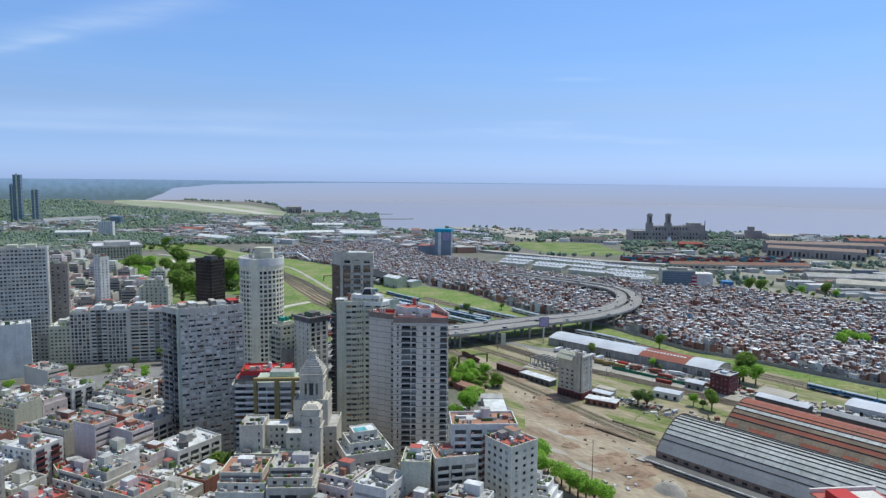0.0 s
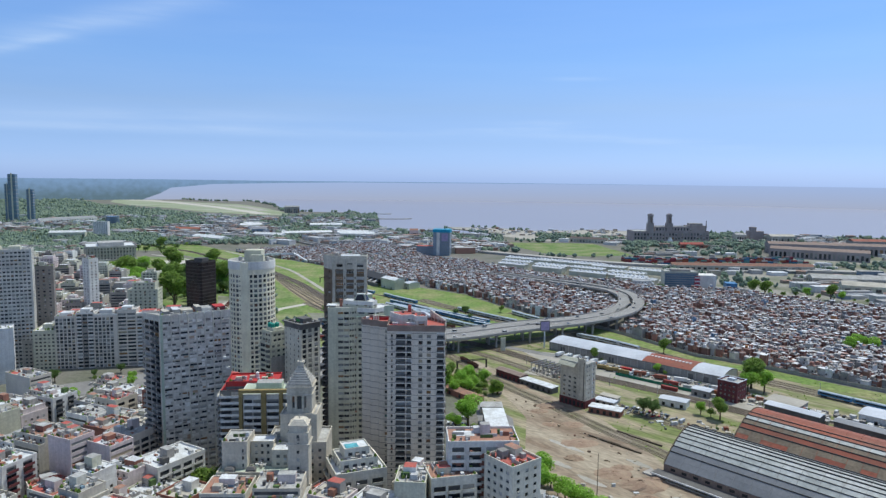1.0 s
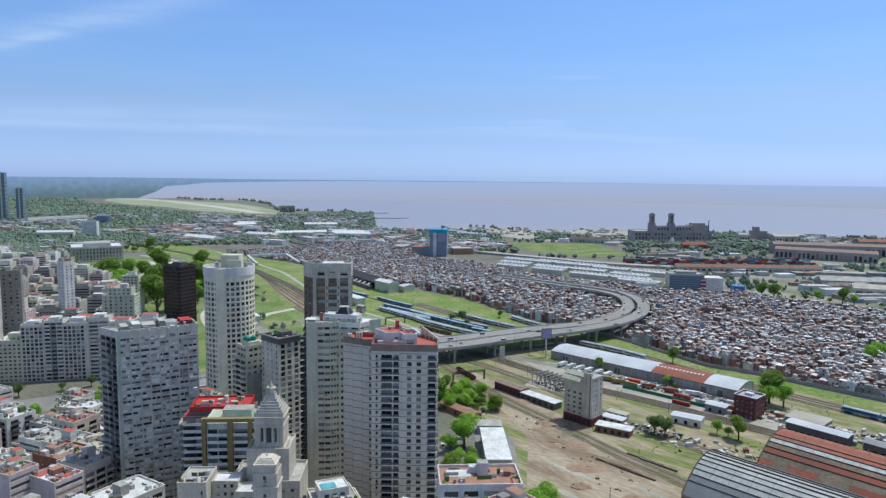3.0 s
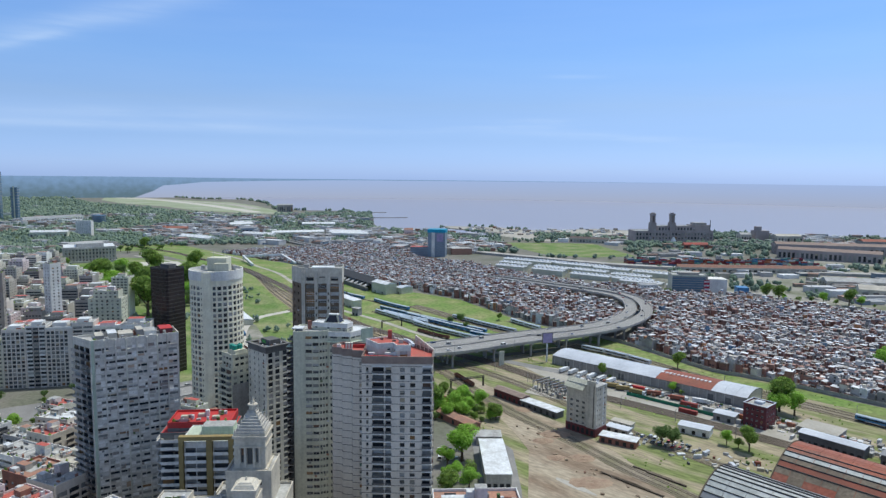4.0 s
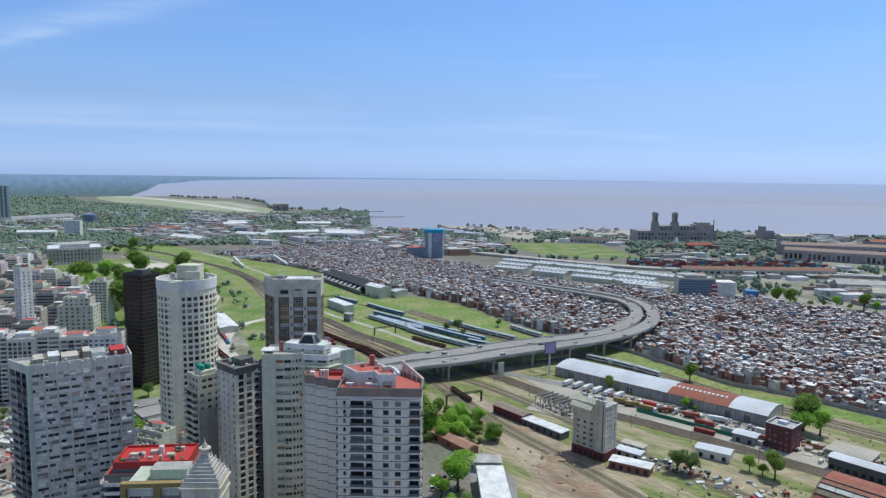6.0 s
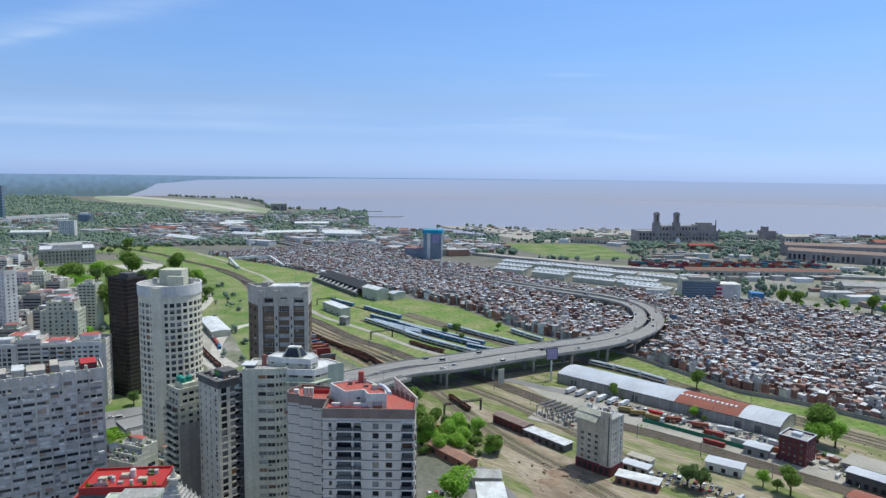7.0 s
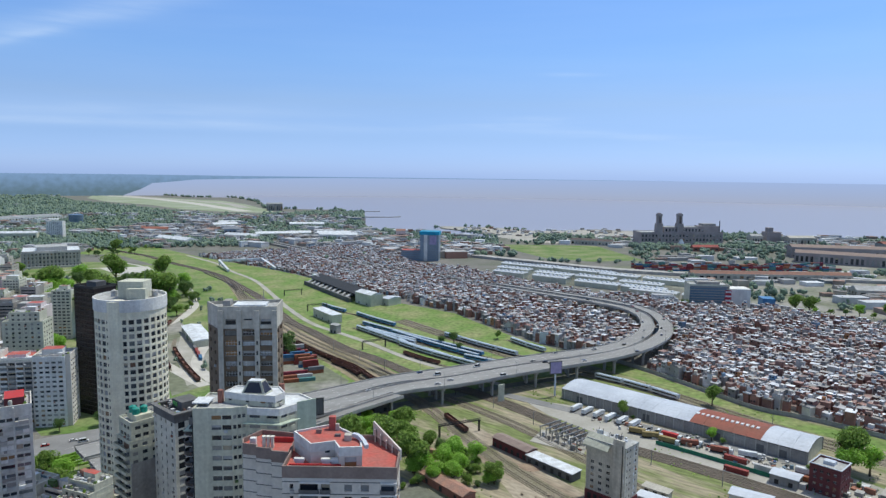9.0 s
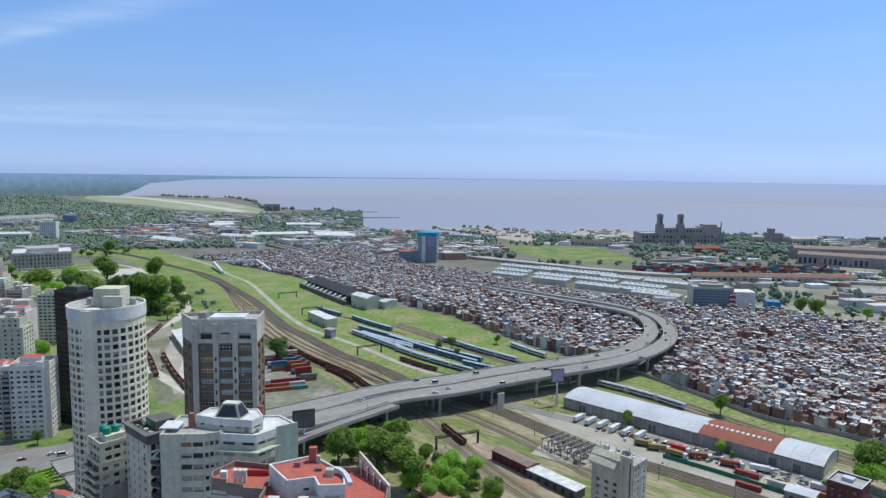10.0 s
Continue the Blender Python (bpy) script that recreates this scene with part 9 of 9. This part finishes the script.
# planted beds, white canopy and tiled house beside the avenue
for k in range(5):
    m = Mesh()
    m.rbox(0, 0, 0, 46, 1.7, 0.8, 38)
    for i in range(90):
        a, b = R.uniform(-22.5, 22.5), R.uniform(-0.6, 0.6)
        m.rbox(a * math.cos(radians(38)) - b * math.sin(radians(38)), a * math.sin(radians(38)) + b * math.cos(radians(38)), 0.6, R.uniform(0.6, 1.6), R.uniform(0.7, 1.3), R.uniform(0.3, 0.8), R.uniform(0, 90))
    single("hedge", m, M_leafbright, "clipped bright green hedge row beside the avenue", "hedge", "hedge rows", x=-187 + k * 2.3, y=516 - k * 3.4)
for k in range(16):
    tree(-186 + (k % 8) * 5.6 + R.uniform(-2, 2), 484 - (k // 8) * 13 + R.uniform(-4, 4), R.uniform(0.5, 0.85), R.choice((2, 2, 0)))
m = Mesh()
m.hexa([(-7, -4, 3.2), (7, -4, 3.2), (7, 4, 3.2), (-7, 4, 3.2), (-6, -3.4, 4.4), (6, -3.4, 4.4), (6, 3.4, 4.4), (-6, 3.4, 4.4)])
for x in (-6.5, 6.5):
    for y in (-3.6, 3.6):
        m.tube(x, y, 0, 3.2, 0.15, n=6)
single("canopy", m, M_roofwhite, "white fabric canopy beside the garden", "canopy", x=-156, y=500, deg=20)
# park trees
rr = random.Random(404)
count = 0
for k in range(46):
    a, q = rr.uniform(0, 2 * math.pi), rr.uniform(0, 1) ** 0.5
    tree(-302 + 34 * q * math.cos(a) - 0.30 * 95 * q * math.sin(a), 955 + 95 * q * math.sin(a), rr.uniform(1.0, 1.6), rr.choice((0, 1, 1, 0, 2)))
while count < 80:
    x, y = rr.uniform(-620, -120), rr.uniform(620, 1290)
    if inside(x, y, PARK) and (rr.random() < (0.95 if (x + 0.42 * y < 150) else 0.35)):
        if noise.noise(Vector((x * 0.008, y * 0.008, 2))) > -0.12 and not (x > -282 and y < 880) and not (x < -470 and y > 1040) and not (-480 < x < -370 and 1075 < y < 1180):
            tree(x, y, rr.uniform(1.0, 1.9), rr.choice((0, 1, 1, 2)))
            count += 1

for k in range(20):
    u = k / 19
    tree(-398 - 205 * u + rr.uniform(-5, 5), 931 + 228 * u + rr.uniform(-8, 8), rr.uniform(0.7, 1.1), rr.choice((0, 0, 1)))
for k in range(16):
    tree(-585 + rr.uniform(-30, 35), 1420 + rr.uniform(-90, 70), rr.uniform(0.7, 1.1), rr.choice((0, 1, 1)))

# street trees in the gaps of the old quarter
rs = random.Random(91)
n = 0
for k in range(4000):
    x, y = rs.uniform(-330, -60), rs.uniform(215, 520)
    if n < 30 and clear_of(x, y, 2.6):
        n += 1
        TAKEN.append((x, y, 6.5))
        tree(x, y, rs.uniform(0.6, 1.0), rs.choice((0, 0, 1, 2)))


# ---- far woods, low buildings and harbour ----
ICO = [(0, 0, -1), (0.72, -0.53, -0.45), (-0.28, -0.85, -0.45), (-0.89, 0, -0.45), (-0.28, 0.85, -0.45), (0.72, 0.53, -0.45), (0.28, -0.85, 0.45), (-0.72, -0.53, 0.45), (-0.72, 0.53, 0.45), (0.28, 0.85, 0.45), (0.89, 0, 0.45), (0, 0, 1)]
ICOF = [(0, 2, 1), (1, 2, 6), (0, 3, 2), (0, 4, 3), (0, 5, 4), (0, 1, 5), (1, 6, 10), (2, 7, 6), (3, 8, 7), (4, 9, 8), (5, 10, 9), (10, 6, 11), (6, 7, 11), (7, 8, 11), (8, 9, 11), (9, 10, 11), (1, 10, 5), (2, 3, 7), (3, 4, 8), (4, 5, 9)]


def clump(m, x, y, z, r, h, rr):
    i = len(m.v)
    m.v.extend((x + a * r * rr.uniform(0.7, 1.25), y + b * r * rr.uniform(0.7, 1.25), z + (c + 0.7) * h * rr.uniform(0.75, 1.2)) for a, b, c in ICO)
    m.f.extend((i + a, i + b, i + c) for a, b, c in ICOF)
    m.m.extend([0] * 20)


def wood(m, x, y, r, rr):
    for k in range(4):
        clump(m, x + rr.uniform(-0.6, 0.6) * r, y + rr.uniform(-0.6, 0.6) * r, rr.uniform(0.5, 3.5), r * rr.uniform(0.4, 0.75), r * rr.uniform(0.45, 0.8), rr)


COASTP = [(float(a), float(b)) for a, b in COAST]
rr = random.Random(505)
woods, blocks, blockr = Mesh(), Mesh(), Mesh()
LEFT = [(-3400, 4600), (-2350, 4550), (-2050, 3900), (-1620, 3330), (-1270, 3020), (-1016, 2740), (-815, 2640), (-600, 2600), (-430, 2760), (-380, 2930), (-270, 2740), (-225, 2400), (-200, 2100), (-150, 1985), (-40, 1930), (60, 1830), (150, 1760), (160, 1560), (60, 1400), (-60, 1430), (-145, 1590), (-330, 1570), (-520, 1520), (-640, 1480), (-700, 1330), (-760, 1250), (-1150, 1250), (-3400, 3300)]
AIRFIELD = [(-1885, 3900), (-1594, 3510), (-1254, 3220), (-1016, 2920), (-815, 2790), (-600, 2715), (-626, 2843), (-887, 3389), (-1102, 3741), (-1513, 4036)]
patch("ground_woods", [(-3400, 4500), (-2350, 4500), (-2050, 3900), (-1620, 3330), (-1270, 3020), (-900, 2640), (-820, 2100), (-900, 1800), (-760, 1500), (-800, 1290), (-1150, 1250), (-3400, 3300)][::-1], M_park, "green parkland under far trees", 0.03)
n_t = n_b = 0
for k in range(26000):
    y = 1250 + 3350 * rr.random() ** 1.5
    x = rr.uniform(-0.74, 0.1) * y
    if not inside(x, y, LEFT) or math.hypot(x, y - 100) > 4590:
        continue
    if y > 2550 and inside(x, y + 190, AIRFIELD):
        continue
    leafy = 0.7 * noise.noise(Vector((x * 0.004, y * 0.003, 0.3))) + 0.8 * noise.noise(Vector((x * 0.02, y * 0.012, 5)))
    lean_ = 0.06 + (0.24 if x < -0.42 * y else 0.0) + (0.25 if y > 2500 else 0.0) - (0.12 if x > -0.3 * y and y < 2300 else 0)
    if leafy + lean_ > 0.02:
        if n_t < 8500:
            n_t += 1
            wood(woods, x, y, rr.uniform(3.2, 7.5) * (1.0 if y < 2400 else 1.5), rr)
    elif n_b < 3600:
        n_b += 1
        if min((p - Vector((x, y))).length for p in via_flat[::3]) < 22:
            continue
        big = rr.random() < 0.07
        w, d, h, deg = (rr.uniform(24, 52), rr.uniform(14, 26), rr.uniform(6, 12), rr.choice((-35, 10)) + rr.uniform(-5, 5)) if big else (rr.uniform(7, 20), rr.uniform(7, 16), rr.choice((3.5, 4, 5, 6, 8, 11)), rr.choice((-35, -35, 10, -20)) + rr.uniform(-5, 5))
        blocks.rbox(x, y, 0, w, d, h, deg)
        blockr.rbox(x, y, h, w + 0.8, d + 0.8, 0.5, deg)
# right-hand harbour side
RIGHT = [(150, 1660), (300, 1840), (440, 1850), (600, 1950), (780, 1940), (1250, 1900), (1900, 1800), (1700, 1200), (1000, 560), (700, 420), (560, 650), (545, 800), (470, 980), (380, 1010), (345, 1090), (230, 1270), (140, 1380), (160, 1540)]
for k in range(5200):
    x, y = rr.uniform(120, 1500), rr.uniform(430, 1940)
    if not inside(x, y, RIGHT) or x > 0.76 * y + 50:
        continue
    if (330 < x < 700 and 1245 < y < 1320) or (440 < x < 670 and 1600 < y < 1720) or (150 < x < 395 and 1370 < y < 1665) or (640 < x < 860 and 1280 < y < 1480):
        continue
    if 95 < x < 350 and 960 < y < 1340:
        continue
    leafy = noise.noise(Vector((x * 0.006, y * 0.006, 9.3))) + 0.4 * noise.noise(Vector((x * 0.02, y * 0.02, 1)))
    if leafy > 0.02 or (480 < x < 660 and 1330 < y < 1560 and rr.random() < 0.6) or (545 < x < 680 and 1360 < y < 1560 and rr.random() < 0.85) or (450 < x < 560 and 1050 < y < 1115 and rr.random() < 0.8) or (625 < x < 680 and 1185 < y < 1215):
        if rr.random() < 0.75:
            wood(woods, x, y, rr.uniform(3.5, 7), rr)
    elif rr.random() < 0.5:
        w, d, h, deg = rr.uniform(8, 40), rr.uniform(8, 20), rr.choice((3, 4, 5, 6, 8)), rr.choice((3, 3, -30)) + rr.uniform(-4, 4)
        blocks.rbox(x, y, 0, w, d, h, deg)
        blockr.rbox(x, y, h, w + 0.8, d + 0.8, 0.5, deg)
# trees along the shore, on the quay and before the power station
for (xa, ya), (xb, yb) in zip(COASTP[8:31], COASTP[9:32]):
    k = int(math.hypot(xb - xa, yb - ya) / 11)
    for i in range(k):
        u = (i + rr.random()) / max(1, k)
        x, y = xa + (xb - xa) * u, ya + (yb - ya) * u
        if noise.noise(Vector((x * 0.011, y * 0.011, 6))) > -0.12:
            wood(woods, x - rr.uniform(4, 26), y - rr.uniform(2, 30), rr.uniform(3.5, 7) * (1.4 if y > 2600 else 1), rr)
for k in range(1500):
    x, y = rr.uniform(30, 900), rr.uniform(1420, 2120)
    near_hall = 450 < x < 665 and 1640 < y < 1720
    if inside(x, y, COASTP) and not near_hall and ((250 < x < 395 and 1740 < y < 1860) or (395 < x < 500 and 1725 < y < 1800) or x > 660 or (85 < x < 165 and 1430 < y < 1480)) and not inside(x, y, [(150, 1660), (362, 1650), (392, 1400), (290, 1375), (215, 1420), (180, 1520)]) and (x < 500 or noise.noise(Vector((x * 0.012, y * 0.012, 3))) > -0.05):
        wood(woods, x, y, rr.uniform(5.5, 10), rr)
for k in range(160):
    x, y = rr.uniform(20, 640), rr.uniform(1850, 2110)
    if inside(x, y, COASTP):
        blocks.rbox(x, y, 0, rr.uniform(5, 16), rr.uniform(4, 9), rr.uniform(2.5, 6), rr.uniform(-40, 40))
for k in range(150):
    wood(woods, rr.uniform(430, 690), rr.uniform(1590, 1645), rr.uniform(5, 8.5), rr)
for k in range(420):
    x, y = rr.uniform(-640, -100), rr.uniform(560, 1290)
    if inside(x, y, PARK) and noise.noise(Vector((x * 0.015, y * 0.015, 8))) > 0.02 and not (-480 < x < -370 and 1075 < y < 1180):
        wood(woods, x, y, rr.uniform(1.6, 3.8), rr)
# trees along the villa's inside and the park edge
for k in range(90):
    x, y = rr.uniform(-430, 520), rr.uniform(560, 1540)
    if inside(x, y, VILLA) and off_viaduct(x, y) > 20 and noise.noise(Vector((x * 0.02, y * 0.02, 4))) > 0.12:
        wood(woods, x, y, rr.uniform(3.5, 5.5), rr)
M_farroof = mat("far_roofs", ONE, DIM, 0.02, 0.25, 0.8, 0, 0.2, [(0.0, (0.5, 0.52, 0.55)), (0.22, (0.33, 0.335, 0.34)), (0.46, (0.64, 0.67, 0.7)), (0.6, (0.33, 0.22, 0.18)), (0.72, (0.24, 0.235, 0.23)), (0.9, (0.42, 0.42, 0.41))], "island")
tagged(part("far_woods", woods, M_hazewoods), "far woods and street trees with haze put into their green", "trees", kind="stuff")
tagged(part("far_buildings", blocks, M_far), "low pale and grey far buildings and sheds", "buildings", kind="stuff")
tagged(part("far_roofs", blockr, M_farroof), "pale flat roofs of far buildings", "roofs", kind="stuff")


def glass_high_rise(x, y, w, h):
    t = Tower("skyscraper", "slim blue glass skyscraper far off", "skyscraper", x, y, 10, M_blueglass, limit=0)
    t.block("shaft", 0, 0, 0, w, w * 0.8, h, M_blueglass, "blue glass shaft")
    for k in range(1, 12):
        t.block("floor_band", -0.3, -0.3, k * h / 12, w + 0.3, w * 0.8 + 0.3, k * h / 12 + 1.4, M_slate, "slate floor band")
    t.block("fin", w * 0.4, -0.8, 0, w * 0.6, -0.31, h + 4, M_pale, "pale vertical fin")
    t.done()


glass_high_rise(-1378, 2190, 22, 152)
glass_high_rise(-1396, 2200, 14, 120)
glass_high_rise(-1327, 2200, 19, 104)

# long halls of the harbour
def hall(x, y, deg, w, d, h, wall, roof, label, bays):
    t = Tower("warehouse", label, "warehouse", x, y, deg, wall, limit=10)
    t.rect(0, 0, w, d, 0, h, h, even(w, bays, w / bays * 0.55), (), (), even(d, max(2, int(d / 9)), 3), roof, parapet=1.0, sill=2.0, head=h * 0.72, recess=0.6)
    m = Mesh()
    m.hexa([(0, 2, h), (w, 2, h), (w, d - 2, h), (0, d - 2, h), (0, d / 2 - 1, h + 5), (w, d / 2 - 1, h + 5), (w, d / 2 + 1, h + 5), (0, d / 2 + 1, h + 5)])
    t.add("ridge_roof", m, roof)
    t.done()


hall(314, 1686, -27, 92, 14, 9, M_tan, M_brownband, "long low brown quay shed", 12)
hall(543, 1560, 5, 56, 16, 8, M_brick, M_redroof, "low red-roofed shed before the power station", 6)
hall(668, 1400, -31, 175, 40, 17, M_pst, M_brownband, "long brown factory hall with brown ridge roof", 22)
hall(700, 1470, -14, 230, 40, 20, M_pst, M_brownband, "long brown harbour warehouse", 24)
hall(742, 1730, 5, 28, 24, 18, M_tan, M_roofgrey, "boxy tan harbour building", 4)
hall(817, 1700, 5, 64, 34, 17, M_tan, M_tan, "wide tan harbour hall", 8)
hall(900, 1500, -8, 200, 40, 24, M_grey, M_rust, "long grey harbour warehouse", 20)
hall(-600, 1640, -35, 110, 34, 9, M_white, M_roofwhite, "wide white industrial hall beside the far railway", 10)
hall(-480, 1735, -24, 90, 26, 8, M_white, M_roofwhite, "white hall among trees", 8)
hall(-270, 1770, 8, 80, 40, 10, M_white, M_roofwhite, "white hall near the shore", 8)
hall(-610, 2110, 6, 60, 30, 8, M_white, M_roofwhite, "white hall by the airfield", 6)
hall(-1222, 2085, 66, 200, 16, 14, M_white, M_slate, "long pale blue-grey apartment row among woods", 22)
hall(-924, 1615, 16, 78, 22, 15, M_pale, M_roofwhite, "low white flat-roofed campus building", 10)
hall(-720, 1850, 7, 62, 34, 9, M_brick, M_rustroof, "wide hall with faded pink roof", 8)
hall(-574, 1966, 40, 68, 30, 12, M_pale, M_roofwhite, "pale blue-white industrial hall with flat roof", 8)
hall(-400, 1722, 22, 128, 26, 11, M_pale, M_roofwhite, "very long pale grey hall near the shore", 14)
hall(-255, 1704, -2, 86, 34, 13, M_white, M_roofwhite, "broad white hall behind the dense quarter", 8)
hall(-398, 2066, 8, 96, 34, 9, M_white, M_roofwhite, "pale hall on the waterfront", 8)
hall(-661, 2876, 12, 62, 24, 27, M_grey, M_roofgrey, "grey airport terminal block", 8)
hall(-504, 1822, 8, 38, 24, 13, M_towerglass, M_slate, "small pale blue sheet-clad hall", 4)
hall(-81, 1738, 6, 22, 18, 20, M_pink, M_terra, "pinkish brick block near the water", 4)
hall(395, 1175, -2, 240, 16, 8, M_tan, M_terra, "long low shed with orange tiled roof", 24)
patch("pavement_harbour_lot", [(340, 1095), (420, 940), (560, 850), (700, 800), (1000, 900), (1250, 1250), (900, 1420), (400, 1330), (250, 1300)], M_lot, "pale dusty lots between harbour sheds", 0.08, "pavement")
patch("pavement_lot", [(420, 930), (560, 850), (720, 900), (560, 1010)], M_lot, "pale concrete lot", 0.12, "pavement")
hall(560, 1035, -10, 120, 30, 8, M_tan, M_roofgrey, "wide low warehouse with grey roof", 10)
hall(560, 960, -24, 150, 34, 9, M_pale, M_tan, "wide low warehouse with tan roof", 12)
t = Tower("office_building", "white slab tower rising from far woods", "office building", -850, 1676, 7, M_white, limit=10)
t.rect(0, 0, 34, 16, 0, 38, 3.2, even(34, 8, 1.8), (), (), (), M_roofwhite)
t.done()
t = thing("round_building", "round dark blue glass building in far woods", "building", -1006, 2100)
m = Mesh()
m.tube(0, 0, 0, 27, 19, n=28)
part("glass_drum", m, M_blueglass, t)
for k in range(6):
    m = Mesh()
    m.tube(0, 0, 3.5 + 4 * k, 4.3 + 4 * k, 19.4, n=28)
    part("floor_band", m, M_slate, t, "slate floor band")
m = Mesh()
m.tube(0, 0, 0, 60, 4.5, 3.6, 14)
m.tube(0, 0, 51.6, 60, 5.2, 5.2, 14)
single("chimney_stack", m, M_pst, "dark harbour chimney stack", "chimney", x=1150, y=1480)
m = Mesh()
m.box(0, 0, 0, 34, 26, 28)
m.box(4, 3, 28, 16, 18, 38)
single("harbour_tower", m, M_pst, "dark blocky harbour tower", "building", x=779, y=1735)
# breakwater and jetties
m = Mesh()
ribbon(m, smooth_line([(-420, 2860), (-330, 2890), (-219, 2927)], 20), -7, 7, -2, 1.2)
single("breakwater", m, M_conc, "low grey breakwater in the river", "breakwater", kind="structure")
m = Mesh()
ribbon(m, smooth_line([(-240, 2560), (-150, 2570), (-118, 2600)], 20), -5, 5, -2, 1.2)
single("breakwater", m, M_conc, "low grey jetty in the river", "breakwater", kind="structure")
road("road_harbour", [(700, 1150), (350, 1230), (180, 1345), (60, 1440), (-60, 1500), (-260, 1690), (-420, 1800)], 20, M_conc, "pale elevated harbour road", 4.5)
road("road_runway", [(-2070, 4354), (-1689, 4072), (-1242, 3556), (-892, 3058), (-731, 2821)], 60, M_path, "pale runway strip", 0.5)
road("road_taxiway", [(-1864, 4318), (-1369, 3820), (-1022, 3480), (-800, 3080)], 50, M_gravel, "pale taxiway strip", 0.5)
